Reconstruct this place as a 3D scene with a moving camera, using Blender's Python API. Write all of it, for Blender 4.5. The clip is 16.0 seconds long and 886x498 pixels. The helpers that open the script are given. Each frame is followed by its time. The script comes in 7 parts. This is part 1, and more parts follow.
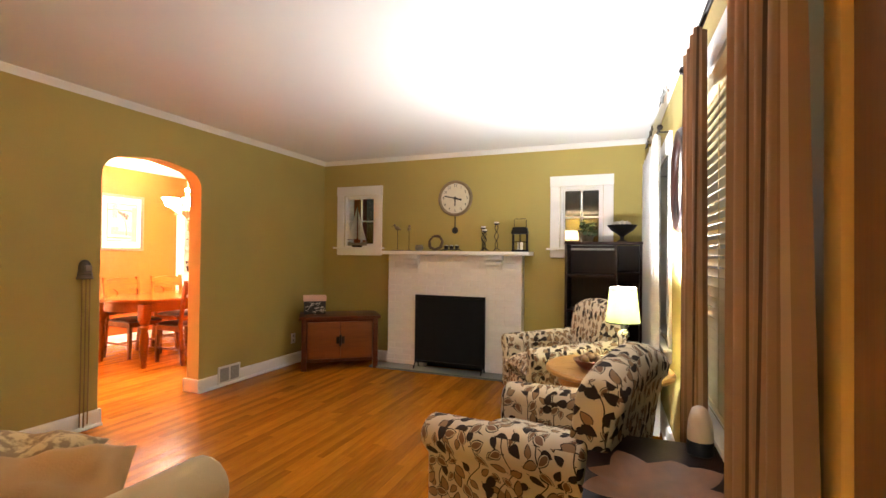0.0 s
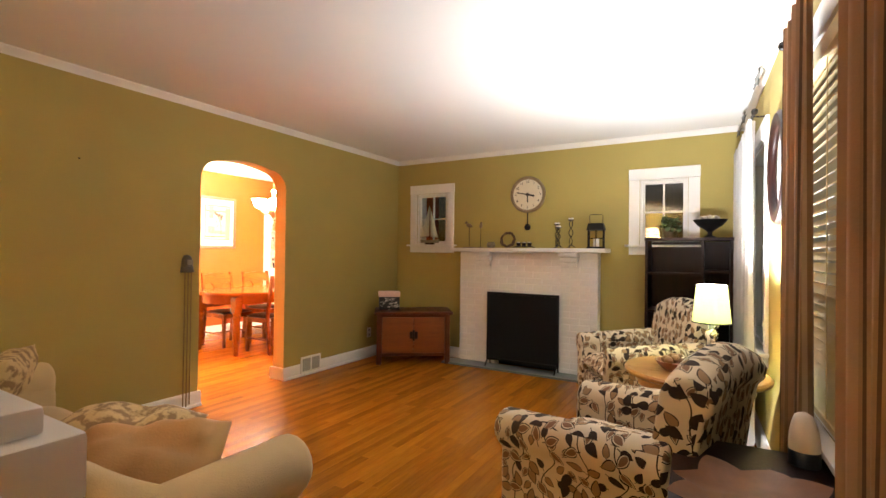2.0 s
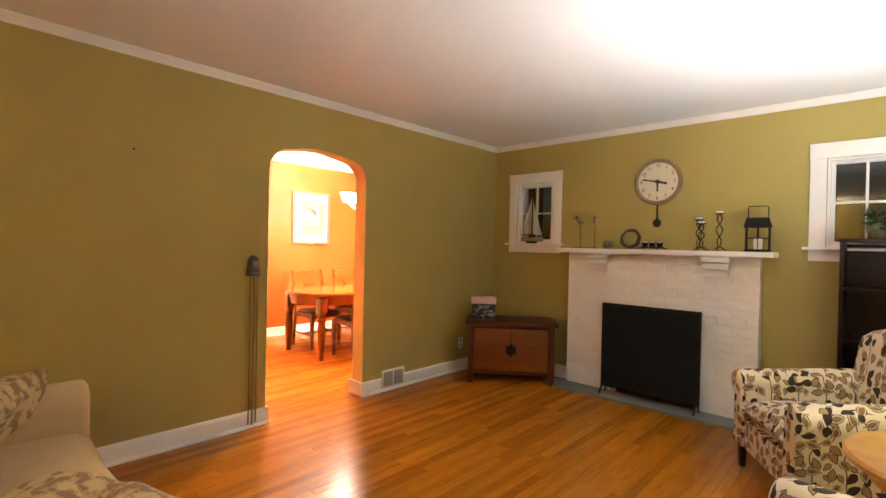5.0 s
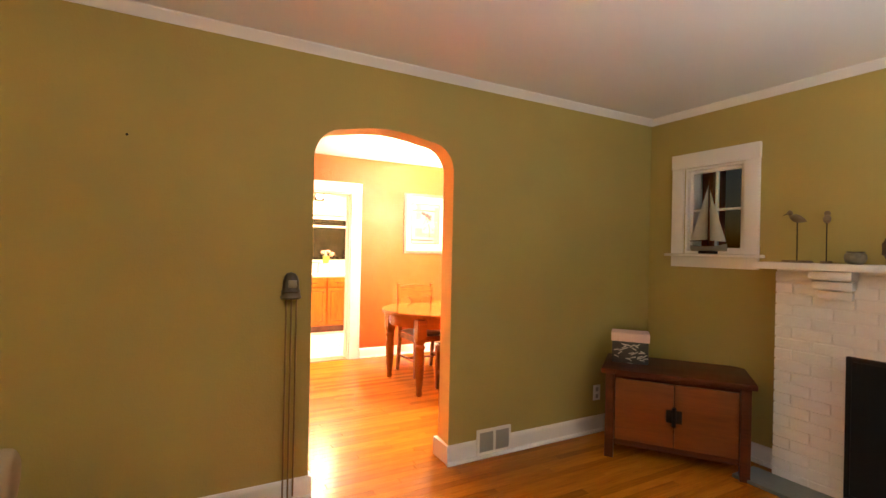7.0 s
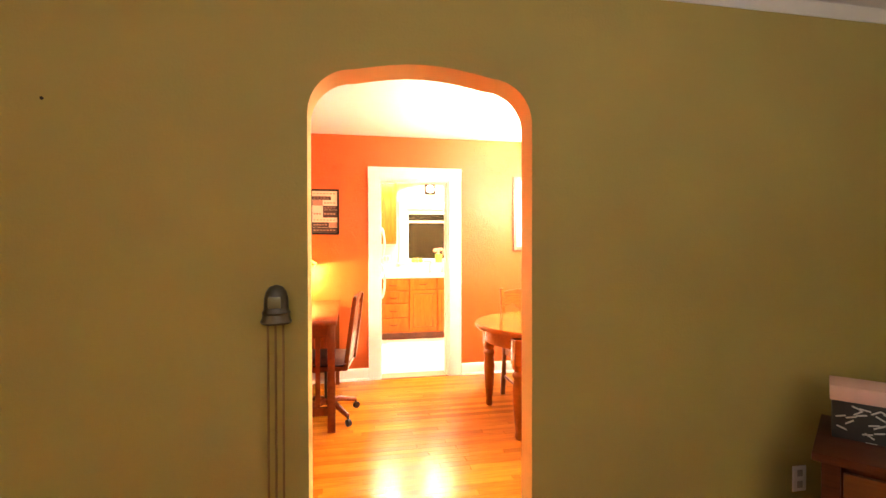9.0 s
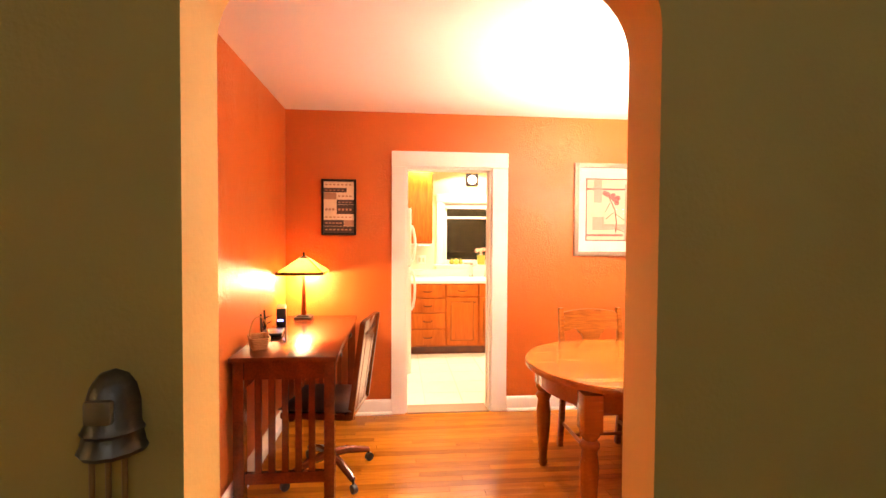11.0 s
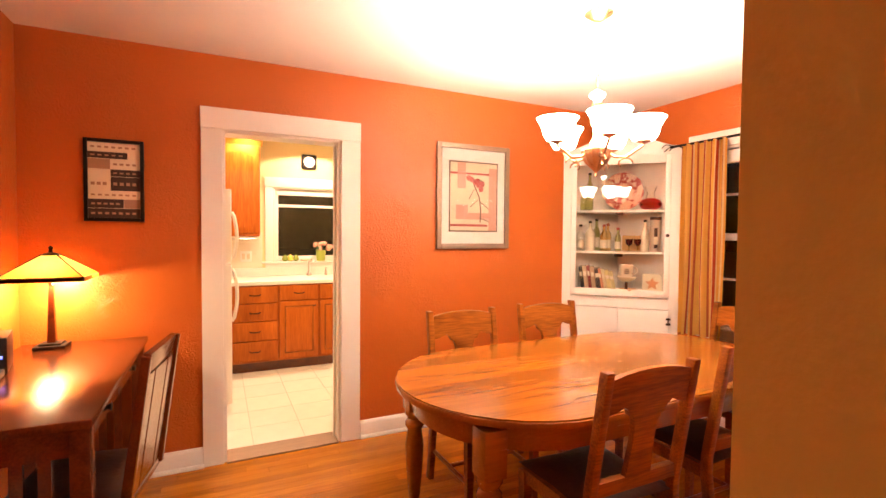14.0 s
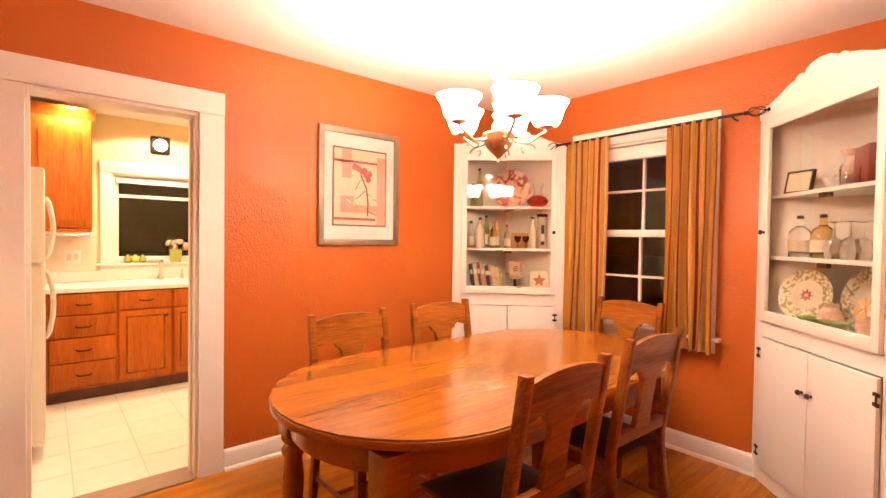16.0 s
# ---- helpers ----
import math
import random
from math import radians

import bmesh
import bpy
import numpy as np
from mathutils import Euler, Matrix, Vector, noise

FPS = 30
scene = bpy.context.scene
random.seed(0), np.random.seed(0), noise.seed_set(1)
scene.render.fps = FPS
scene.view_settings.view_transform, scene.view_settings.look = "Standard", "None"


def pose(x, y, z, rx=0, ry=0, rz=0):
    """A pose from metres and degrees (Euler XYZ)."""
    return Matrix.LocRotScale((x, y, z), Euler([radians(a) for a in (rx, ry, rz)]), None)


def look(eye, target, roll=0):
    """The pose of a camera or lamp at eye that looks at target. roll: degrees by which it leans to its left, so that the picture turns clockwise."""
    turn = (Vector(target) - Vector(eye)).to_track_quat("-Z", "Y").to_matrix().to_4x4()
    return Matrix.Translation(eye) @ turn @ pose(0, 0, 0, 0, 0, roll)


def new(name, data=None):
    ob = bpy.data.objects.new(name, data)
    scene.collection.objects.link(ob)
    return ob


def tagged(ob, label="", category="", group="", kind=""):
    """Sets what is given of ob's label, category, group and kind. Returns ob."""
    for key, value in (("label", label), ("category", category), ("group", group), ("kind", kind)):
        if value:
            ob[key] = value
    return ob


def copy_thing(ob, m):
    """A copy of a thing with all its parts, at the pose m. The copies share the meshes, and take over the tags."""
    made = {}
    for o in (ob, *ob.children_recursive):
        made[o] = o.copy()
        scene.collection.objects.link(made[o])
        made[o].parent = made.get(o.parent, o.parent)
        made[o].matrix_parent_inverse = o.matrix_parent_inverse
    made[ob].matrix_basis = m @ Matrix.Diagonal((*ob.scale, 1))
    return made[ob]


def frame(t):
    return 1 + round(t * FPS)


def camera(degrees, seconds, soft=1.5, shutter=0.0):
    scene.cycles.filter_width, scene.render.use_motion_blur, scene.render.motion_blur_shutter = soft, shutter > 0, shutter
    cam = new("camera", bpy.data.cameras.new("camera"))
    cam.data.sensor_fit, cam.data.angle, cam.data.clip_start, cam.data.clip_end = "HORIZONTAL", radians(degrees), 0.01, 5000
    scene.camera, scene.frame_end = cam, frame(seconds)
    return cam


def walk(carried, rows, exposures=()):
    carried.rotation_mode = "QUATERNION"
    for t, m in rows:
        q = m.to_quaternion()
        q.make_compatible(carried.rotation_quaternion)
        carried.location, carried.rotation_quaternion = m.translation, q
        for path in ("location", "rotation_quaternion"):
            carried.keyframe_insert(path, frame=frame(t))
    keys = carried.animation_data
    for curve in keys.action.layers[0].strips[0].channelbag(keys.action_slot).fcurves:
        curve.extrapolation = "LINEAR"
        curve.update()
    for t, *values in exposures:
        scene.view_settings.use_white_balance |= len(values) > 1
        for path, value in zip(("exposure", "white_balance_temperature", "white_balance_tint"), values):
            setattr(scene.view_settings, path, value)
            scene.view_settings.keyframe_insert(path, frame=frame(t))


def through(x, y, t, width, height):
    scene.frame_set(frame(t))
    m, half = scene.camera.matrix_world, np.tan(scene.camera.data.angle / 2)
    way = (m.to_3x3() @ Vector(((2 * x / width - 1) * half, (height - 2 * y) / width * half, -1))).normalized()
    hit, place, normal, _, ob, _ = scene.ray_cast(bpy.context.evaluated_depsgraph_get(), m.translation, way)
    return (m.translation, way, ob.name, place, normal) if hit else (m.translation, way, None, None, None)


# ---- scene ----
cam = camera(86.7, 16.0)
PATH = [
    (0, (0.364, 0.357, 1.276), (-0.374, 2.216, 1.301), 0.6),
    (0.5, (0.366, 0.354, 1.268), (-0.461, 2.174, 1.292), 0.7),
    (1, (0.361, 0.348, 1.263), (-0.537, 2.135, 1.285), 0.8),
    (1.5, (0.364, 0.352, 1.254), (-0.597, 2.106, 1.277), 0.7),
    (2, (0.356, 0.353, 1.247), (-0.653, 2.08, 1.267), 0.7),
    (2.5, (0.345, 0.393, 1.233), (-0.702, 2.097, 1.25), 0.5),
    (3, (0.322, 0.456, 1.23), (-0.767, 2.133, 1.235), 0.5),
    (3.5, (0.27, 0.542, 1.244), (-0.865, 2.189, 1.234), 0.7),
    (4, (0.184, 0.647, 1.274), (-1.007, 2.254, 1.254), 1.0),
    (6.5, (-0.484, 1.804, 1.342), (-2.155, 2.903, 1.346), 1.2),
    (7, (-0.7, 2.05, 1.353), (-2.456, 3.007, 1.354), 1.2),
    (7.5, (-0.918, 2.269, 1.352), (-2.74, 3.092, 1.362), 1.2),
    (8, (-1.119, 2.482, 1.368), (-2.999, 3.164, 1.368), 0.8),
    (8.5, (-1.327, 2.657, 1.366), (-3.253, 3.194, 1.35), 0.8),
    (9, (-1.484, 2.803, 1.362), (-3.447, 3.185, 1.339), -0.1),
    (11.5, (-2.607, 3.025, 1.455), (-4.597, 3.211, 1.401), 0.4),
    (12, (-2.744, 3.034, 1.445), (-4.723, 3.317, 1.396), -0.0),
    (12.5, (-2.856, 3.05, 1.427), (-4.813, 3.458, 1.378), -0.4),
    (13, (-2.955, 3.05, 1.418), (-4.874, 3.612, 1.36), -0.4),
    (13.5, (-3.037, 3.048, 1.405), (-4.905, 3.76, 1.343), 0.0),
    (14, (-3.127, 3.053, 1.4), (-4.929, 3.917, 1.335), 0.5),
    (14.5, (-3.218, 3.082, 1.4), (-4.949, 4.083, 1.336), 0.8),
    (15, (-3.289, 3.112, 1.389), (-4.945, 4.231, 1.333), 1.0),
    (15.5, (-3.353, 3.132, 1.366), (-4.939, 4.349, 1.313), 0.9),
    (16, (-3.401, 3.15, 1.34), (-4.927, 4.441, 1.296), 0.8),
]
EXPOSURES = [(0.0, 1.74), (4.0, 1.66), (9.0, 1.68), (11.5, 0.37), (12.5, 0.02), (16.0, -0.06)]
walk(cam, [(t, look(eye, goal, roll)) for t, eye, goal, roll in PATH], EXPOSURES)

# ---- world and light ----
world = bpy.data.worlds.new("night")
scene.world = world
world.use_nodes = True
wn = world.node_tree
sky = wn.nodes.new("ShaderNodeTexSky")
sky.sky_type = "NISHITA"
sky.sun_disc = False
sky.sun_elevation = radians(-4)
wn.links.new(sky.outputs[0], wn.nodes["Background"].inputs[0])
wn.nodes["Background"].inputs[1].default_value = 0.05


def lamp(name, kind, place, power, colour, size=0.1, target=None):
    data = bpy.data.lights.new(name, kind)
    data.energy, data.color = power, colour
    if kind == "AREA":
        data.size = size
    else:
        data.shadow_soft_size = size
    ob = new(name, data)
    ob.matrix_world = look(place, target) if target else pose(*place)
    return ob


WARM = (1.0, 0.62, 0.30)
LAMP_POWER, LAMP_COLOUR = 86, (0.94, 0.96, 1.04)
CHAND_POWER, CHAND_COLOUR, CHAND_GLOW = 34, (1.0, 0.73, 0.56), 82
DESK_POWER = 56
KITCHEN_POWER, KITCHEN_COLOUR = 96, (1.0, 0.64, 0.42)
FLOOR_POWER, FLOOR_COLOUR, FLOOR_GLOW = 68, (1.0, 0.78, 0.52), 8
LAMPX, LAMPY = 0.33, 3.42          # living room table lamp
CHX, CHY = -4.83, 4.67             # chandelier

# ---- materials ----


def mat(name, colour, rough=0.6, metal=0.0, var=0.08, scale=6.0, bump=0.0, bscale=60.0, spec=0.5, colour2=None, random_tint=0.0, crisp=False):
    """Plain painted or natural surface with stains, grain and fine relief."""
    m = bpy.data.materials.new(name)
    m.use_nodes = True
    t = m.node_tree
    n, l = t.nodes, t.links
    b = n["Principled BSDF"]
    b.inputs["Roughness"].default_value, b.inputs["Metallic"].default_value = rough, metal
    b.inputs["Specular IOR Level"].default_value = spec
    tc = n.new("ShaderNodeTexCoord")
    no = n.new("ShaderNodeTexNoise")
    no.inputs["Scale"].default_value, no.inputs["Detail"].default_value = scale, 6
    l.new(tc.outputs["Object"], no.inputs["Vector"])
    ramp = n.new("ShaderNodeMix")
    ramp.data_type = "RGBA"
    c2 = colour2 or tuple(c * (1 - 2.2 * var) for c in colour)
    ramp.inputs[6].default_value = (*c2, 1)
    ramp.inputs[7].default_value = (*(min(1, c * (1 + var)) for c in colour), 1)
    fac = no.outputs["Fac"]
    if crisp:
        cs = n.new("ShaderNodeMapRange")
        cs.inputs[1].default_value, cs.inputs[2].default_value = 0.44, 0.54
        l.new(fac, cs.inputs[0])
        fac = cs.outputs[0]
    l.new(fac, ramp.inputs[0])
    out = ramp.outputs[2]
    if random_tint:
        oi = n.new("ShaderNodeObjectInfo")
        hs = n.new("ShaderNodeHueSaturation")
        mr = n.new("ShaderNodeMapRange")
        mr.inputs[3].default_value, mr.inputs[4].default_value = 1 - random_tint, 1 + random_tint
        l.new(oi.outputs["Random"], mr.inputs[0])
        l.new(mr.outputs[0], hs.inputs["Value"])
        l.new(out, hs.inputs["Color"])
        out = hs.outputs[0]
    l.new(out, b.inputs["Base Color"])
    n2 = n.new("ShaderNodeTexNoise")
    n2.inputs["Scale"].default_value, n2.inputs["Detail"].default_value = bscale, 3
    l.new(tc.outputs["Object"], n2.inputs["Vector"])
    if bump:
        bp = n.new("ShaderNodeBump")
        bp.inputs["Strength"].default_value, bp.inputs["Distance"].default_value = bump, 0.01
        l.new(n2.outputs["Fac"], bp.inputs["Height"])
        l.new(bp.outputs[0], b.inputs["Normal"])
    rr = n.new("ShaderNodeMapRange")
    rr.inputs[3].default_value, rr.inputs[4].default_value = max(0.02, rough - 0.07), min(1, rough + 0.07)
    l.new(no.outputs["Fac"], rr.inputs[0])
    l.new(rr.outputs[0], b.inputs["Roughness"])
    return m


def wood(name, light, dark, rough=0.35, axis="x", ring=14.0, random_tint=0.0, coat=0.0, grain=1.0, island=False):
    """Wood with long grain along one axis."""
    m = bpy.data.materials.new(name)
    m.use_nodes = True
    t = m.node_tree
    n, l = t.nodes, t.links
    b = n["Principled BSDF"]
    tc, mp = n.new("ShaderNodeTexCoord"), n.new("ShaderNodeMapping")
    s = {"x": (0.7, 9, 9), "y": (9, 0.7, 9), "z": (9, 9, 0.7)}[axis]
    mp.inputs["Scale"].default_value = s
    l.new(tc.outputs["Object"], mp.inputs["Vector"])
    src = mp.outputs[0]
    oi = n.new("ShaderNodeNewGeometry" if island else "ShaderNodeObjectInfo")
    lot = oi.outputs["Random Per Island" if island else "Random"]
    if random_tint:
        add = n.new("ShaderNodeVectorMath")
        add.operation = "MULTIPLY_ADD"
        add.inputs[1].default_value = (37.0, 19.0, 53.0)
        l.new(lot, add.inputs[0])
        l.new(src, add.inputs[2])
        src = add.outputs[0]
    big, fine = n.new("ShaderNodeTexNoise"), n.new("ShaderNodeTexNoise")
    big.inputs["Scale"].default_value, big.inputs["Detail"].default_value, big.inputs["Distortion"].default_value = 0.9, 4, 0.6
    fine.inputs["Scale"].default_value, fine.inputs["Detail"].default_value = ring, 5
    l.new(src, big.inputs["Vector"])
    l.new(src, fine.inputs["Vector"])
    mx = n.new("ShaderNodeMix")
    mx.inputs[0].default_value = 0.45
    l.new(big.outputs["Fac"], mx.inputs[2])
    l.new(fine.outputs["Fac"], mx.inputs[3])
    cr = n.new("ShaderNodeValToRGB")
    cr.color_ramp.elements[0].position, cr.color_ramp.elements[1].position = 0.5 - 0.16 / grain, 0.5 + 0.16 / grain
    cr.color_ramp.elements[0].color, cr.color_ramp.elements[1].color = (*dark, 1), (*light, 1)
    l.new(mx.outputs[0], cr.inputs[0])
    out = cr.outputs[0]
    if random_tint:
        hs, mr = n.new("ShaderNodeHueSaturation"), n.new("ShaderNodeMapRange")
        mr.inputs[3].default_value, mr.inputs[4].default_value = 1 - random_tint, 1 + random_tint
        l.new(lot, mr.inputs[0])
        l.new(mr.outputs[0], hs.inputs["Value"])
        l.new(out, hs.inputs["Color"])
        out = hs.outputs[0]
    l.new(out, b.inputs["Base Color"])
    rr = n.new("ShaderNodeMapRange")
    rr.inputs[3].default_value, rr.inputs[4].default_value = rough - 0.06, rough + 0.1
    l.new(fine.outputs["Fac"], rr.inputs[0])
    l.new(rr.outputs[0], b.inputs["Roughness"])
    b.inputs["Coat Weight"].default_value, b.inputs["Coat Roughness"].default_value = coat, 0.15
    bp = n.new("ShaderNodeBump")
    bp.inputs["Strength"].default_value, bp.inputs["Distance"].default_value = 0.12, 0.003
    l.new(fine.outputs["Fac"], bp.inputs["Height"])
    l.new(bp.outputs[0], b.inputs["Normal"])
    return m


def glow(name, colour, strength, base=(0.8, 0.8, 0.8)):
    m = bpy.data.materials.new(name)
    m.use_nodes = True
    b = m.node_tree.nodes["Principled BSDF"]
    b.inputs["Base Color"].default_value = (*base, 1)
    b.inputs["Emission Color"].default_value, b.inputs["Emission Strength"].default_value = (*colour, 1), strength
    return m


def shade_cloth(name, colour, through=0.6):
    """Thin lamp shade that lets the light of its bulb glow through."""
    m = bpy.data.materials.new(name)
    m.use_nodes = True
    t = m.node_tree
    n, l = t.nodes, t.links
    n.remove(n["Principled BSDF"])
    di, tr, mx = n.new("ShaderNodeBsdfDiffuse"), n.new("ShaderNodeBsdfTranslucent"), n.new("ShaderNodeMixShader")
    tc, no, cm = n.new("ShaderNodeTexCoord"), n.new("ShaderNodeTexNoise"), n.new("ShaderNodeMix")
    no.inputs["Scale"].default_value, no.inputs["Detail"].default_value = 90.0, 4
    l.new(tc.outputs["Object"], no.inputs["Vector"])
    cm.data_type = "RGBA"
    cm.inputs[6].default_value = (*(c * 0.86 for c in colour), 1)
    cm.inputs[7].default_value = (*colour, 1)
    l.new(no.outputs["Fac"], cm.inputs[0])
    l.new(cm.outputs[2], di.inputs[0])
    l.new(cm.outputs[2], tr.inputs[0])
    mx.inputs[0].default_value = through
    l.new(di.outputs[0], mx.inputs[1])
    l.new(tr.outputs[0], mx.inputs[2])
    l.new(mx.outputs[0], n["Material Output"].inputs[0])
    return m


def trowelled(m, strength, distance):
    """Swept, ridged plaster in patches over the plain paint."""
    t = m.node_tree
    n, l = t.nodes, t.links
    b = n["Principled BSDF"]
    tc = n.new("ShaderNodeTexCoord")
    patch, sweep, fine = n.new("ShaderNodeTexNoise"), n.new("ShaderNodeTexNoise"), n.new("ShaderNodeTexNoise")
    patch.inputs["Scale"].default_value, patch.inputs["Detail"].default_value = 2.6, 2
    sweep.inputs["Scale"].default_value, sweep.inputs["Detail"].default_value, sweep.inputs["Distortion"].default_value = 24.0, 3, 3.2
    fine.inputs["Scale"].default_value, fine.inputs["Detail"].default_value = 55.0, 3
    for q in (patch, sweep, fine):
        l.new(tc.outputs["Object"], q.inputs["Vector"])
    mr = n.new("ShaderNodeMapRange")
    mr.inputs[1].default_value, mr.inputs[2].default_value, mr.inputs[3].default_value, mr.inputs[4].default_value = 0.45, 0.62, 0.12, 1.0
    l.new(patch.outputs["Fac"], mr.inputs[0])
    mu, ad = n.new("ShaderNodeMath"), n.new("ShaderNodeMath")
    mu.operation, ad.operation = "MULTIPLY", "MULTIPLY_ADD"
    l.new(sweep.outputs["Fac"], mu.inputs[0])
    l.new(mr.outputs[0], mu.inputs[1])
    l.new(fine.outputs["Fac"], ad.inputs[0])
    ad.inputs[1].default_value = 0.10
    l.new(mu.outputs[0], ad.inputs[2])
    bp = n.new("ShaderNodeBump")
    bp.inputs["Strength"].default_value, bp.inputs["Distance"].default_value = strength, distance
    l.new(ad.outputs[0], bp.inputs["Height"])
    l.new(bp.outputs[0], b.inputs["Normal"])


def glass(name, colour=(1, 1, 1), rough=0.0, ior=1.45):
    m = bpy.data.materials.new(name)
    m.use_nodes = True
    b = m.node_tree.nodes["Principled BSDF"]
    b.inputs["Base Color"].default_value = (*colour, 1)
    b.inputs["Transmission Weight"].default_value, b.inputs["Roughness"].default_value, b.inputs["IOR"].default_value = 1, rough, ior
    return m


def thin_glass(name, tint=(0.99, 1.0, 0.99), base=0.05):
    """Clear sheet glass: see-through, with a mirror gloss that grows at grazing angles."""
    m = bpy.data.materials.new(name)
    m.use_nodes = True
    t = m.node_tree
    n, l = t.nodes, t.links
    n.remove(n["Principled BSDF"])
    tr, gl, fr, mx = n.new("ShaderNodeBsdfTransparent"), n.new("ShaderNodeBsdfGlossy"), n.new("ShaderNodeLayerWeight"), n.new("ShaderNodeMixShader")
    tr.inputs[0].default_value = (*tint, 1)
    gl.inputs["Roughness"].default_value = 0.01
    fr.inputs[0].default_value = 0.5
    pw, mu = n.new("ShaderNodeMath"), n.new("ShaderNodeMath")
    pw.operation, mu.operation = "POWER", "MULTIPLY_ADD"
    pw.inputs[1].default_value, mu.inputs[1].default_value, mu.inputs[2].default_value = 4.0, 0.4, base
    l.new(fr.outputs["Facing"], pw.inputs[0])
    l.new(pw.outputs[0], mu.inputs[0])
    l.new(mu.outputs[0], mx.inputs[0])
    l.new(tr.outputs[0], mx.inputs[1])
    l.new(gl.outputs[0], mx.inputs[2])
    l.new(mx.outputs[0], n["Material Output"].inputs[0])
    return m


GREEN = mat("sage_olive_paint", (0.41, 0.325, 0.092), 0.75, var=0.05, scale=2.5, bump=0.12, bscale=90)
ORANGE = mat("burnt_orange_paint", (0.46, 0.107, 0.015), 0.42, var=0.06, scale=2.0, spec=0.4)
trowelled(ORANGE, 0.65, 0.011)
JAMB = mat("jamb_paint", (0.68, 0.44, 0.13), 0.7, var=0.05, scale=3, bump=0.1, bscale=80)
CEIL = mat("ceiling_paint", (0.80, 0.79, 0.76), 0.8, var=0.02, scale=2, bump=0.08, bscale=70)
WHITE = mat("white_gloss_paint", (0.80, 0.78, 0.73), 0.35, var=0.03, scale=5, bump=0.05, bscale=40)
BRICKW = mat("white_painted_brick", (0.80, 0.79, 0.76), 0.5, var=0.06, scale=18, bump=0.35, bscale=70, random_tint=0.02)
FLOOR = wood("oak_boards", (0.47, 0.178, 0.012), (0.25, 0.076, 0.005), 0.20, "y", 10, 0.22, grain=0.75)
FLOORJ = wood("oak_boards_far", (0.47, 0.178, 0.012), (0.25, 0.076, 0.005), 0.20, "y", 10, 0.22, grain=0.75, island=True)
SLATE = mat("hearth_slate", (0.16, 0.18, 0.16), 0.4, var=0.15, scale=8, bump=0.2)
BLACK = mat("black_metal", (0.012, 0.012, 0.012), 0.45, 0.4, var=0.1)
KCREAM = mat("kitchen_wall_paint", (0.78, 0.66, 0.36), 0.6, var=0.03, scale=3, bump=0.08)
TILE = mat("cream_floor_tile", (0.78, 0.74, 0.64), 0.35, var=0.06, scale=10, bump=0.06, random_tint=0.03)
GROUT = mat("tile_grout", (0.58, 0.54, 0.46), 0.8)
DARKWOOD = wood("espresso_wood", (0.026, 0.008, 0.005), (0.011, 0.004, 0.003), 0.42, "z", 12)
CHESTWOOD = wood("chest_red_wood", (0.11, 0.027, 0.007), (0.05, 0.012, 0.004), 0.4, "x", 14)
PINE = wood("table_pine", (0.35, 0.118, 0.013), (0.22, 0.062, 0.007), 0.22, "y", 12, 0.1, coat=0.35, grain=0.7)
CHAIRWOOD = wood("chair_oak", (0.34, 0.108, 0.013), (0.13, 0.032, 0.004), 0.32, "x", 16, 0.08, coat=0.08, grain=1.3)
DESKWOOD = wood("desk_cherry", (0.16, 0.034, 0.009), (0.065, 0.014, 0.005), 0.20, "x", 14, coat=0.7)
KWOOD = wood("cabinet_cherry", (0.52, 0.145, 0.016), (0.28, 0.062, 0.006), 0.36, "z", 12, 0.08, coat=0.0)
for dull in (FLOOR, FLOORJ, DARKWOOD, BLACK, CHAIRWOOD, KWOOD, CHESTWOOD, DESKWOOD):
    dull.node_tree.nodes["Principled BSDF"].inputs["Specular IOR Level"].default_value = 0.22

# ---- building blocks ----


def boxbm(bm, x0, x1, y0, y1, z0, z1, bevel=0.0, m=None):
    """A box added to a bmesh, with chamfered edges if wanted."""
    r = bmesh.ops.create_cube(bm, size=1.0)
    vs = r["verts"]
    for v in vs:
        v.co = Vector(((x0 + x1) / 2 + v.co.x * (x1 - x0), (y0 + y1) / 2 + v.co.y * (y1 - y0), (z0 + z1) / 2 + v.co.z * (z1 - z0)))
    if m is not None:
        bmesh.ops.transform(bm, matrix=m, verts=vs)
    if bevel:
        es = list({e for v in vs for e in v.link_edges})
        bmesh.ops.bevel(bm, geom=es, offset=bevel, segments=2, affect="EDGES", profile=0.6)
    return bm


def box(x0, x1, y0, y1, z0, z1, bevel=0.0):
    return boxbm(bmesh.new(), x0, x1, y0, y1, z0, z1, bevel)


def lathe(profile, steps=24, bm=None, m=None, ribs=0, depth=0.0, ring_only=False):
    """A turned body from (radius, height) pairs; ribs flute it."""
    bm = bm or bmesh.new()
    rings = []
    for r, z in profile:
        ring = []
        for i in range(steps):
            a = 2 * math.pi * i / steps
            q = r * (1 + depth * math.cos(ribs * a)) if ribs else r
            ring.append(bm.verts.new((max(q, 1e-4) * math.cos(a), max(q, 1e-4) * math.sin(a), z)))
        rings.append(ring)
    for a, b in zip(rings, rings[1:]):
        for i in range(steps):
            bm.faces.new((a[i], a[(i + 1) % steps], b[(i + 1) % steps], b[i]))
    if ring_only:
        for i in range(steps):
            bm.faces.new((rings[-1][i], rings[-1][(i + 1) % steps], rings[0][(i + 1) % steps], rings[0][i]))
    else:
        bm.faces.new(list(reversed(rings[0])))
        bm.faces.new(rings[-1])
    if m is not None:
        bmesh.ops.transform(bm, matrix=m, verts=[v for r in rings for v in r])
    return bm


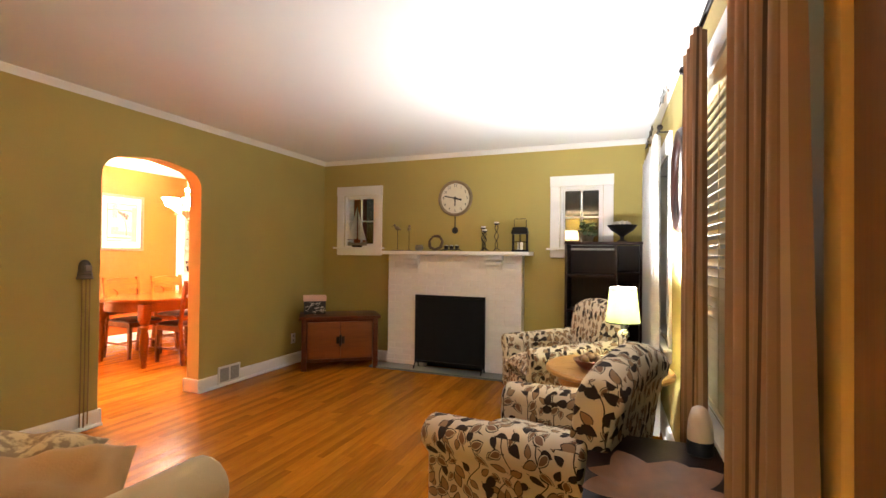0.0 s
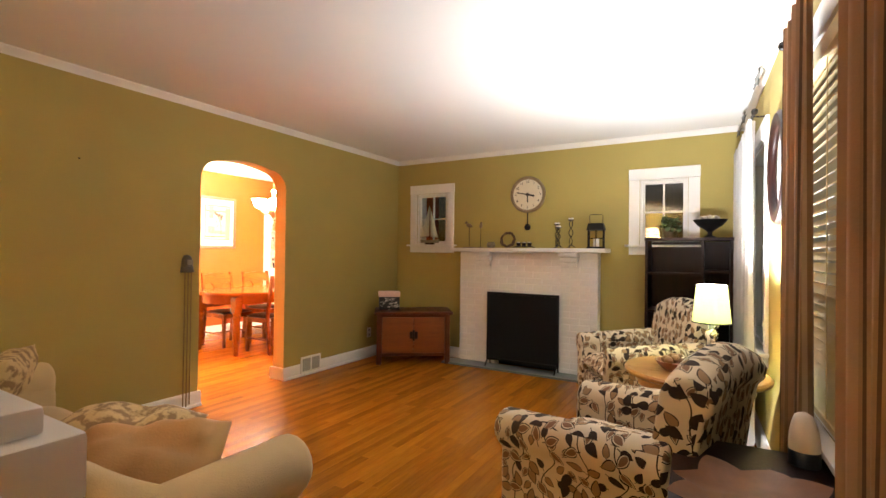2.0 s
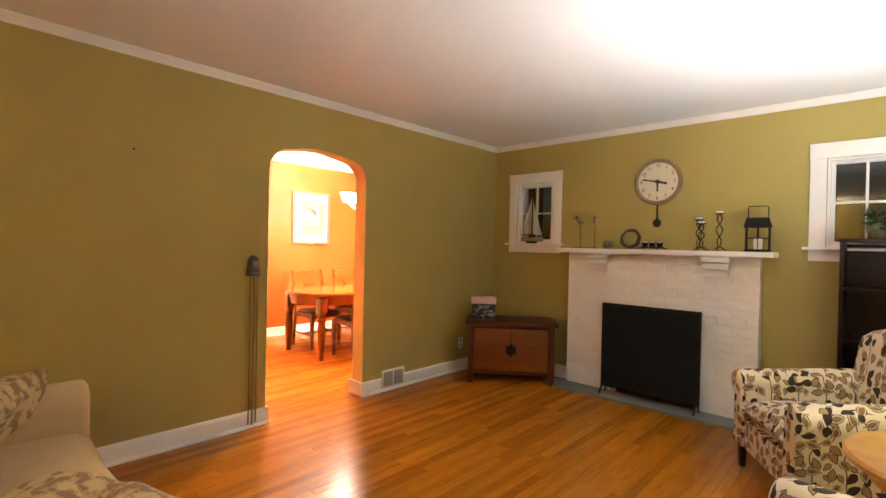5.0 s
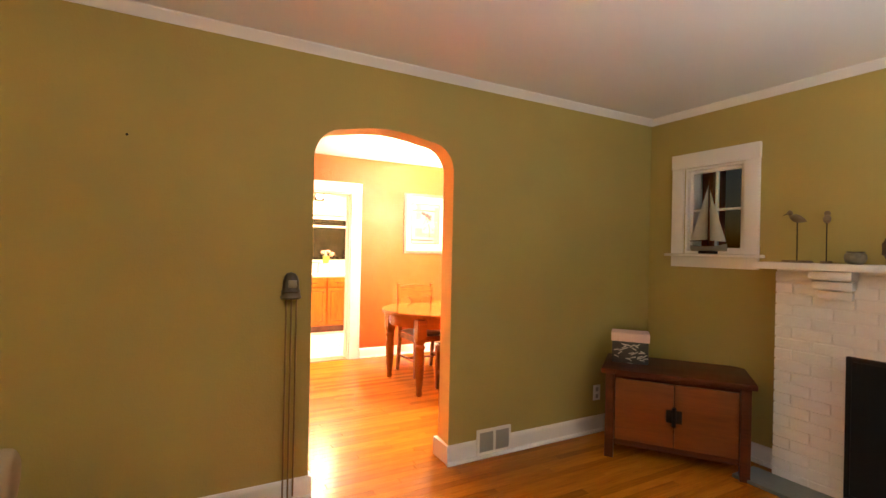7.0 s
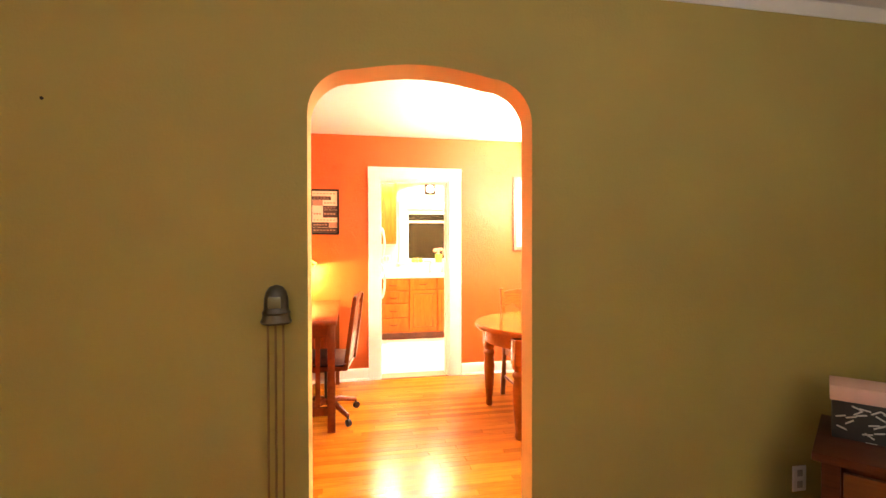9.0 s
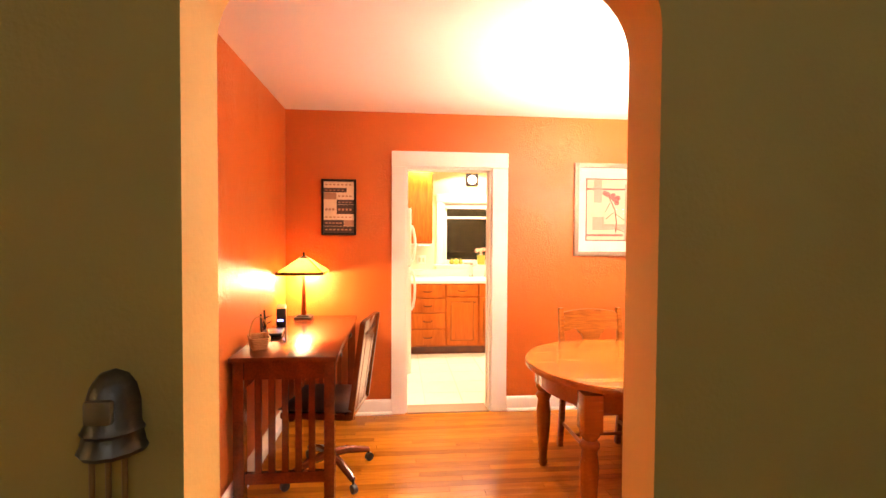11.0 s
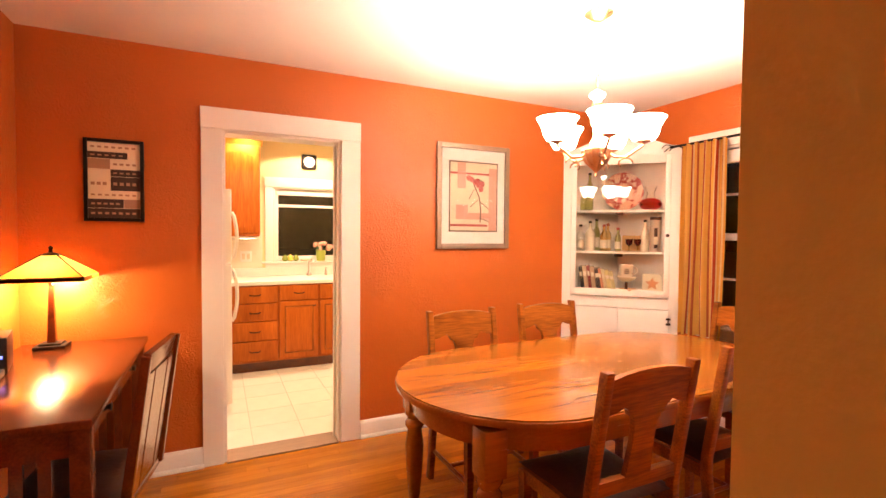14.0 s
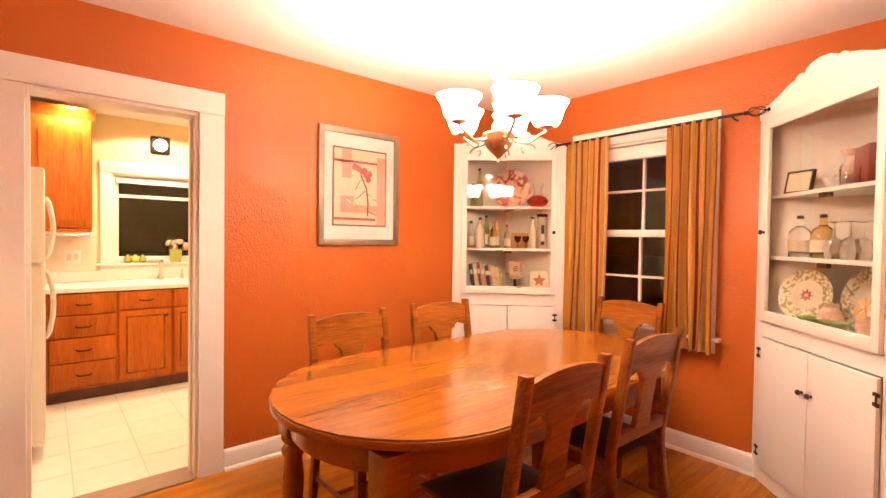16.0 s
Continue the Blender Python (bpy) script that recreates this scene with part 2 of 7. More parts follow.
def tube(points, radius, steps=8, bm=None, taper=None):
    """A round bar along points."""
    bm = bm or bmesh.new()
    pts = [Vector(p) for p in points]
    rings = []
    side = None
    for i, p in enumerate(pts):
        d = (pts[min(i + 1, len(pts) - 1)] - pts[max(i - 1, 0)]).normalized()
        if side is None:
            side = d.orthogonal().normalized()
        side = (side - d * side.dot(d)).normalized()
        up = d.cross(side)
        r = radius if taper is None else radius * taper[i]
        rings.append([bm.verts.new(p + (side * math.cos(2 * math.pi * k / steps) + up * math.sin(2 * math.pi * k / steps)) * r) for k in range(steps)])
    for a, b in zip(rings, rings[1:]):
        for k in range(steps):
            bm.faces.new((a[k], a[(k + 1) % steps], b[(k + 1) % steps], b[k]))
    bm.faces.new(list(reversed(rings[0])))
    bm.faces.new(rings[-1])
    return bm


def prism(outline, z0, z1, bm=None, bevel=0.0, m=None):
    """A flat plate from an outline in x, y."""
    bm = bm or bmesh.new()
    lo = [bm.verts.new((x, y, z0)) for x, y in outline]
    hi = [bm.verts.new((x, y, z1)) for x, y in outline]
    n = len(outline)
    fs = [bm.faces.new(list(reversed(lo))), bm.faces.new(hi)]
    for i in range(n):
        fs.append(bm.faces.new((lo[i], lo[(i + 1) % n], hi[(i + 1) % n], hi[i])))
    bmesh.ops.recalc_face_normals(bm, faces=fs)
    if m is not None:
        bmesh.ops.transform(bm, matrix=m, verts=lo + hi)
    if bevel:
        es = list({e for v in lo + hi for e in v.link_edges if abs((e.verts[0].co - e.verts[1].co).normalized().dot((m.to_3x3() if m is not None else Matrix.Identity(3)) @ Vector((0, 0, 1)))) < 0.5})
        bmesh.ops.bevel(bm, geom=es, offset=bevel, segments=2, affect="EDGES", profile=0.6)
    return bm


def link(name, bm, material, smooth=None):
    me = bpy.data.meshes.new(name)
    bm.to_mesh(me)
    bm.free()
    me.materials.append(material)
    if smooth:
        me.shade_smooth()
        me.set_sharp_from_angle(angle=radians(smooth))
    return new(name, me)


def part(name, bm, material, parent, label="", smooth=40):
    ob = link(name, bm, material, smooth)
    ob.parent = parent
    return tagged(ob, label)


def share(name, mesh, parent, m=None):
    """One more piece on a mesh that others use too."""
    ob = new(name, mesh)
    ob.parent = parent
    if m is not None:
        ob.matrix_basis = m
    return ob


def thing(name, label, category, m=None, group="", kind=""):
    ob = new(name)
    ob.empty_display_size = 0.1
    if m is not None:
        ob.matrix_basis = m
    return tagged(ob, label, category, group, kind)


def setting(name, bm, material, label, category, smooth=None):
    return tagged(link(name, bm, material, smooth), label, category, kind="structure")


# ---- plan ----
XW, XE, YN, YS, H = -3.265, 0.70, 5.37, -3.2, 2.44      # living room
DX0, DX1, DY0, DY1 = -6.23, -3.43, 2.13, 6.27           # dining room
KX0, KY0, KY1 = -8.75, 1.9, 5.6                          # kitchen beyond
AY0, AY1 = 2.645, 3.514                                  # archway
DOORY0, DOORY1, DOORH = 3.075, 3.79, 2.01                # kitchen doorway
EAST = pose(0.735, 0.9, 0, 0, 0, 2.0)                     # window wall: local y runs along it, local x points outdoors


def wall_x(name, x0, x1, y0, y1, holes, material, label, z1=H):
    """A wall along y between faces x0 and x1 with square holes (y0, y1, z0, z1)."""
    bm = bmesh.new()
    ys = sorted({y0, y1, *(h[0] for h in holes), *(h[1] for h in holes)})
    for a, b in zip(ys, ys[1:]):
        cut = [h for h in holes if h[0] <= a + 1e-6 and h[1] >= b - 1e-6]
        zs = [0.0, *sum(([h[2], h[3]] for h in cut), []), z1]
        for c, d in zip(zs[::2], zs[1::2]):
            if d - c > 1e-4:
                boxbm(bm, x0, x1, a, b, c, d)
    return setting(name, bm, material, label, "wall")


def wall_y(name, y0, y1, x0, x1, holes, material, label, z1=H):
    bm = bmesh.new()
    xs = sorted({x0, x1, *(h[0] for h in holes), *(h[1] for h in holes)})
    for a, b in zip(xs, xs[1:]):
        cut = [h for h in holes if h[0] <= a + 1e-6 and h[1] >= b - 1e-6]
        zs = [0.0, *sum(([h[2], h[3]] for h in cut), []), z1]
        for c, d in zip(zs[::2], zs[1::2]):
            if d - c > 1e-4:
                boxbm(bm, a, b, y0, y1, c, d)
    return setting(name, bm, material, label, "wall")


def arch_outline(y0, y1, top, r, bow):
    """Half-flat arch: rounded corners and a slightly bowed head."""
    pts = [(y0, 0.0)]
    for i in range(9):
        a = math.pi - i * math.pi / 16
        pts.append((y0 + r + r * math.cos(a), top - bow - r + r * math.sin(a)))
    for i in range(1, 8):
        f = i / 8
        pts.append((y0 + r + (y1 - y0 - 2 * r) * f, top - bow + bow * math.sin(math.pi * f)))
    for i in range(9):
        a = math.pi / 2 - i * math.pi / 16
        pts.append((y1 - r + r * math.cos(a), top - bow - r + r * math.sin(a)))
    pts.append((y1, 0.0))
    return pts


def wall_face(bm, x, y0, y1, z1, arch, flip):
    """One face of the arch wall, the opening left free."""
    pts = [(y0, 0), *arch, (y1, 0), (y1, z1), (y0, z1)]
    vs = [bm.verts.new((x, a, b)) for a, b in pts]
    f = bm.faces.new(vs if not flip else list(reversed(vs)))
    return vs


ARCH = arch_outline(AY0, AY1, 2.045, 0.17, 0.035)
ARCH_FAR = arch_outline(AY0, AY1 + 0.018, 2.045, 0.17, 0.035)     # the reveal is slightly splayed
bm = bmesh.new()
wall_face(bm, XW, YS, YN, H, ARCH, True)
wall_west = setting("wall_west", bm, GREEN, "olive sage painted plaster wall with archway", "wall")
bm = bmesh.new()
wall_face(bm, DX1, DY0 - 0.1, DY1, H, ARCH_FAR, False)
wall_dining_east = setting("wall_dining_east", bm, ORANGE, "burnt orange painted plaster wall beside the archway", "wall")
bm = bmesh.new()
a = [bm.verts.new((XW, y, z)) for y, z in ARCH]
b = [bm.verts.new((DX1, y, z)) for y, z in ARCH_FAR]
for i in range(len(ARCH) - 1):
    bm.faces.new((a[i], a[i + 1], b[i + 1], b[i]))
arch_reveal = setting("arch_reveal", bm, JAMB, "tan painted reveal of the rounded archway", "archway", 50)
ws = [(-2.955, -2.52, 1.36, 2.0), (-0.31, 0.115, 1.36, 2.0)]
wall_north = wall_y("wall_north", YN, YN + 0.2, XW - 0.13, XE + 0.3, ws, GREEN, "olive sage painted wall around the fireplace")
ew = [(1.05, 1.95, 0.66, 2.02), (3.05, 4.15, 0.66, 2.02)]
wall_east = wall_x("wall_east", 0, 0.2, YS - 1.1, 4.62, ew, GREEN, "olive sage painted window wall")
wall_east.matrix_basis = EAST
wall_south = wall_y("wall_south", YS - 0.15, YS, XW - 0.13, XE + 0.3, [], GREEN, "plain olive sage wall behind the walk")
wall_dining_south = wall_y("wall_dining_south", DY0 - 0.12, DY0, DX0 - 0.13, DX1 + 0.001, [], ORANGE, "burnt orange painted wall behind the desk")
dw = [(-5.43, -4.60, 0.76, 2.03)]
wall_dining_north = wall_y("wall_dining_north", DY1, DY1 + 0.2, DX0 - 0.13, DX1 + 0.13, dw, ORANGE, "burnt orange painted wall with the dining window")
wall_dining_west = wall_x("wall_dining_west", DX0 - 0.13, DX0, DY0, DY1, [(DOORY0, DOORY1, 0, DOORH)], ORANGE, "burnt orange textured plaster wall with kitchen doorway")
kw = [(3.62, 4.9, 1.07, 1.91)]
wall_kitchen_west = wall_x("wall_kitchen_west", KX0 - 0.15, KX0, KY0, KY1, kw, KCREAM, "yellow painted kitchen wall with window")
wall_kitchen_south = wall_y("wall_kitchen_south", KY0 - 0.1, KY0, KX0, DX0 - 0.13, [], KCREAM, "yellow painted kitchen side wall")
wall_kitchen_north = wall_y("wall_kitchen_north", KY1, KY1 + 0.1, KX0, DX0 - 0.13, [], KCREAM, "yellow painted kitchen side wall")
bm = box(DX0 - 0.136, DX0 - 0.131, KY0, DOORY0, 0, H)
boxbm(bm, DX0 - 0.136, DX0 - 0.131, DOORY1, KY1, 0, H)
setting("wall_kitchen_east", bm, KCREAM, "yellow painted kitchen wall beside the doorway", "wall")

setting("ceiling", box(XW - 0.13, XE + 0.3, YS - 0.15, YN + 0.2, H, H + 0.1), CEIL, "smooth white living room ceiling", "ceiling")
setting("ceiling_dining", box(DX0 - 0.13, DX1 - 0.001, DY0 - 0.12, DY1 + 0.2, H, H + 0.1), CEIL, "smooth white dining room ceiling", "ceiling")
setting("ceiling_kitchen", box(KX0 - 0.15, DX0 - 0.131, KY0 - 0.1, KY1 + 0.1, H, H + 0.1), CEIL, "smooth white kitchen ceiling", "ceiling")

# ---- trim ----


def moulding(name, length, profile, m, material, label, category="trim"):
    """A moulding of the given (out, up) profile along local x."""
    bm = prism([(a, b) for a, b in profile], 0, length)
    bmesh.ops.transform(bm, matrix=Matrix(((0, 0, 1, 0), (1, 0, 0, 0), (0, 1, 0, 0), (0, 0, 0, 1))), verts=bm.verts)
    ob = setting(name, bm, material, label, category, 30)
    ob.matrix_basis = m
    return ob


BASE = [(0, 0), (0.034, 0), (0.034, 0.008), (0.028, 0.018), (0.018, 0.022), (0.018, 0.095), (0.013, 0.108), (0.006, 0.116), (0, 0.118)]
CROWN = [(0, 0), (0, -0.050), (0.006, -0.050), (0.009, -0.042), (0.022, -0.029), (0.033, -0.012), (0.037, -0.008), (0.037, 0)]
BL = "white painted baseboard with shoe moulding"
CL = "white painted crown moulding under the ceiling"
# west wall: outwards is +x, so turn the run to go along y
moulding("baseboard_1", AY0 - YS + 0.016, BASE, pose(XW + 0.0005, AY0 + 0.016, 0, 0, 0, -90), WHITE, BL, "baseboard")
moulding("baseboard_2", YN - AY1 + 0.016, BASE, pose(XW + 0.0005, YN, 0, 0, 0, -90), WHITE, BL, "baseboard")
moulding("baseboard_3", 0.985, BASE, pose(-2.27, YN - 0.0005, 0, 0, 0, 180), WHITE, BL, "baseboard")
moulding("baseboard_4", 1.27, BASE, pose(0.6, YN - 0.0005, 0, 0, 0, 180), WHITE, BL, "baseboard")
bm = box(DX1 - 0.016, XW + 0.018, AY1 - 0.012, AY1 + 0.016, 0.0, 0.117, 0.004)
boxbm(bm, DX1 - 0.016, XW + 0.018, AY0 + 0.0005, AY0 + 0.016, 0.0, 0.117, 0.004)
setting("baseboard_5", bm, WHITE, "white painted baseboard returns inside the archway", "baseboard")
moulding("baseboard_6", DOORY0 - 0.105 - DY0, BASE, pose(DX0 + 0.0005, DOORY0 - 0.105, 0, 0, 0, -90), WHITE, BL, "baseboard")
moulding("baseboard_7", 5.66 - DOORY1 - 0.13, BASE, pose(DX0 + 0.0005, 5.66, 0, 0, 0, -90), WHITE, BL, "baseboard")
moulding("baseboard_8", 1.42, BASE, pose(-4.25, DY1 - 0.0005, 0, 0, 0, 180), WHITE, BL, "baseboard")
moulding("baseboard_9", DX1 - DX0, BASE, pose(DX0, DY0 + 0.0005, 0), WHITE, BL, "baseboard")
ob = moulding("baseboard_10", 4.03, BASE, EAST @ pose(-0.0005, 4.5, 0, 0, 0, -90) @ Matrix.Diagonal((1, -1, 1, 1)), WHITE, BL, "baseboard")
moulding("trim_crown_west", YN - YS, CROWN, pose(XW + 0.0005, YN, H - 0.001, 0, 0, -90), WHITE, CL)
moulding("trim_crown_north", XE - XW, CROWN, pose(XE, YN - 0.0005, H - 0.001, 0, 0, 180), WHITE, CL)
ob = moulding("trim_crown_east", 8.6, CROWN, EAST @ pose(-0.0005, 4.5, H - 0.001, 0, 0, -90) @ Matrix.Diagonal((1, -1, 1, 1)), WHITE, CL)

# kitchen doorway casing, jambs and worn threshold
bm = box(DX0 + 0.001, DX0 + 0.022, DOORY0 - 0.11, DOORY0 + 0.004, 0, DOORH - 0.004, 0.003)
boxbm(bm, DX0 + 0.001, DX0 + 0.022, DOORY1 - 0.004, DOORY1 + 0.125, 0, DOORH - 0.004, 0.003)
boxbm(bm, DX0 + 0.001, DX0 + 0.024, DOORY0 - 0.112, DOORY1 + 0.127, DOORH - 0.003, DOORH + 0.12, 0.003)
boxbm(bm, DX0 - 0.15, DX0 + 0.0005, DOORY0 - 0.001, DOORY0 + 0.02, 0, DOORH - 0.02)
boxbm(bm, DX0 - 0.15, DX0 + 0.0005, DOORY1 - 0.02, DOORY1 + 0.001, 0, DOORH - 0.02)
boxbm(bm, DX0 - 0.15, DX0 + 0.0005, DOORY0, DOORY1, DOORH - 0.02, DOORH - 0.0005)
boxbm(bm, DX0 - 0.10, DX0 - 0.06, DOORY1 - 0.032, DOORY1 - 0.019, 0, DOORH - 0.03, 0.002)
setting("door_frame_kitchen", bm, WHITE, "white painted door casing with butted head board", "door frame")
setting("threshold", box(DX0 - 0.15, DX0 + 0.03, DOORY0 + 0.02, DOORY1 - 0.02, -0.002, 0.012, 0.005), wood("worn_threshold", (0.34, 0.22, 0.13), (0.20, 0.12, 0.07), 0.55, "y", 18), "worn bare wood threshold under the doorway", "threshold")


def window(name, w, h, m, label, cols=2, rows=2, depth=0.1, casing=0.10, sill=True, glassmat=None, sash2=False, head=0.11, stile=0.038):
    """A cased window in the hole w x h (local x across, y outdoors, z up, origin at the hole's foot)."""
    ob = thing(name, label, "window", m, kind="structure")
    fr = bmesh.new()
    boxbm(fr, -casing, -0.004, -0.020, -0.001, 0, h, 0.003)
    boxbm(fr, w + 0.004, w + casing, -0.020, -0.001, 0, h, 0.003)
    boxbm(fr, -casing - 0.004, w + casing + 0.004, -0.024, -0.001, h + 0.0005, h + head, 0.003)
    for x0, x1, z0, z1 in ((0.0005, 0.018, 0, h - 0.0005), (w - 0.018, w - 0.0005, 0, h - 0.0005), (0.018, w - 0.018, h - 0.018, h - 0.0005)):
        boxbm(fr, x0, x1, 0, 0.18, z0, z1)
    part("window_frame", fr, WHITE, ob)
    sl = box(-casing - 0.035, w + casing + 0.035, -0.055, -0.0005, -0.022, -0.0005, 0.006)
    boxbm(sl, 0.0005, w - 0.0005, -0.0005, 0.18, 0.0005, 0.02)
    part("window_sill", sl, WHITE, ob)
    part("apron", box(-casing, w + casing, -0.018, -0.001, -0.10, -0.0225, 0.003), WHITE, ob)
    lo, hi = 0.02, h - 0.018
    spans = [(lo, (lo + hi) / 2 + 0.012, depth), ((lo + hi) / 2 - 0.012, hi, depth + 0.03)] if sash2 else [(lo, hi, depth)]
    for a, b, d in spans:
        sa = bmesh.new()
        s = stile
        boxbm(sa, 0.019, 0.019 + s, d - 0.015, d + 0.015, a, b, 0.002)
        boxbm(sa, w - 0.019 - s, w - 0.019, d - 0.015, d + 0.015, a, b, 0.002)
        boxbm(sa, 0.019 + s, w - 0.019 - s, d - 0.0148, d + 0.0148, a, a + s, 0.002)
        boxbm(sa, 0.019 + s, w - 0.019 - s, d - 0.0148, d + 0.0148, b - s, b, 0.002)
        x0, x1, z0, z1 = 0.019 + s, w - 0.019 - s, a + s, b - s
        for i in range(1, cols):
            x = x0 + (x1 - x0) * i / cols
            boxbm(sa, x - 0.008, x + 0.008, d - 0.012, d + 0.012, z0, z1)
        for i in range(1, rows):
            z = z0 + (z1 - z0) * i / rows
            boxbm(sa, x0, x1, d - 0.0115, d + 0.0115, z - 0.008, z + 0.008)
        sash = part("sash", sa, WHITE, ob)
        for i in range(cols):
            for k in range(rows):
                xa, xb = x0 + (x1 - x0) * i / cols + 0.006, x0 + (x1 - x0) * (i + 1) / cols - 0.006
                za, zb = z0 + (z1 - z0) * k / rows + 0.006, z0 + (z1 - z0) * (k + 1) / rows - 0.006
                p = part("pane", box(xa, xb, d - 0.002, d + 0.002, za, zb), glassmat or PANE, sash, smooth=None)
                p.visible_shadow = False
    return ob


PANE = thin_glass("window_glass")
# window_1 gets a low-gloss copy of the glass, darkening its reflection of the room
window_1 = window("window_1", 0.435, 0.64, pose(-2.955, YN, 1.36), "small white four-pane window beside the fireplace at night", depth=0.045, stile=0.024, glassmat=thin_glass("low_gloss_window_glass", base=0.012))
window_2 = window("window_2", 0.425, 0.64, pose(-0.31, YN, 1.36), "small white four-pane window above the bookcase at night", depth=0.045, stile=0.024)
window_3 = window("window_3", 0.83, 1.27, pose(-5.43, DY1, 0.76), "white double-hung dining window with grilles at night", 2, 2, 0.06, sash2=True)
# gloss is lowered here too, so the lit kitchen mirrors only faintly
window_4 = window("window_4", 1.28, 0.84, pose(KX0, 3.62, 1.07, 0, 0, 90), "white kitchen window over the sink at night", 1, 1, 0.07, casing=0.09, sash2=False, glassmat=thin_glass("kitchen_window_glass", base=0.025))
W5 = EAST @ pose(0, 1.95, 0.66, 0, 0, -90)
window_5 = window("window_5", 0.9, 1.36, W5, "white cased living room window behind blinds", 1, 1, 0.1, sash2=True)
W6 = EAST @ pose(0, 4.15, 0.66, 0, 0, -90)
window_6 = window("window_6", 1.1, 1.36, W6, "white cased living room window behind white curtains", 1, 1, 0.1, sash2=True)
# upper rail and pull-down screen of the kitchen window
part("meeting_rail", box(0.057, 1.223, 0.045, 0.08, 0.62, 0.65, 0.003), WHITE, window_4)
part("shade_roll", box(0.03, 1.25, 0.012, 0.06, 0.755, 0.80, 0.008), WHITE, window_4)
part("rolled_blind", box(0.03, 0.80, -0.010, 0.04, 1.15, 1.24, 0.008), WHITE, window_3)

# ground and darkness outdoors
setting("ground", box(-60, 60, -60, 60, -0.6, -0.5), mat("night_lawn", (0.03, 0.05, 0.02), 0.95, var=0.3, scale=0.8, bump=0.4), "dark lawn round the house at night", "ground")

# ---- living room materials ----


def leaf_fabric():
    """Cream upholstery printed with teardrop leaves in brown and tan on thin stems."""
    m = bpy.data.materials.new("leaf_print_fabric")
    m.use_nodes = True
    t = m.node_tree
    n, l = t.nodes, t.links
    b = n["Principled BSDF"]
    b.inputs["Roughness"].default_value = 0.9
    uv = n.new("ShaderNodeUVMap")

    def mth(op, a, c=None):
        q = n.new("ShaderNodeMath")
        q.operation = op
        for i, v in enumerate((a, c)):
            if v is None:
                continue
            if isinstance(v, (int, float)):
                q.inputs[i].default_value = v
            else:
                l.new(v, q.inputs[i])
        return q.outputs[0]

    def mix(fac, a, c):
        q = n.new("ShaderNodeMix")
        q.data_type = "RGBA"
        l.new(fac, q.inputs[0])
        for i, v in ((6, a), (7, c)):
            if isinstance(v, tuple):
                q.inputs[i].default_value = (*v, 1)
            else:
                l.new(v, q.inputs[i])
        return q.outputs[2]

    def leaves(scale, shift, width):
        """One sown layer: how far outside the leaf's edge, and two lots per leaf."""
        mp = n.new("ShaderNodeMapping")
        mp.inputs["Location"].default_value = shift
        mp.inputs["Scale"].default_value = (scale, scale, scale)
        l.new(uv.outputs[0], mp.inputs["Vector"])
        v = n.new("ShaderNodeTexVoronoi")
        v.voronoi_dimensions = "2D"
        v.inputs["Scale"].default_value, v.inputs["Randomness"].default_value = 1.0, 0.6
        l.new(mp.outputs[0], v.inputs["Vector"])
        sub = n.new("ShaderNodeVectorMath")
        sub.operation = "SUBTRACT"
        l.new(mp.outputs[0], sub.inputs[0])
        l.new(v.outputs["Position"], sub.inputs[1])
        lot = n.new("ShaderNodeSeparateColor")
        l.new(v.outputs["Color"], lot.inputs[0])
        rot = n.new("ShaderNodeVectorRotate")
        rot.rotation_type = "Z_AXIS"
        l.new(sub.outputs[0], rot.inputs["Vector"])
        l.new(mth("MULTIPLY", lot.outputs[2], 6.28), rot.inputs["Angle"])
        xy = n.new("ShaderNodeSeparateXYZ")
        l.new(rot.outputs[0], xy.inputs[0])
        along = mth("DIVIDE", mth("ADD", xy.outputs[0], 0.40), 0.86)
        half = mth("MULTIPLY", mth("MULTIPLY", mth("POWER", mth("MAXIMUM", along, 0.0), 0.6), mth("SUBTRACT", 1.0, along)), width)
        bend = mth("MULTIPLY", mth("MULTIPLY", along, along), 0.10)
        return mth("SUBTRACT", mth("ABSOLUTE", mth("SUBTRACT", xy.outputs[1], bend)), half), lot.outputs[0], lot.outputs[1]

    cream, dark, tan, mid = (0.64, 0.55, 0.40), (0.026, 0.015, 0.010), (0.30, 0.19, 0.10), (0.20, 0.11, 0.06)
    sep = n.new("ShaderNodeSeparateXYZ")
    l.new(uv.outputs[0], sep.inputs[0])
    wave = mth("ADD", mth("MULTIPLY", mth("SINE", mth("MULTIPLY", sep.outputs[1], 15.0)), 0.24), mth("MULTIPLY", mth("SINE", mth("MULTIPLY", sep.outputs[1], 34.0)), 0.09))
    run = mth("FRACT", mth("ADD", mth("MULTIPLY", sep.outputs[0], 7.0), wave))
    col = mix(mth("LESS_THAN", mth("ABSOLUTE", mth("SUBTRACT", run, 0.5)), 0.018), cream, dark)
    for scale, shift, width, share_ in ((19.0, (5.2, 3.1, 0.0), 0.70, 0.45), (14.5, (0.3, 0.1, 0.0), 0.76, 0.06)):
        e, r1, r2 = leaves(scale, shift, width)
        present = mth("GREATER_THAN", r2, share_)
        inside = mth("MULTIPLY", mth("LESS_THAN", e, 0.0), present)
        edge = mth("MULTIPLY", mth("LESS_THAN", mth("ABSOLUTE", e), 0.030), present)
        core = mth("MULTIPLY", mth("LESS_THAN", e, -0.085), mth("LESS_THAN", r1, 0.42))
        fill = mix(mth("GREATER_THAN", r1, 0.66), mix(mth("GREATER_THAN", r1, 0.42), cream, tan), dark)
        fill = mix(core, fill, mid)
        col = mix(inside, col, fill)
        col = mix(edge, col, dark)
    l.new(col, b.inputs["Base Color"])
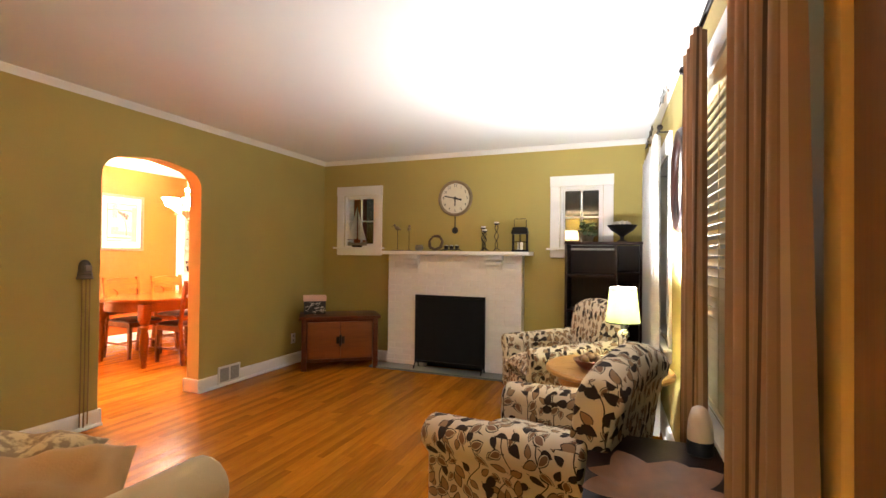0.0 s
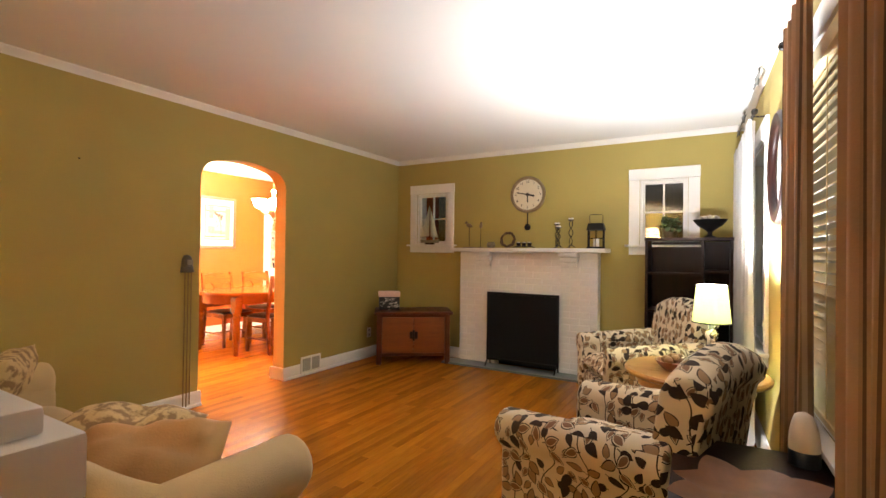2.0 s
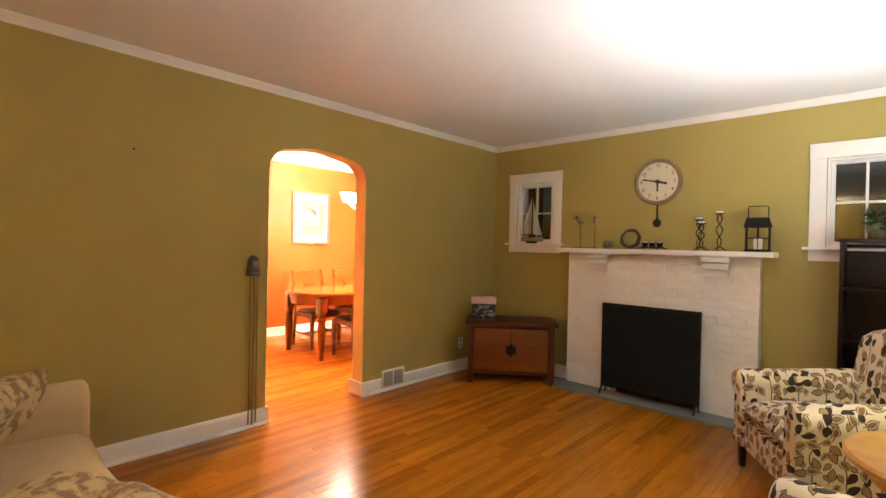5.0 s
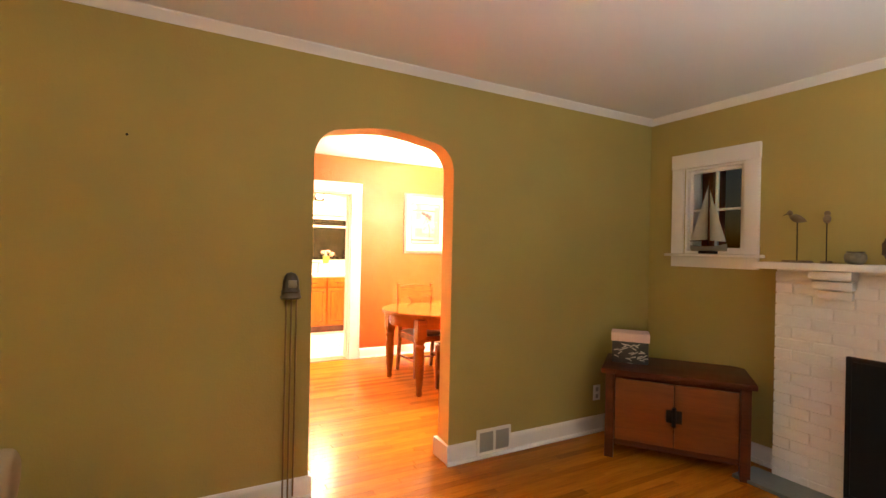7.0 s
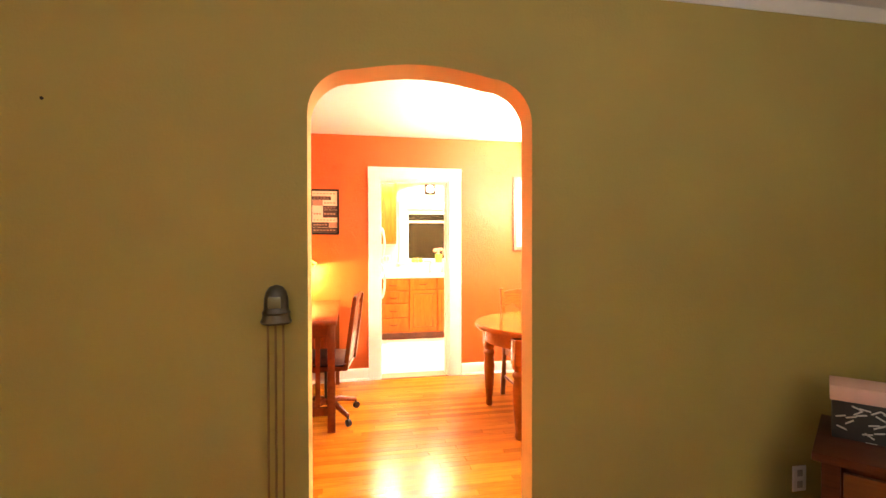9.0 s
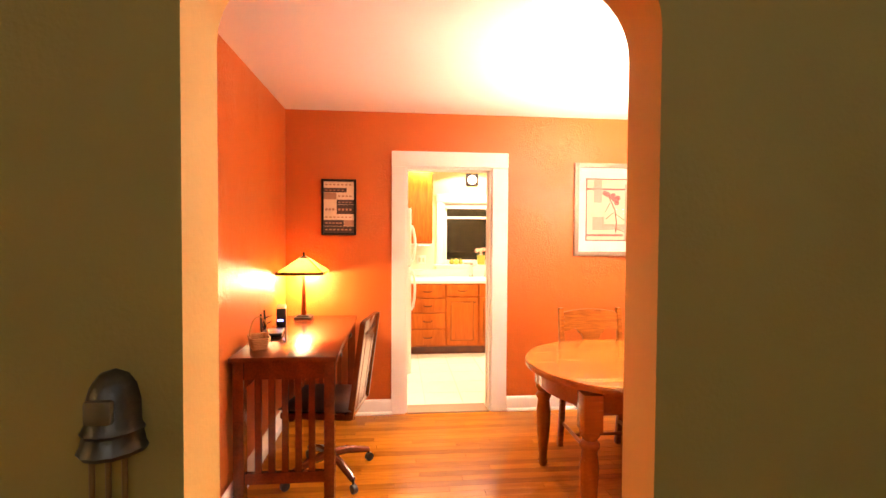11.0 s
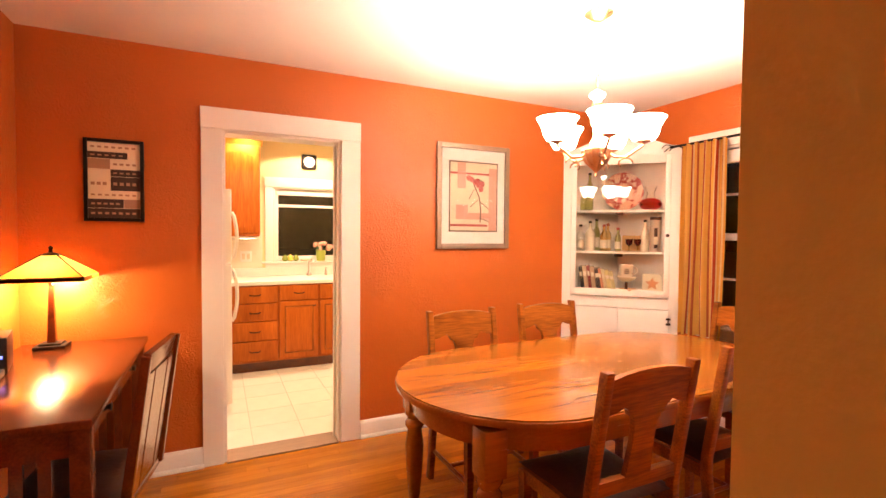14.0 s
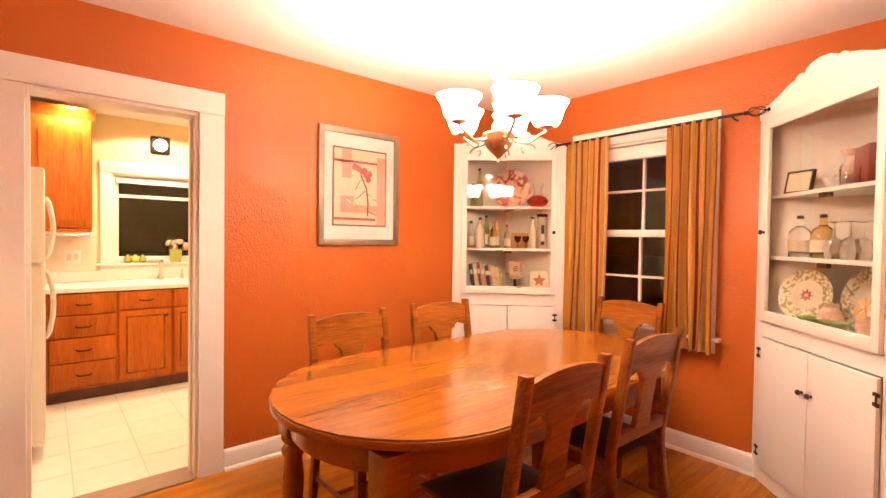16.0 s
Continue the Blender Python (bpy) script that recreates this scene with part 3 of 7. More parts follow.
    tc = n.new("ShaderNodeTexCoord")
    weave = n.new("ShaderNodeTexNoise")
    weave.inputs["Scale"].default_value = 260
    l.new(tc.outputs["Object"], weave.inputs["Vector"])
    bp = n.new("ShaderNodeBump")
    bp.inputs["Strength"].default_value, bp.inputs["Distance"].default_value = 0.25, 0.004
    l.new(weave.outputs["Fac"], bp.inputs["Height"])
    l.new(bp.outputs[0], b.inputs["Normal"])
    return m


def lay_cloth(ob, shift=(0.0, 0.0)):
    """Lay the printed cloth flat on each side of a part, in metres."""
    me = ob.data
    layer = me.uv_layers.new(name="UVMap")
    for p in me.polygons:
        q = p.normal
        ax, ay, az = abs(q.x), abs(q.y), abs(q.z)
        for li in p.loop_indices:
            c = me.vertices[me.loops[li].vertex_index].co
            u, v = (c.y, c.z) if ax >= ay and ax >= az else (c.x, c.z) if ay >= az else (c.x, c.y)
            layer.data[li].uv = (u + shift[0], v + shift[1])


def striped(name, bands, period, rough=0.8):
    """Cloth with vertical stripes across local u; bands are (share, colour)."""
    m = bpy.data.materials.new(name)
    m.use_nodes = True
    t = m.node_tree
    n, l = t.nodes, t.links
    b = n["Principled BSDF"]
    b.inputs["Roughness"].default_value = rough
    b.inputs["Sheen Weight"].default_value = 0.04
    uv = n.new("ShaderNodeUVMap")
    sep = n.new("ShaderNodeSeparateXYZ")
    l.new(uv.outputs[0], sep.inputs[0])
    q = n.new("ShaderNodeMath")
    q.operation = "MULTIPLY"
    q.inputs[1].default_value = 1 / period
    l.new(sep.outputs[0], q.inputs[0])
    f = n.new("ShaderNodeMath")
    f.operation = "FRACT"
    l.new(q.outputs[0], f.inputs[0])
    cr = n.new("ShaderNodeValToRGB")
    cr.color_ramp.interpolation = "CONSTANT"
    at = 0.0
    el = cr.color_ramp.elements
    for i, (share_, c) in enumerate(bands):
        e = el[i] if i < 2 else el.new(at)
        e.position, e.color = at, (*c, 1)
        at += share_
    l.new(f.outputs[0], cr.inputs[0])
    l.new(cr.outputs[0], b.inputs["Base Color"])
    tc = n.new("ShaderNodeTexCoord")
    no = n.new("ShaderNodeTexNoise")
    no.inputs["Scale"].default_value = 180
    l.new(tc.outputs["Object"], no.inputs["Vector"])
    bp = n.new("ShaderNodeBump")
    bp.inputs["Strength"].default_value, bp.inputs["Distance"].default_value = 0.2, 0.003
    l.new(no.outputs["Fac"], bp.inputs["Height"])
    l.new(bp.outputs[0], b.inputs["Normal"])
    return m


LEAF = leaf_fabric()
CREAM = mat("cream_twill", (0.58, 0.44, 0.235), 0.9, var=0.06, scale=7, bump=0.25, bscale=220)
TAN = mat("tan_suede", (0.47, 0.275, 0.105), 0.85, var=0.1, scale=9, bump=0.2, bscale=160)
DAMASK = mat("damask_cushion", (0.52, 0.39, 0.19), 0.85, var=0.1, scale=26, bump=0.25, bscale=140, colour2=(0.27, 0.18, 0.08), crisp=True)
BROWNC = striped("brown_striped_curtain", ((0.20, (0.42, 0.26, 0.155)), (0.08, (0.74, 0.56, 0.38)), (0.24, (0.50, 0.32, 0.19)), (0.05, (0.17, 0.10, 0.06)), (0.31, (0.62, 0.40, 0.245)), (0.12, (0.22, 0.125, 0.075))), 0.16)
WHITEC = mat("white_sheer_curtain", (0.80, 0.79, 0.75), 0.85, var=0.03, scale=4, bump=0.15, bscale=200)
BLIND = mat("cream_blind_slat", (0.76, 0.62, 0.34), 0.5, var=0.05, scale=6)
IRON = mat("dark_iron", (0.025, 0.02, 0.017), 0.5, 0.7, var=0.2, scale=20, bump=0.15)
TABLEOAK = wood("round_table_oak", (0.50, 0.27, 0.085), (0.34, 0.16, 0.045), 0.28, "x", 12, coat=0.3)
PEWTER = mat("aged_pewter", (0.13, 0.125, 0.11), 0.35, 0.9, var=0.2, scale=25, bump=0.15)
SHADE = shade_cloth("lamp_shade_linen", (0.66, 0.72, 0.40), 0.15)
CRYSTAL = glass("lamp_crystal", (1, 1, 1), 0.03)
BULB = glow("bulb", (1.0, 0.9, 0.75), 25)

# ---- fireplace ----
FX0, FX1, FY, FZ = -2.25, -0.68, 5.225, 1.275
OX0, OX1, OZ = -1.80, -1.10, 0.80
fireplace = thing("fireplace", "white painted brick fireplace with corbelled wooden mantel shelf", "fireplace", pose(0, 0, 0), kind="structure")
bm = box(FX0 + 0.004, OX0, FY + 0.006, YN - 0.001, 0, FZ)
boxbm(bm, OX1, FX1 - 0.004, FY + 0.006, YN - 0.001, 0, FZ)
boxbm(bm, OX0, OX1, FY + 0.006, YN - 0.001, OZ, FZ)
part("mortar", bm, BRICKW, fireplace)
# one plain black panel closes the opening behind the screen
part("firebox", box(OX0, OX1, YN - 0.03, YN - 0.002, 0, OZ), BLACK, fireplace, "flat black firebox back")
mantel = part("mantel_shelf", box(-2.335, -0.585, 5.125, YN - 0.001, FZ + 0.001, FZ + 0.042, 0.006), WHITE, fireplace)
for cx in (-1.945, -0.97):
    for i, (w, d) in enumerate(((0.20, 0.085), (0.185, 0.055), (0.165, 0.028))):
        part("corbel", box(cx - w / 2, cx + w / 2, FY - d, FY + 0.01, FZ - 0.055 * (i + 1) + 0.008, FZ - 0.055 * i - 0.001, 0.006), BRICKW, fireplace)
setting("hearth", box(-2.36, -0.55, 4.995, FY + 0.005, 0.0005, 0.022, 0.006), SLATE, "grey-green slate hearth flush with the floor", "hearth")

# fireplace screen
screen = thing("fireplace_screen", "black metal mesh fire screen standing on the hearth", "fire screen", pose(-1.45, 5.13, 0.022))
fr = bmesh.new()
for x0, x1, z0, z1 in ((-0.405, -0.38, 0.06, 0.81), (0.38, 0.405, 0.06, 0.81), (-0.38, 0.38, 0.785, 0.81), (-0.38, 0.38, 0.06, 0.085)):
    boxbm(fr, x0, x1, -0.012, 0.012, z0, z1, 0.004)
part("frame", fr, BLACK, screen)
part("mesh_panel", box(-0.381, 0.381, -0.003, 0.003, 0.084, 0.786), mat("screen_mesh", (0.012, 0.012, 0.013), 0.8, 0.0, var=0.25, scale=300, bump=0.5, bscale=420, spec=0.15), screen)
for x in (-0.385, 0.385):
    part("foot", tube([(x, -0.085, 0.005), (x, -0.05, 0.05), (x, 0, 0.075), (x, 0.035, 0.05), (x, 0.055, 0.005)], 0.008), BLACK, screen)

# ---- clock with pendulum ----
clock = thing("wall_clock", "round cream wall clock with wooden rim and pendulum", "clock", pose(-1.478, YN - 0.001, 1.92, 90, 0, 0))
part("rim", lathe([(0.17, 0.001), (0.205, 0.001), (0.205, 0.018), (0.196, 0.03), (0.184, 0.03), (0.176, 0.02), (0.17, 0.016)], 48, ring_only=True), wood("clock_rim", (0.30, 0.22, 0.12), (0.18, 0.12, 0.06), 0.5), clock)
part("dial", lathe([(0.177, 0.001), (0.177, 0.014), (0.001, 0.0142)], 48), mat("clock_dial", (0.72, 0.66, 0.50), 0.6, var=0.06, scale=12), clock)
INK = mat("clock_ink", (0.03, 0.025, 0.02), 0.6)


def writing(name, text, size, m, material, parent, extrude=0.0008):
    cu = bpy.data.curves.new(name, "FONT")
    cu.body, cu.size, cu.extrude, cu.align_x, cu.align_y = text, size, extrude, "CENTER", "CENTER"
    tmp = bpy.data.objects.new(name, cu)
    scene.collection.objects.link(tmp)
    dg = bpy.context.evaluated_depsgraph_get()
    me = bpy.data.meshes.new_from_object(tmp.evaluated_get(dg))
    bpy.data.objects.remove(tmp)
    me.materials.clear()
    me.materials.append(material)
    ob = new(name, me)
    ob.parent = parent
    ob.matrix_basis = m
    return ob


for i in range(12):
    a = radians(90 - 30 * (i + 1))
    writing("numeral", str(i + 1), 0.042, pose(0.142 * math.cos(a), 0.142 * math.sin(a), 0.0155), INK, clock)
for name, ang, ln, w in (("hour_hand", -14, 0.085, 0.011), ("minute_hand", 168, 0.135, 0.007), ("alarm_hand", -90, 0.09, 0.008)):
    part(name, prism([(-0.02, -w), (ln * 0.8, -w * 0.8), (ln * 0.82, -w * 1.6), (ln, 0), (ln * 0.82, w * 1.6), (ln * 0.8, w * 0.8), (-0.02, w)], 0.018, 0.021, m=pose(0, 0, 0, 0, 0, ang)), INK, clock)
part("hub", lathe([(0.018, 0.016), (0.018, 0.024), (0.001, 0.027)], 16), INK, clock)
pend = part("pendulum", box(-0.006, 0.006, -0.37, -0.20, 0.006, 0.012, 0.001), IRON, clock)
part("bob", lathe([(0.036, 0.004), (0.036, 0.012), (0.026, 0.017), (0.02, 0.013), (0.001, 0.017)], 24, m=pose(0, -0.365, 0)), IRON, pend)

# ---- mantel ornaments (standing on the shelf) ----
MZ = FZ + 0.042


def shorebird(x, y, s, turn):
    ob = thing("bird_figurine", "carved wooden shorebird on a thin post and base", "figurine", pose(x, y, MZ, 0, 0, turn), "shorebirds on the mantel")
    dw_ = wood("driftwood", (0.26, 0.19, 0.10), (0.13, 0.09, 0.05), 0.7)
    part("base", box(-0.07 * s, 0.07 * s, -0.025, 0.025, 0, 0.014, 0.004), dw_, ob)
    part("post", tube([(0, 0, 0.013), (0.002, 0, 0.22 * s)], 0.003), IRON, ob)
    body = lathe([(0.002, -0.075), (0.016, -0.05), (0.03, -0.01), (0.031, 0.02), (0.02, 0.05), (0.004, 0.07)], 12, m=pose(0, 0, 0.235 * s, 0, 72, 0) @ Matrix.Diagonal((0.78, 0.62, 0.78, 1)))
    part("body", body, dw_, ob)
    part("head", lathe([(0.001, -0.022), (0.016, -0.012), (0.02, 0.002), (0.014, 0.016), (0.001, 0.022)], 12, m=pose(0.044 * s, 0, 0.268 * s) @ Matrix.Diagonal((0.8, 0.8, 0.8, 1))), dw_, ob)
    part("beak", tube([(0.054 * s, 0, 0.268 * s), (0.072 * s, 0, 0.262 * s), (0.088 * s, 0, 0.254 * s)], 0.0035, taper=(1, 0.7, 0.3)), INK, ob)


shorebird(-2.155, 5.26, 1.12, 165)
shorebird(-2.01, 5.265, 1.08, 110)
pot = thing("clay_pot", "small glazed clay pot on the mantel", "pot", pose(-1.865, 5.235, MZ))
POTM = mat("speckled_clay", (0.22, 0.18, 0.11), 0.5, var=0.3, scale=40, bump=0.2)
part("bowl", lathe([(0.026, 0), (0.042, 0.012), (0.05, 0.034), (0.046, 0.055), (0.038, 0.062), (0.041, 0.07), (0.034, 0.07), (0.03, 0.058), (0.03, 0.02), (0.002, 0.012)], 24), POTM, pot)
wreath = thing("twig_wreath", "round brown twig wreath leaning on the mantel", "wreath", pose(-1.675, 5.27, MZ + 0.097, 80, 0, 0))
rnd = random.Random(4)
for k in range(9):
    pts = []
    p0, am = rnd.random() * 6.28, rnd.uniform(0.006, 0.014)
    for i in range(41):
        a = 2 * math.pi * i / 40
        r = 0.078 + am * math.sin(7 * a + p0)
        pts.append((r * math.cos(a), r * math.sin(a), am * math.cos(5 * a + p0)))
    part("twig", tube(pts, 0.006, 6), wood("twig_bark", (0.14, 0.085, 0.045), (0.06, 0.035, 0.02), 0.85) if k == 0 else bpy.data.materials["twig_bark"], wreath)
votive = thing("votive_row", "row of three small dark votive holders on a scrolled iron stand", "candle holder", pose(-1.47, 5.235, MZ))
for i in range(3):
    cup = part("cup", lathe([(0.012, 0.022), (0.022, 0.026), (0.027, 0.062), (0.024, 0.062), (0.019, 0.03), (0.001, 0.028)], 16, m=pose(-0.062 + 0.062 * i, 0, 0)), IRON, votive)
    part("candle", lathe([(0.017, 0.03), (0.017, 0.068), (0.001, 0.069)], 12, m=pose(-0.062 + 0.062 * i, 0, 0)), WHITE, cup)
part("stand", tube([(-0.14, 0.0, 0.006), (-0.11, 0.02, 0.018), (-0.08, 0, 0.012), (-0.03, -0.02, 0.02), (0.03, 0.015, 0.014), (0.08, 0, 0.02), (0.13, -0.02, 0.006)], 0.005), IRON, votive)
part("rail", tube([(-0.1, 0, 0.02), (0.1, 0, 0.02)], 0.004), IRON, votive)


def candlestick(x, y, h):
    ob = thing("candlestick", "twisted black iron candlestick with white candle", "candlestick", pose(x, y, MZ), "twisted candlesticks on the mantel")
    for ph in (0, math.pi):
        pts = [(0.021 * math.sin(ph + 9.4 * z / h + 0.2) * (0.4 + 0.6 * math.sin(math.pi * z / h)), 0.008 * math.cos(ph + 9.4 * z / h), 0.03 + z) for z in [h * 0.9 * i / 24 for i in range(25)]]
        part("strand", tube(pts, 0.0045, 6), IRON, ob)
    for k in range(3):
        a = 2.09 * k + 0.5
        part("foot", tube([(0, 0, 0.035), (0.02 * math.cos(a), 0.02 * math.sin(a), 0.03), (0.05 * math.cos(a), 0.05 * math.sin(a), 0.004)], 0.004, 6), IRON, ob)
    part("pan", lathe([(0.008, h * 0.9 + 0.026), (0.034, h * 0.9 + 0.036), (0.034, h * 0.9 + 0.041), (0.002, h * 0.9 + 0.036)], 20), IRON, ob)
    part("candle", lathe([(0.025, h * 0.9 + 0.037), (0.025, h * 0.9 + 0.058), (0.001, h * 0.9 + 0.06)], 20), WHITE, ob)


candlestick(-1.115, 5.27, 0.24)
candlestick(-1.08, 5.20, 0.20)
candlestick(-0.965, 5.26, 0.29)
lantern = thing("lantern", "black metal house-shaped candle lantern with wire handle", "lantern", pose(-0.70, 5.225, MZ, 0, 0, 6))
part("base", box(-0.085, 0.085, -0.06, 0.06, 0.0, 0.02, 0.004), BLACK, lantern)
for x in (-0.072, 0.072):
    for y in (-0.048, 0.048):
        part("post", box(x - 0.006, x + 0.006, y - 0.006, y + 0.006, 0.018, 0.19), BLACK, lantern)
for y in (-0.05, 0.05):
    g = box(-0.07, 0.07, y - 0.003, y + 0.003, 0.10, 0.106)
    boxbm(g, -0.003, 0.003, y - 0.0028, y + 0.0028, 0.02, 0.19)
    part("grille", g, BLACK, lantern)
roof = prism([(-0.09, 0.185), (0.09, 0.185), (0.07, 0.255), (-0.07, 0.255)], -0.068, 0.068, m=pose(0, 0, 0, 90, 0, 0))
part("roof", roof, BLACK, lantern)
part("handle", tube([(-0.062, 0, 0.25), (-0.064, 0, 0.33), (-0.055, 0, 0.345), (0.055, 0, 0.345), (0.064, 0, 0.33), (0.062, 0, 0.25)], 0.0035, 6), IRON, lantern)
part("candle", lathe([(0.03, 0.02), (0.03, 0.10), (0.001, 0.102)], 16), WHITE, lantern)

# sailboat on the window sill
boat = thing("model_sailboat", "small wooden model sailboat with cream sails on the sill", "model boat", pose(-2.757, 5.345, 1.358, 0, 0, -5) @ Matrix.Scale(1.16, 4))
hull = bmesh.new()
secs = [(-0.115, 0.012, 0.055), (-0.06, 0.024, 0.05), (0.0, 0.028, 0.047), (0.06, 0.02, 0.05), (0.125, 0.002, 0.064)]
prev = None
for x, w, top in secs:
    ring = [hull.verts.new((x, -w, top)), hull.verts.new((x, -w * 0.7, 0.03)), hull.verts.new((x, 0, 0.018)), hull.verts.new((x, w * 0.7, 0.03)), hull.verts.new((x, w, top))]
    if prev:
        for i in range(5):
            hull.faces.new((prev[i], prev[(i + 1) % 5], ring[(i + 1) % 5], ring[i]))
    else:
        hull.faces.new(ring)
    prev = ring
hull.faces.new(list(reversed(prev)))
part("hull", hull, mat("boat_hull", (0.35, 0.30, 0.22), 0.5, var=0.2, scale=30), boat)
part("stand", box(-0.05, 0.05, -0.022, 0.022, 0.002, 0.02, 0.003), DARKWOOD, boat)
part("mast", tube([(0, 0, 0.05), (0, 0, 0.44)], 0.003), CHESTWOOD, boat)
part("boom", tube([(0, 0, 0.085), (-0.125, 0, 0.082)], 0.0025), CHESTWOOD, boat)


def sail(pts, bulge):
    bm_ = bmesh.new()
    a, b_, c = (Vector(p) for p in pts)
    rows_ = []
    for i in range(9):
        f = i / 8
        rows_.append([bm_.verts.new(a.lerp(b_, f).lerp(a.lerp(c, f), k / 6) + Vector((0, bulge * math.sin(math.pi * k / 6) * f, 0))) for k in range(7)])
    for p, q in zip(rows_, rows_[1:]):
        for k in range(6):
            bm_.faces.new((p[k], p[k + 1], q[k + 1], q[k]))
    r = bmesh.ops.solidify(bm_, geom=bm_.faces[:], thickness=0.0015)
    return bm_


part("mainsail", sail([(-0.004, 0, 0.43), (-0.005, 0, 0.09), (-0.122, 0, 0.088)], 0.02), mat("sail_cloth", (0.85, 0.80, 0.66), 0.85, var=0.1, scale=20), boat)
part("jib", sail([(0.006, 0, 0.40), (0.118, 0, 0.075), (0.012, 0, 0.085)], -0.02), bpy.data.materials["sail_cloth"], boat)

# ---- low cabinet in the corner ----
chest = thing("low_cabinet", "low reddish wooden two-door cabinet with dark square latch", "cabinet", pose(-2.735, 4.955, 0, 0, 0, 37))
part("top", box(-0.44, 0.44, -0.27, 0.25, 0.555, 0.588, 0.006), CHESTWOOD, chest)
part("body", box(-0.375, 0.375, -0.215, 0.215, 0.09, 0.555), CHESTWOOD, chest)
for x in (-1, 1):
    for y in (-0.22, 0.20):
        part("leg", box(x * 0.385 - 0.028, x * 0.385 + 0.028, y - 0.028, y + 0.028, 0, 0.555, 0.006), CHESTWOOD, chest)
    d = part("door", box(min(0.003 * x, 0.35 * x), max(0.003 * x, 0.35 * x), -0.236, -0.216, 0.125, 0.525, 0.005), wood("cabinet_door_panel", (0.21, 0.058, 0.009), (0.13, 0.032, 0.005), 0.35, "x", 12) if x < 0 else bpy.data.materials["cabinet_door_panel"], chest)
    part("latch_plate", box(min(0.002 * x, 0.045 * x), max(0.002 * x, 0.045 * x), -0.241, -0.2355, 0.285, 0.365, 0.003), IRON, d)
part("latch_pin", lathe([(0.012, -0.06), (0.012, 0.06)], 10, m=pose(0, -0.25, 0.325) ), IRON, chest)
part("apron", box(-0.36, 0.36, -0.225, -0.205, 0.085, 0.12, 0.004), CHESTWOOD, chest)
gift = thing("storage_box", "small black patterned box with pale pink lid on the cabinet", "box", pose(-2.985, 4.825, 0.588, 0, 0, 40) @ Matrix.Scale(1.18, 4))
part("carton", box(-0.10, 0.10, -0.07, 0.07, 0, 0.125, 0.003), mat("black_lace_print", (0.012, 0.012, 0.014), 0.5, var=0.5, scale=45, colour2=(0.012, 0.012, 0.014)), gift)
LACE = mat("lace_white", (0.6, 0.58, 0.55), 0.6)
for k in range(26):
    x, z, a = rnd.uniform(-0.085, 0.085), rnd.uniform(0.015, 0.112), rnd.uniform(-40, 40)
    share("motif", part("motif", box(-0.014, 0.014, -0.0712, -0.0702, -0.0025, 0.0025), LACE, gift).data if k == 0 else bpy.data.objects["motif"].data, gift, pose(x, 0, z, 0, a, 0))
part("lid", box(-0.106, 0.106, -0.076, 0.076, 0.126, 0.176, 0.004), mat("pink_lid", (0.72, 0.48, 0.42), 0.6, var=0.08, scale=10), gift)

# ---- wall things on the west wall ----
vent = thing("wall_vent", "white painted floor-level heating register with two louvre panels", "vent", pose(XW + 0.001, 3.845, 0.024), kind="structure")
part("frame", box(0.019, 0.03, -0.135, 0.135, 0.0, 0.165, 0.004), WHITE, vent)
GREYM = mat("vent_grey", (0.38, 0.37, 0.34), 0.5, 0.3)
for k in (-1, 1):
    part("backing", box(0.0302, 0.0312, k * 0.063 - 0.052, k * 0.063 + 0.052, 0.02, 0.145), GREYM, vent)
    for i in range(10):
        z = 0.026 + i * 0.0122
        part("louvre", box(0.0305, 0.036, k * 0.063 - 0.05, k * 0.063 + 0.05, z, z + 0.005), GREYM, vent)
socket = thing("wall_outlet", "white double outlet plate above the baseboard", "outlet", pose(XW + 0.001, 4.80, 0.29, 90, 0, 90))
part("plate", box(-0.036, 0.036, -0.058, 0.058, 0, 0.006, 0.003), WHITE, socket)
for y in (-0.026, 0.026):
    part("receptacle", box(-0.014, 0.014, y - 0.015, y + 0.015, 0.006, 0.008, 0.001), GREYM, socket)
chime = thing("door_chime", "old pewter door chime with three long hanging tubes", "door chime", pose(XW + 0.001, 2.535, 1.075))
cap = lathe([(0.062, 0.0), (0.068, 0.008), (0.062, 0.018), (0.058, 0.034), (0.062, 0.04), (0.054, 0.05), (0.052, 0.09), (0.044, 0.115), (0.028, 0.133), (0.002, 0.14)], 28, ribs=14, depth=0.02)
for v in cap.verts:
    v.co.x = max(v.co.x, 0.0) * 0.9
    v.co.y *= 0.8
part("cover", cap, PEWTER, chime)
part("face", box(0.04, 0.055, -0.022, 0.022, 0.06, 0.10, 0.006), mat("pewter_bright", (0.27, 0.25, 0.21), 0.3, 0.9), chime)
BRASS = mat("tarnished_brass_tube", (0.30, 0.20, 0.085), 0.4, 0.5, var=0.15)
for y, z in ((-0.026, -1.045), (0.0, -1.055), (0.026, -1.04)):
    part("tube", tube([(0.024, y, 0.02), (0.024, y, z)], 0.0045, 10), BRASS, chime)
part("nail_hole", lathe([(0.006, 0), (0.006, 0.002), (0.001, 0.003)], 8, m=pose(XW + 0.001, 1.80, 1.845, 0, 90, 0)), IRON, wall_west) 

# ---- upholstered seating ----


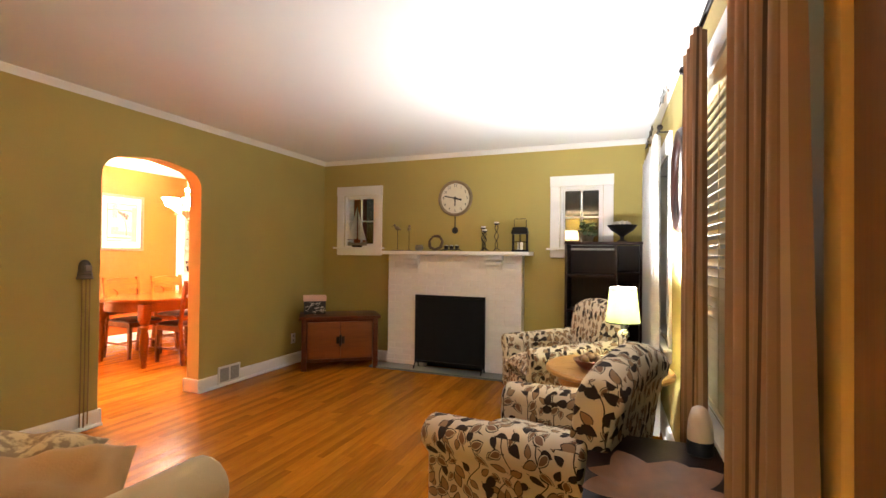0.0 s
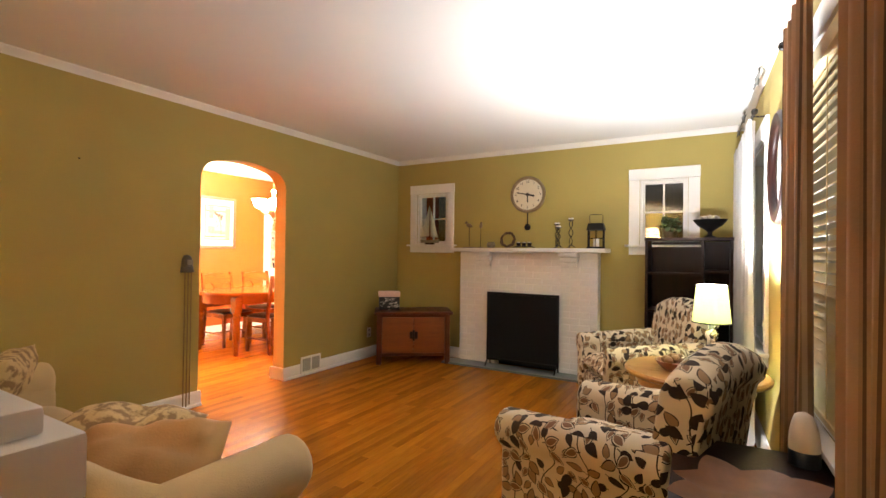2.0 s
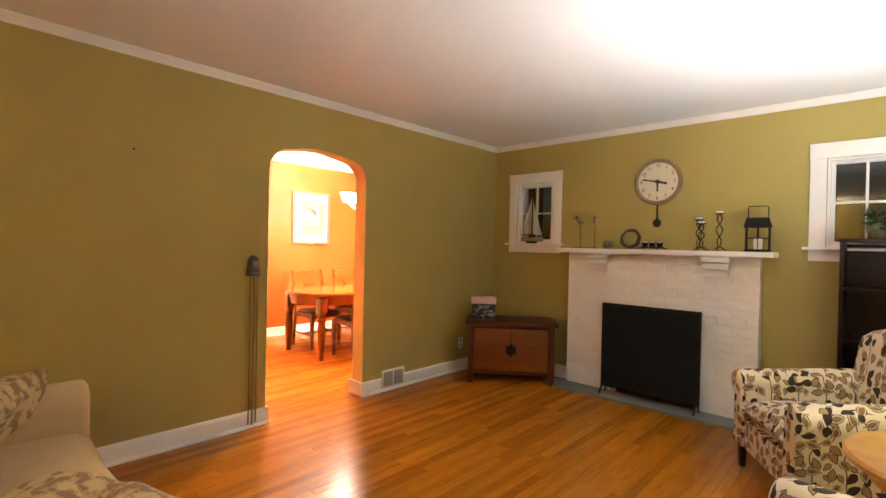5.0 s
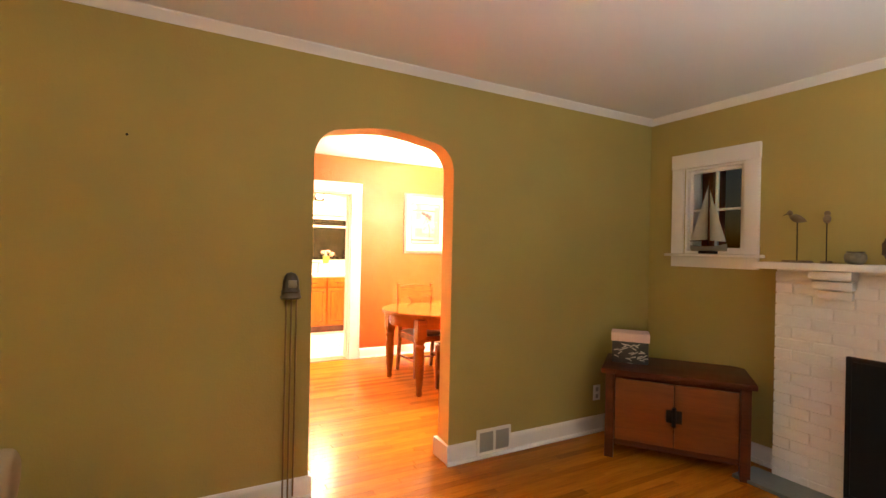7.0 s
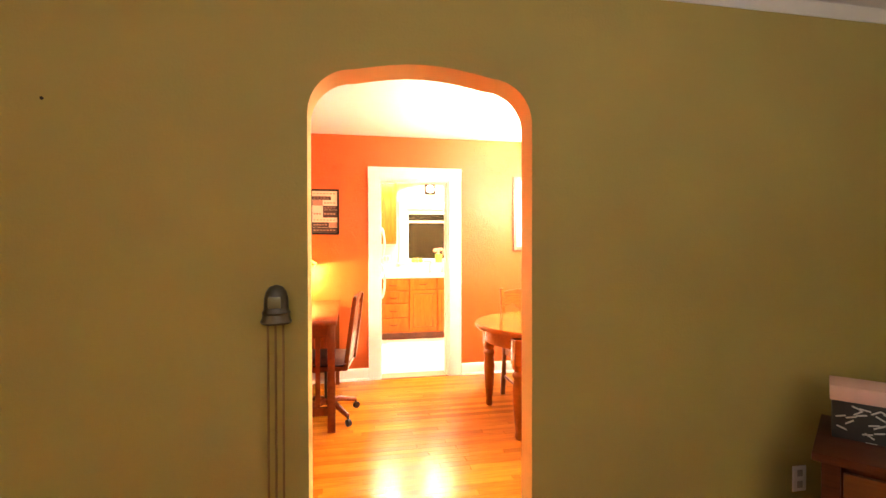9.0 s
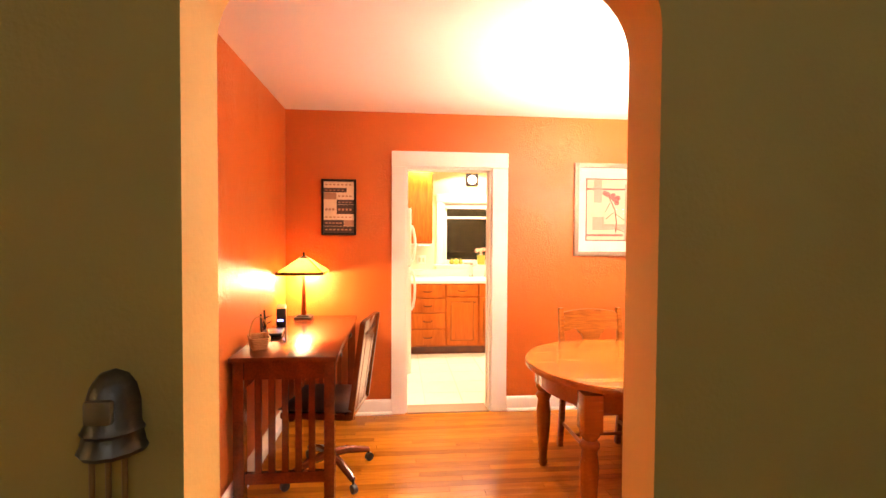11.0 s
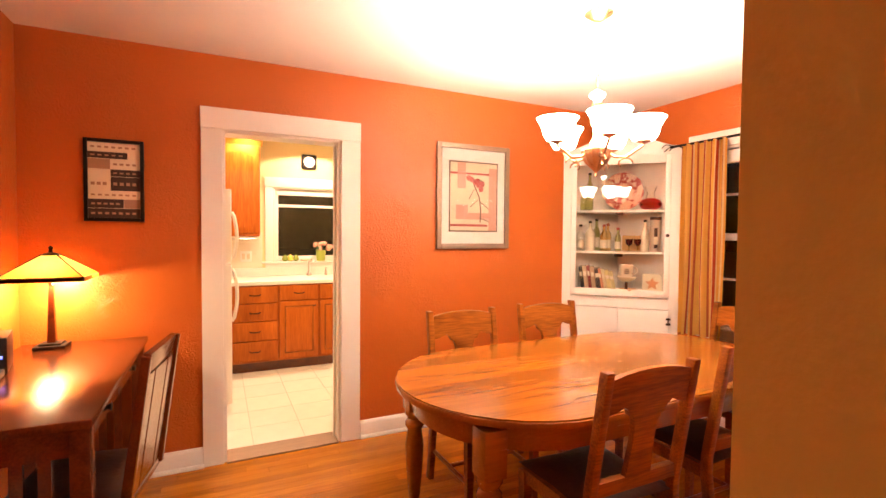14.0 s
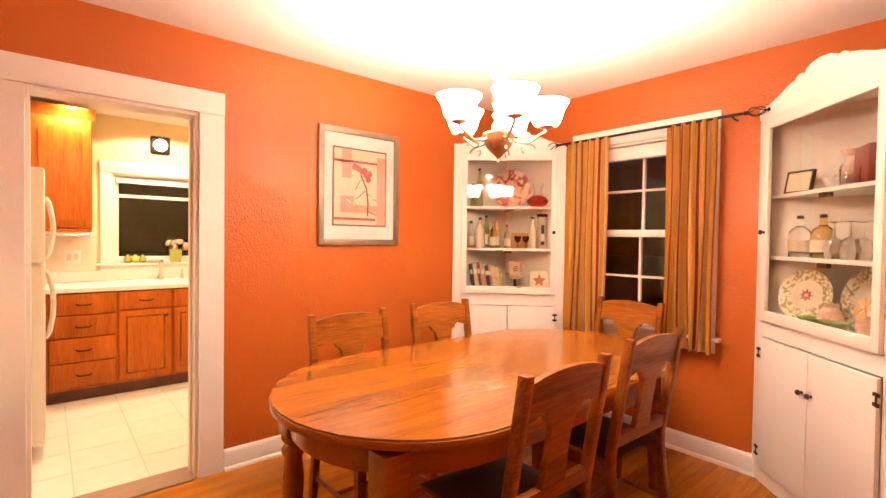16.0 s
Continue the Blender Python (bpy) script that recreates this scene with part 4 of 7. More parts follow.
def extrude(profile, a, b, axis="y", bevel=0.0, segs=3, bm=None):
    """A closed profile pushed from a to b: (x, z) along y or (y, z) along x."""
    bm = bm or bmesh.new()
    mk = (lambda p, t: (p[0], t, p[1])) if axis == "y" else (lambda p, t: (t, p[0], p[1]))
    lo = [bm.verts.new(mk(p, a)) for p in profile]
    hi = [bm.verts.new(mk(p, b)) for p in profile]
    k = len(profile)
    fs = [bm.faces.new(lo), bm.faces.new(list(reversed(hi)))]
    for i in range(k):
        fs.append(bm.faces.new((lo[i], hi[i], hi[(i + 1) % k], lo[(i + 1) % k])))
    bmesh.ops.recalc_face_normals(bm, faces=fs)
    if bevel:
        es = [e for v in lo for e in v.link_edges if e.other_vert(v) in lo] + [e for v in hi for e in v.link_edges if e.other_vert(v) in hi]
        bmesh.ops.bevel(bm, geom=list(set(es)), offset=bevel, segments=segs, affect="EDGES", profile=0.5)
    return bm


def cushion(w, d, h, puff=0.03, m=None, n=12, seed=0, crease=0.0):
    """A stuffed cushion: pinched at the rim, full in the middle, lightly creased."""
    bm = bmesh.new()
    for side in (1, -1):
        grid = []
        for i in range(n + 1):
            row = []
            for k in range(n + 1):
                u, v = 2 * i / n - 1, 2 * k / n - 1
                e = (1 - abs(u) ** 3.2) * (1 - abs(v) ** 3.2)
                e = max(e, 0) ** 0.42
                pin = 1 - 0.05 * (1 - abs(u)) * abs(v) ** 2 - 0.05 * (1 - abs(v)) * abs(u) ** 2
                z = side * h / 2 * e
                p = Vector((u * w / 2 * pin, v * d / 2 * pin, z))
                if crease:
                    p.z += crease * noise.noise(Vector((u * 2.2 + seed, v * 2.2, seed * 1.7))) * e
                row.append(bm.verts.new(p))
            grid.append(row)
        for i in range(n):
            for k in range(n):
                q = (grid[i][k], grid[i + 1][k], grid[i + 1][k + 1], grid[i][k + 1])
                bm.faces.new(q if side > 0 else tuple(reversed(q)))
    bmesh.ops.remove_doubles(bm, verts=bm.verts, dist=1e-5)
    if m is not None:
        bmesh.ops.transform(bm, matrix=m, verts=bm.verts)
    return bm


def arm_profile(s, top, r, inner=0.25, low=0.14):
    """Rolled arm in x, z; s is the side."""
    pts = [(s * inner, low), (s * inner, top - 1.3 * r)]
    for i in range(13):
        a = radians(200 - i * 20)
        pts.append((s * (inner + r * 1.02 + r * math.cos(a)), top - r + r * math.sin(a)))
    pts.append((s * (inner + 1.35 * r), top - 2.2 * r))
    pts.append((s * (inner + 1.35 * r), low))
    return pts


def armchair(m):
    ob = thing("armchair", "cream armchair printed with brown leaves, rolled arms and scrolled back", "armchair", m, "leaf print armchairs")
    part("seat_base", box(-0.25, 0.25, -0.375, 0.33, 0.13, 0.30, 0.012), LEAF, ob)
    part("seat_cushion", cushion(0.52, 0.62, 0.20, m=pose(0, -0.09, 0.375), n=12, seed=2, crease=0.015), LEAF, ob, smooth=70)
    for s in (-1, 1):
        bm_ = extrude(arm_profile(s, 0.615, 0.082), -0.40, 0.30, "y", 0.022, 3)
        for v in bm_.verts:
            v.co.z -= 0.05 * max(0, v.co.z - 0.3) / 0.3 * (0.5 - (v.co.y + 0.4) / 0.7)
        part("arm", bm_, LEAF, ob, smooth=55)
    back = [(0.16, 0.14), (0.19, 0.42), (0.235, 0.70), (0.25, 0.80), (0.27, 0.845), (0.31, 0.872), (0.36, 0.872), (0.40, 0.85), (0.42, 0.81), (0.415, 0.765), (0.39, 0.735), (0.37, 0.62), (0.345, 0.40), (0.335, 0.14)]
    bm_ = bmesh.new()
    steps = 11
    rings = []
    for i in range(steps):
        u = 2 * i / (steps - 1) - 1
        rings.append([bm_.verts.new((u * (0.335 + 0.03 * max(0, z - 0.45)), y, z + (0.07 * (1 - u * u) - 0.018) * max(0, (z - 0.5) / 0.37))) for y, z in back])
    for a, b_ in zip(rings, rings[1:]):
        for k in range(len(back)):
            bm_.faces.new((a[k], a[(k + 1) % len(back)], b_[(k + 1) % len(back)], b_[k]))
    e0, e1 = bm_.faces.new(rings[0]), bm_.faces.new(list(reversed(rings[-1])))
    bmesh.ops.recalc_face_normals(bm_, faces=bm_.faces)
    bmesh.ops.bevel(bm_, geom=list(e0.edges) + list(e1.edges), offset=0.025, segments=3, affect="EDGES", profile=0.5)
    part("backrest", bm_, LEAF, ob, smooth=60)
    for x in (-0.31, 0.31):
        for y in (-0.36, 0.29):
            part("leg", lathe([(0.019, 0), (0.028, 0.135)], 4, m=pose(x, y, 0, 0, 0, 45)), DARKWOOD, ob, "dark stained tapered leg")
    for k, piece in enumerate(c for c in ob.children if c.data.materials[0] == LEAF):
        lay_cloth(piece, (0.37 * k, 0.23 * k))
    return ob


chair_near = armchair(pose(0.04, 2.465, 0, 0, 0, -106))
copy_thing(chair_near, pose(-0.15, 4.32, 0, 0, 0, -59))

# sofa, facing north
sofa = thing("sofa", "cream fabric sofa with rolled arms and loose cushions", "sofa", pose(-1.90, 1.06, 0, 0, 0, 180))
part("base", box(-0.88, 0.88, -0.44, 0.38, 0.06, 0.30, 0.02), CREAM, sofa)
for s in (-1, 1):
    part("arm", extrude(arm_profile(s, 0.615, 0.10, 0.88, 0.06), -0.47, 0.40, "y", 0.035, 4), CREAM, sofa, smooth=55)
    part("seat_cushion", cushion(0.88, 0.72, 0.19, m=pose(s * 0.44, -0.10, 0.365), n=14, seed=s + 3, crease=0.012), CREAM, sofa, smooth=75)
part("backrest", extrude([(0.24, 0.2), (0.27, 0.62), (0.30, 0.74), (0.36, 0.79), (0.43, 0.77), (0.45, 0.70), (0.43, 0.06), (0.24, 0.06)], -0.9, 0.9, "x", 0.03, 3), CREAM, sofa, smooth=55)
for x in (-0.92, 0.92):
    for y in (-0.40, 0.36):
        part("foot", lathe([(0.02, 0), (0.028, 0.065)], 10, m=pose(x, y, 0)), DARKWOOD, sofa)


def pillow(label, size, thick, m, material, seed):
    ob = thing("throw_pillow", label, "pillow", m, "throw pillows on the sofa")
    part("cover", cushion(size, size, thick, n=18, seed=seed, crease=0.05), material, ob, smooth=80)


pillow("large cream pillow with piped seam leaning on the sofa back", 0.52, 0.18, pose(-1.12, 0.80, 0.515, 24, 0, 8), CREAM, 5)
pillow("tan suede square pillow lying on the sofa", 0.45, 0.19, pose(-1.17, 1.14, 0.535, 26, 0, 45), TAN, 8)
pillow("olive damask pillow lying on the sofa", 0.50, 0.18, pose(-1.51, 1.18, 0.535, 14, 0, 25), DAMASK, 11)
pillow("faded floral pillow leaning in the far sofa corner", 0.44, 0.16, pose(-2.36, 1.10, 0.61, 54, 0, -30), DAMASK, 15)

# white newel post beside the walk
newel = thing("newel_post", "white painted square newel post with stepped cap", "newel post", pose(-0.322, 0.498, 0))
part("shaft", box(-0.055, 0.055, -0.055, 0.055, 0, 0.98, 0.004), WHITE, newel)
part("neck_moulding", box(-0.075, 0.075, -0.075, 0.075, 0.955, 0.981, 0.005), WHITE, newel)
part("cap", box(-0.10, 0.10, -0.10, 0.10, 0.981, 1.053, 0.006), WHITE, newel)
part("cap_top", box(-0.072, 0.072, -0.072, 0.072, 1.053, 1.083, 0.006), WHITE, newel)

# ---- bookcase ----
bookcase = thing("bookcase", "tall espresso wooden bookcase with open shelves", "bookcase", pose(0.13, 5.17, 0))
W, D, T = 0.345, 0.17, 1.415
for x in (-W, W - 0.022, 0.105):
    part("side_panel", box(x, x + 0.022, -D, D, 0, T - 0.026), DARKWOOD, bookcase)
part("top", box(-W - 0.006, W + 0.006, -D - 0.008, D, T - 0.025, T, 0.003), DARKWOOD, bookcase)
part("back_panel", box(-W + 0.02, W - 0.02, D - 0.008, D - 0.001, 0.05, T - 0.03), DARKWOOD, bookcase)
for z in (0.06, 0.40, 0.74, 1.08):
    part("shelf", box(-W + 0.022, 0.104, -D + 0.01, D - 0.01, z, z + 0.02), DARKWOOD, bookcase)
    part("shelf", box(0.128, W - 0.022, -D + 0.01, D - 0.01, z + 0.03, z + 0.05), DARKWOOD, bookcase)
part("plinth", box(-W + 0.022, W - 0.022, -D + 0.015, -D + 0.03, 0, 0.059), DARKWOOD, bookcase)
footed = thing("footed_bowl", "black footed bowl filled with white shells", "bowl", pose(0.30, 5.13, 1.415) @ Matrix.Diagonal((0.92, 0.92, 1.28, 1)))
part("bowl", lathe([(0.05, 0), (0.052, 0.008), (0.02, 0.018), (0.018, 0.04), (0.05, 0.06), (0.105, 0.085), (0.142, 0.118), (0.148, 0.126), (0.138, 0.126), (0.10, 0.10), (0.04, 0.075), (0.002, 0.07)], 32), BLACK, footed)
SHELL = mat("shell_white", (0.66, 0.58, 0.48), 0.6, var=0.2, scale=30)
for k in range(13):
    a, r = k * 2.4, 0.022 * math.sqrt(k) * 1.15
    part("shell", lathe([(0.002, -0.02), (0.02, -0.008), (0.022, 0.006), (0.012, 0.018), (0.001, 0.022)], 10, m=pose(r * math.cos(a), r * math.sin(a), 0.128 + 0.012 * (1 - r / 0.1), 50 * k, 30 * k, 0)), SHELL, footed)
ivy = thing("potted_plant", "leafy green potted plant in a clay pot on the sill", "plant", pose(-0.03, 5.29, 1.415) @ Matrix.Scale(1.2, 4))
part("pot", lathe([(0.04, -0.034), (0.058, 0.03), (0.062, 0.045), (0.052, 0.045), (0.045, 0.02), (0.002, 0.015)], 20, m=pose(0, 0, 0.034)), POTM, ivy)
LEAFM = mat("ivy_leaf", (0.05, 0.085, 0.025), 0.6, var=0.25, scale=30, random_tint=0.3)
lf = prism([(0, -0.014), (0.013, -0.006), (0.011, 0.008), (0, 0.02), (-0.011, 0.008), (-0.013, -0.006)], 0, 0.001)
first = part("leaf", lf, LEAFM, ivy)
first.matrix_basis = pose(0, 0, 0.12, 40, 10, 0)
for k in range(70):
    a, h = rnd.uniform(0, 6.28), rnd.uniform(0.05, 0.17)
    r = rnd.uniform(0.02, 0.085) * (1.2 - h * 3)
    share("leaf", first.data, ivy, pose(r * math.cos(a), min(0.05, r * math.sin(a)), h, rnd.uniform(-60, 60), rnd.uniform(-60, 60), rnd.uniform(0, 360)) @ Matrix.Scale(rnd.uniform(0.8, 1.4), 4))

# ---- round table with lamp and bowl ----
round_table = thing("round_table", "round oak pedestal side table between the armchairs", "side table", pose(0.25, 3.31, 0))
part("tabletop", lathe([(0.30, 0.585), (0.345, 0.588), (0.36, 0.598), (0.362, 0.612), (0.352, 0.622), (0.002, 0.623)], 56), TABLEOAK, round_table)
part("apron", lathe([(0.29, 0.53), (0.29, 0.586)], 40), TABLEOAK, round_table)
part("pedestal", lathe([(0.05, 0.08), (0.06, 0.12), (0.035, 0.2), (0.045, 0.35), (0.035, 0.46), (0.06, 0.531)], 24), TABLEOAK, round_table)
for k in range(3):
    a = 2.09 * k + 0.4
    part("leg", tube([(0.03 * math.cos(a), 0.03 * math.sin(a), 0.14), (0.14 * math.cos(a), 0.14 * math.sin(a), 0.09), (0.25 * math.cos(a), 0.25 * math.sin(a), 0.022)], 0.022, 8, taper=(1.2, 1, 0.9)), TABLEOAK, round_table)
table_lamp = thing("table_lamp", "lit table lamp with clear crystal stem and pale green shade", "lamp", pose(LAMPX, LAMPY, 0.623))
part("base", lathe([(0.055, 0), (0.058, 0.008), (0.05, 0.014), (0.03, 0.024)], 28), CRYSTAL, table_lamp)
part("stem", lathe([(0.026, 0.024), (0.038, 0.04), (0.036, 0.06), (0.024, 0.07), (0.026, 0.16), (0.034, 0.168), (0.038, 0.19), (0.028, 0.205), (0.016, 0.215)], 8), CRYSTAL, table_lamp)
part("socket", lathe([(0.014, 0.215), (0.014, 0.27)], 14), PEWTER, table_lamp)
part("bulb", lathe([(0.012, 0.27), (0.026, 0.30), (0.028, 0.32), (0.018, 0.342), (0.001, 0.35)], 16), BULB, table_lamp)
sh = bmesh.new()
for r0, r1, flip in ((0.099, 0.077, False), (0.096, 0.074, True)):
    lo_ = [sh.verts.new((r0 * math.cos(2 * math.pi * i / 48), r0 * math.sin(2 * math.pi * i / 48), 0.255)) for i in range(48)]
    hi_ = [sh.verts.new((r1 * math.cos(2 * math.pi * i / 48), r1 * math.sin(2 * math.pi * i / 48), 0.465)) for i in range(48)]
    for i in range(48):
        q = (lo_[i], lo_[(i + 1) % 48], hi_[(i + 1) % 48], hi_[i])
        sh.faces.new(tuple(reversed(q)) if flip else q)
part("shade", sh, SHADE, table_lamp, smooth=60)
part("shade_trim", lathe([(0.0965, 0.25), (0.1005, 0.25), (0.1005, 0.257), (0.0965, 0.257)], 48, ring_only=True), BLACK, table_lamp)
lamp("table_lamp_light", "POINT", (LAMPX, LAMPY, 0.623 + 0.43), LAMP_POWER, LAMP_COLOUR, 0.035)
fruit_bowl = thing("wicker_bowl", "small brown bowl of nuts on the round table", "bowl", pose(0.16, 3.22, 0.623))
part("bowl", lathe([(0.05, 0), (0.075, 0.02), (0.098, 0.05), (0.101, 0.055), (0.092, 0.054), (0.068, 0.024), (0.002, 0.014)], 28), mat("reddish_bowl", (0.20, 0.06, 0.03), 0.4, var=0.2, scale=30), fruit_bowl)
NUT = mat("walnut_shell", (0.24, 0.13, 0.06), 0.7, var=0.25, scale=40, bump=0.4, bscale=120)
for k in range(9):
    a, r = 2.4 * k, 0.022 * math.sqrt(k)
    part("nut", lathe([(0.002, -0.026), (0.02, -0.014), (0.025, 0.002), (0.018, 0.018), (0.002, 0.028)], 10, m=pose(r * math.cos(a), r * math.sin(a), 0.058 + 0.01 * (k < 4), 40 * k, 25 * k, 0)), NUT, fruit_bowl)

# ---- end table by the near window ----
end_table = thing("end_table", "dark brown wooden end table by the window", "side table", EAST @ pose(-0.24, 1.02, 0, 0, 0, 0))
part("tabletop", box(-0.22, 0.22, -0.36, 0.34, 0.585, 0.612, 0.005), DARKWOOD, end_table)
part("apron", box(-0.19, 0.19, -0.33, 0.31, 0.50, 0.585), DARKWOOD, end_table)
for x in (-0.18, 0.18):
    for y in (-0.32, 0.30):
        part("leg", box(x - 0.02, x + 0.02, y - 0.02, y + 0.02, 0, 0.586, 0.004), DARKWOOD, end_table)
diffuser = thing("oil_diffuser", "white egg-shaped oil diffuser with dark blue base", "diffuser", EAST @ pose(-0.10, 1.27, 0.612) @ Matrix.Scale(0.88, 4))
part("base", lathe([(0.044, 0), (0.048, 0.004), (0.047, 0.05), (0.045, 0.054)], 28), mat("navy_plastic", (0.012, 0.02, 0.035), 0.3), diffuser)
top_ = lathe([(0.046, 0.054), (0.046, 0.08), (0.042, 0.12), (0.034, 0.15), (0.026, 0.168), (0.012, 0.176), (0.002, 0.174)], 28)
for v in top_.verts:
    v.co.y += 0.25 * max(0, v.co.z - 0.10)
part("cover", top_, mat("matt_white_plastic", (0.72, 0.62, 0.5), 0.45), diffuser)
leaf_dish = thing("leaf_dish", "large bronze maple-leaf shaped dish on the end table", "dish", EAST @ pose(-0.27, 0.93, 0.612, 0, 0, 30) @ Matrix.Scale(1.1, 4))
bm = bmesh.new()
ctr = bm.verts.new((0, 0, 0.012))
rim, mid_ = [], []
lob = [1.0, 0.74, 0.90, 0.68, 1.0, 0.72, 0.88, 0.68, 0.98, 0.72, 0.90, 0.68, 1.0, 0.72, 0.88, 0.66]
for i in range(64):
    a = 2 * math.pi * i / 64
    f = i / 4
    r = lob[int(f) % 16] * (1 - f % 1) + lob[(int(f) + 1) % 16] * (f % 1)
    rim.append(bm.verts.new((0.205 * r * math.cos(a), 0.175 * r * math.sin(a), 0.014 + 0.016 * r + 0.006 * math.sin(5 * a))))
    mid_.append(bm.verts.new((0.10 * math.cos(a), 0.085 * math.sin(a), 0.008)))
for i in range(64):
    j = (i + 1) % 64
    bm.faces.new((mid_[i], rim[i], rim[j], mid_[j]))
    bm.faces.new((ctr, mid_[i], mid_[j]))
bmesh.ops.solidify(bm, geom=bm.faces[:], thickness=0.006)
part("plate", bm, mat("bronze_glaze", (0.42, 0.19, 0.085), 0.35, 0.1, var=0.3, scale=14, colour2=(0.16, 0.075, 0.04)), leaf_dish, smooth=35)

# ---- curtains, blinds and rods ----


def curtain(name, label, w, h, folds, depth, m, material, group="", gather=0.0, seed=1, top_pinch=0.75, parent=None):
    """Hanging folds: local x across, z down from the rod at 0; the cloth has thickness."""
    nx, nz = folds * 8, 14
    bm_ = bmesh.new()
    uvl = bm_.loops.layers.uv.new("UVMap")
    rr = random.Random(seed)
    ph = [rr.uniform(-0.7, 0.7) for _ in range(folds + 1)]
    am = [rr.uniform(0.6, 1.15) for _ in range(folds + 1)]
    grid, uu = [], []
    for k in range(nz + 1):
        v = k / nz
        row = []
        for i in range(nx + 1):
            u = i / nx
            c = u * folds
            j = int(min(c, folds - 1e-6))
            amp = am[j] * (1 - (c - j)) + am[j + 1] * (c - j)
            wob = ph[j] * (1 - (c - j)) + ph[j + 1] * (c - j)
            y = depth * amp * math.sin(2 * math.pi * c + wob * v * 1.6) * (top_pinch + (1 - top_pinch) * v)
            sx = (u - 0.5) * w * (1 - gather * math.sin(math.pi * v)) + 0.012 * math.sin(4 * v + 9 * u + seed) * v
            row.append(bm_.verts.new((sx, y, -h * v + 0.006 * math.sin(2 * math.pi * c) * (k == nz))))
        grid.append(row)
    for k in range(nz):
        for i in range(nx):
            f = bm_.faces.new((grid[k][i], grid[k + 1][i], grid[k + 1][i + 1], grid[k][i + 1]))
            for lp, (ii, kk) in zip(f.loops, ((i, k), (i, k + 1), (i + 1, k + 1), (i + 1, k))):
                lp[uvl].uv = (ii / nx * w * 1.8, 1 - kk / nz)
    bmesh.ops.solidify(bm_, geom=bm_.faces[:], thickness=0.003)
    ob = thing(name, label, "curtain", m, group)
    part("cloth", bm_, material, ob, smooth=80)
    return ob


def rod(name, label, m, length, material, rings=0, ball=0.02, cage=False):
    ob = thing(name, label, "curtain rod", m)
    part("pole", tube([(0, 0, 0), (length, 0, 0)], 0.009, 10), material, ob)
    for s, x in ((-1, -0.02), (1, length + 0.02)):
        if cage:
            fin = part("finial", lathe([(0.011, -0.012), (0.012, 0.0), (0.009, 0.012)], 12, m=pose(x, 0, 0, 0, 90, 0)), material, ob)
            for k in range(4):
                a0 = math.pi / 2 * k
                part("cage_wire", tube([(x + s * 0.10 * i / 8, 0.03 * math.sin(math.pi * i / 8) * math.cos(a0 + 0.25 * i), 0.03 * math.sin(math.pi * i / 8) * math.sin(a0 + 0.25 * i)) for i in range(9)], 0.0032, 6), material, fin)
            part("tip", lathe([(0.002, -0.012), (0.010, 0.0), (0.002, 0.012)], 10, m=pose(x + s * 0.108, 0, 0)), material, fin)
            continue
        part("finial", lathe([(0.002, -ball), (ball * 0.7, -ball * 0.7), (ball, 0), (ball * 0.7, ball * 0.7), (0.002, ball)], 14, m=pose(x, 0, 0)), material, ob)
    for x in (0.05, length - 0.05):
        part("bracket", tube([(x, 0, -0.012), (x, 0.03, -0.016), (x, 0.088, -0.016)], 0.005, 8), material, ob)
    return ob


# local x of these runs along the wall to the south, y out of doors
rod("curtain_rod", "black iron curtain rod with ball finials on brackets", EAST @ pose(-0.085, 1.80, 2.12, 0, 0, -90), 1.36, IRON)
curtain("curtain", "brown striped curtain drawn beside the blinds", 0.32, 2.09, 5, 0.034, EAST @ pose(-0.085, 1.53, 2.118, 0, 0, -90), BROWNC, "brown striped curtains", seed=3)
curtain("curtain", "brown striped curtain drawn beside the blinds", 0.48, 2.09, 6, 0.04, EAST @ pose(-0.085, 0.655, 2.118, 0, 0, -90), BROWNC, "brown striped curtains", seed=8)
rod("curtain_rod", "black iron curtain rod with ball finials on brackets", EAST @ pose(-0.085, 4.33, 2.14, 0, 0, -90), 1.42, IRON)
curtain("curtain", "white sheer curtain lit by the table lamp", 0.60, 2.10, 6, 0.035, EAST @ pose(-0.085, 3.98, 2.138, 0, 0, -90), WHITEC, "white curtains", seed=5)
curtain("curtain", "white sheer curtain lit by the table lamp", 0.60, 2.10, 6, 0.035, EAST @ pose(-0.085, 3.34, 2.138, 0, 0, -90), WHITEC, "white curtains", seed=9)
blinds = thing("window_blinds", "cream wooden slatted blinds lowered in the window", "blinds", EAST @ pose(-0.008, 1.5, 0.67, 0, 0, -90))
part("head_rail", box(-0.42, 0.42, -0.012, 0.05, 1.27, 1.335, 0.004), BLIND, blinds)
slat = part("slat", box(-0.42, 0.42, -0.024, 0.024, -0.0015, 0.0015), BLIND, blinds)
slat.matrix_basis = pose(0, 0.03, 0.04, 38, 0, 0)
for k in range(1, 30):
    share("slat", slat.data, blinds, pose(0, 0.03, 0.04 + k * 0.042, 38 + rnd.uniform(-2, 2), 0, 0))
for x in (-0.3, 0.0, 0.3):
    part("ladder_tape", box(x - 0.003, x + 0.003, 0.003, 0.006, 0.03, 1.27), BLIND, blinds)
part("bottom_rail", box(-0.42, 0.42, 0.006, 0.054, 0.0, 0.022, 0.003), BLIND, blinds)

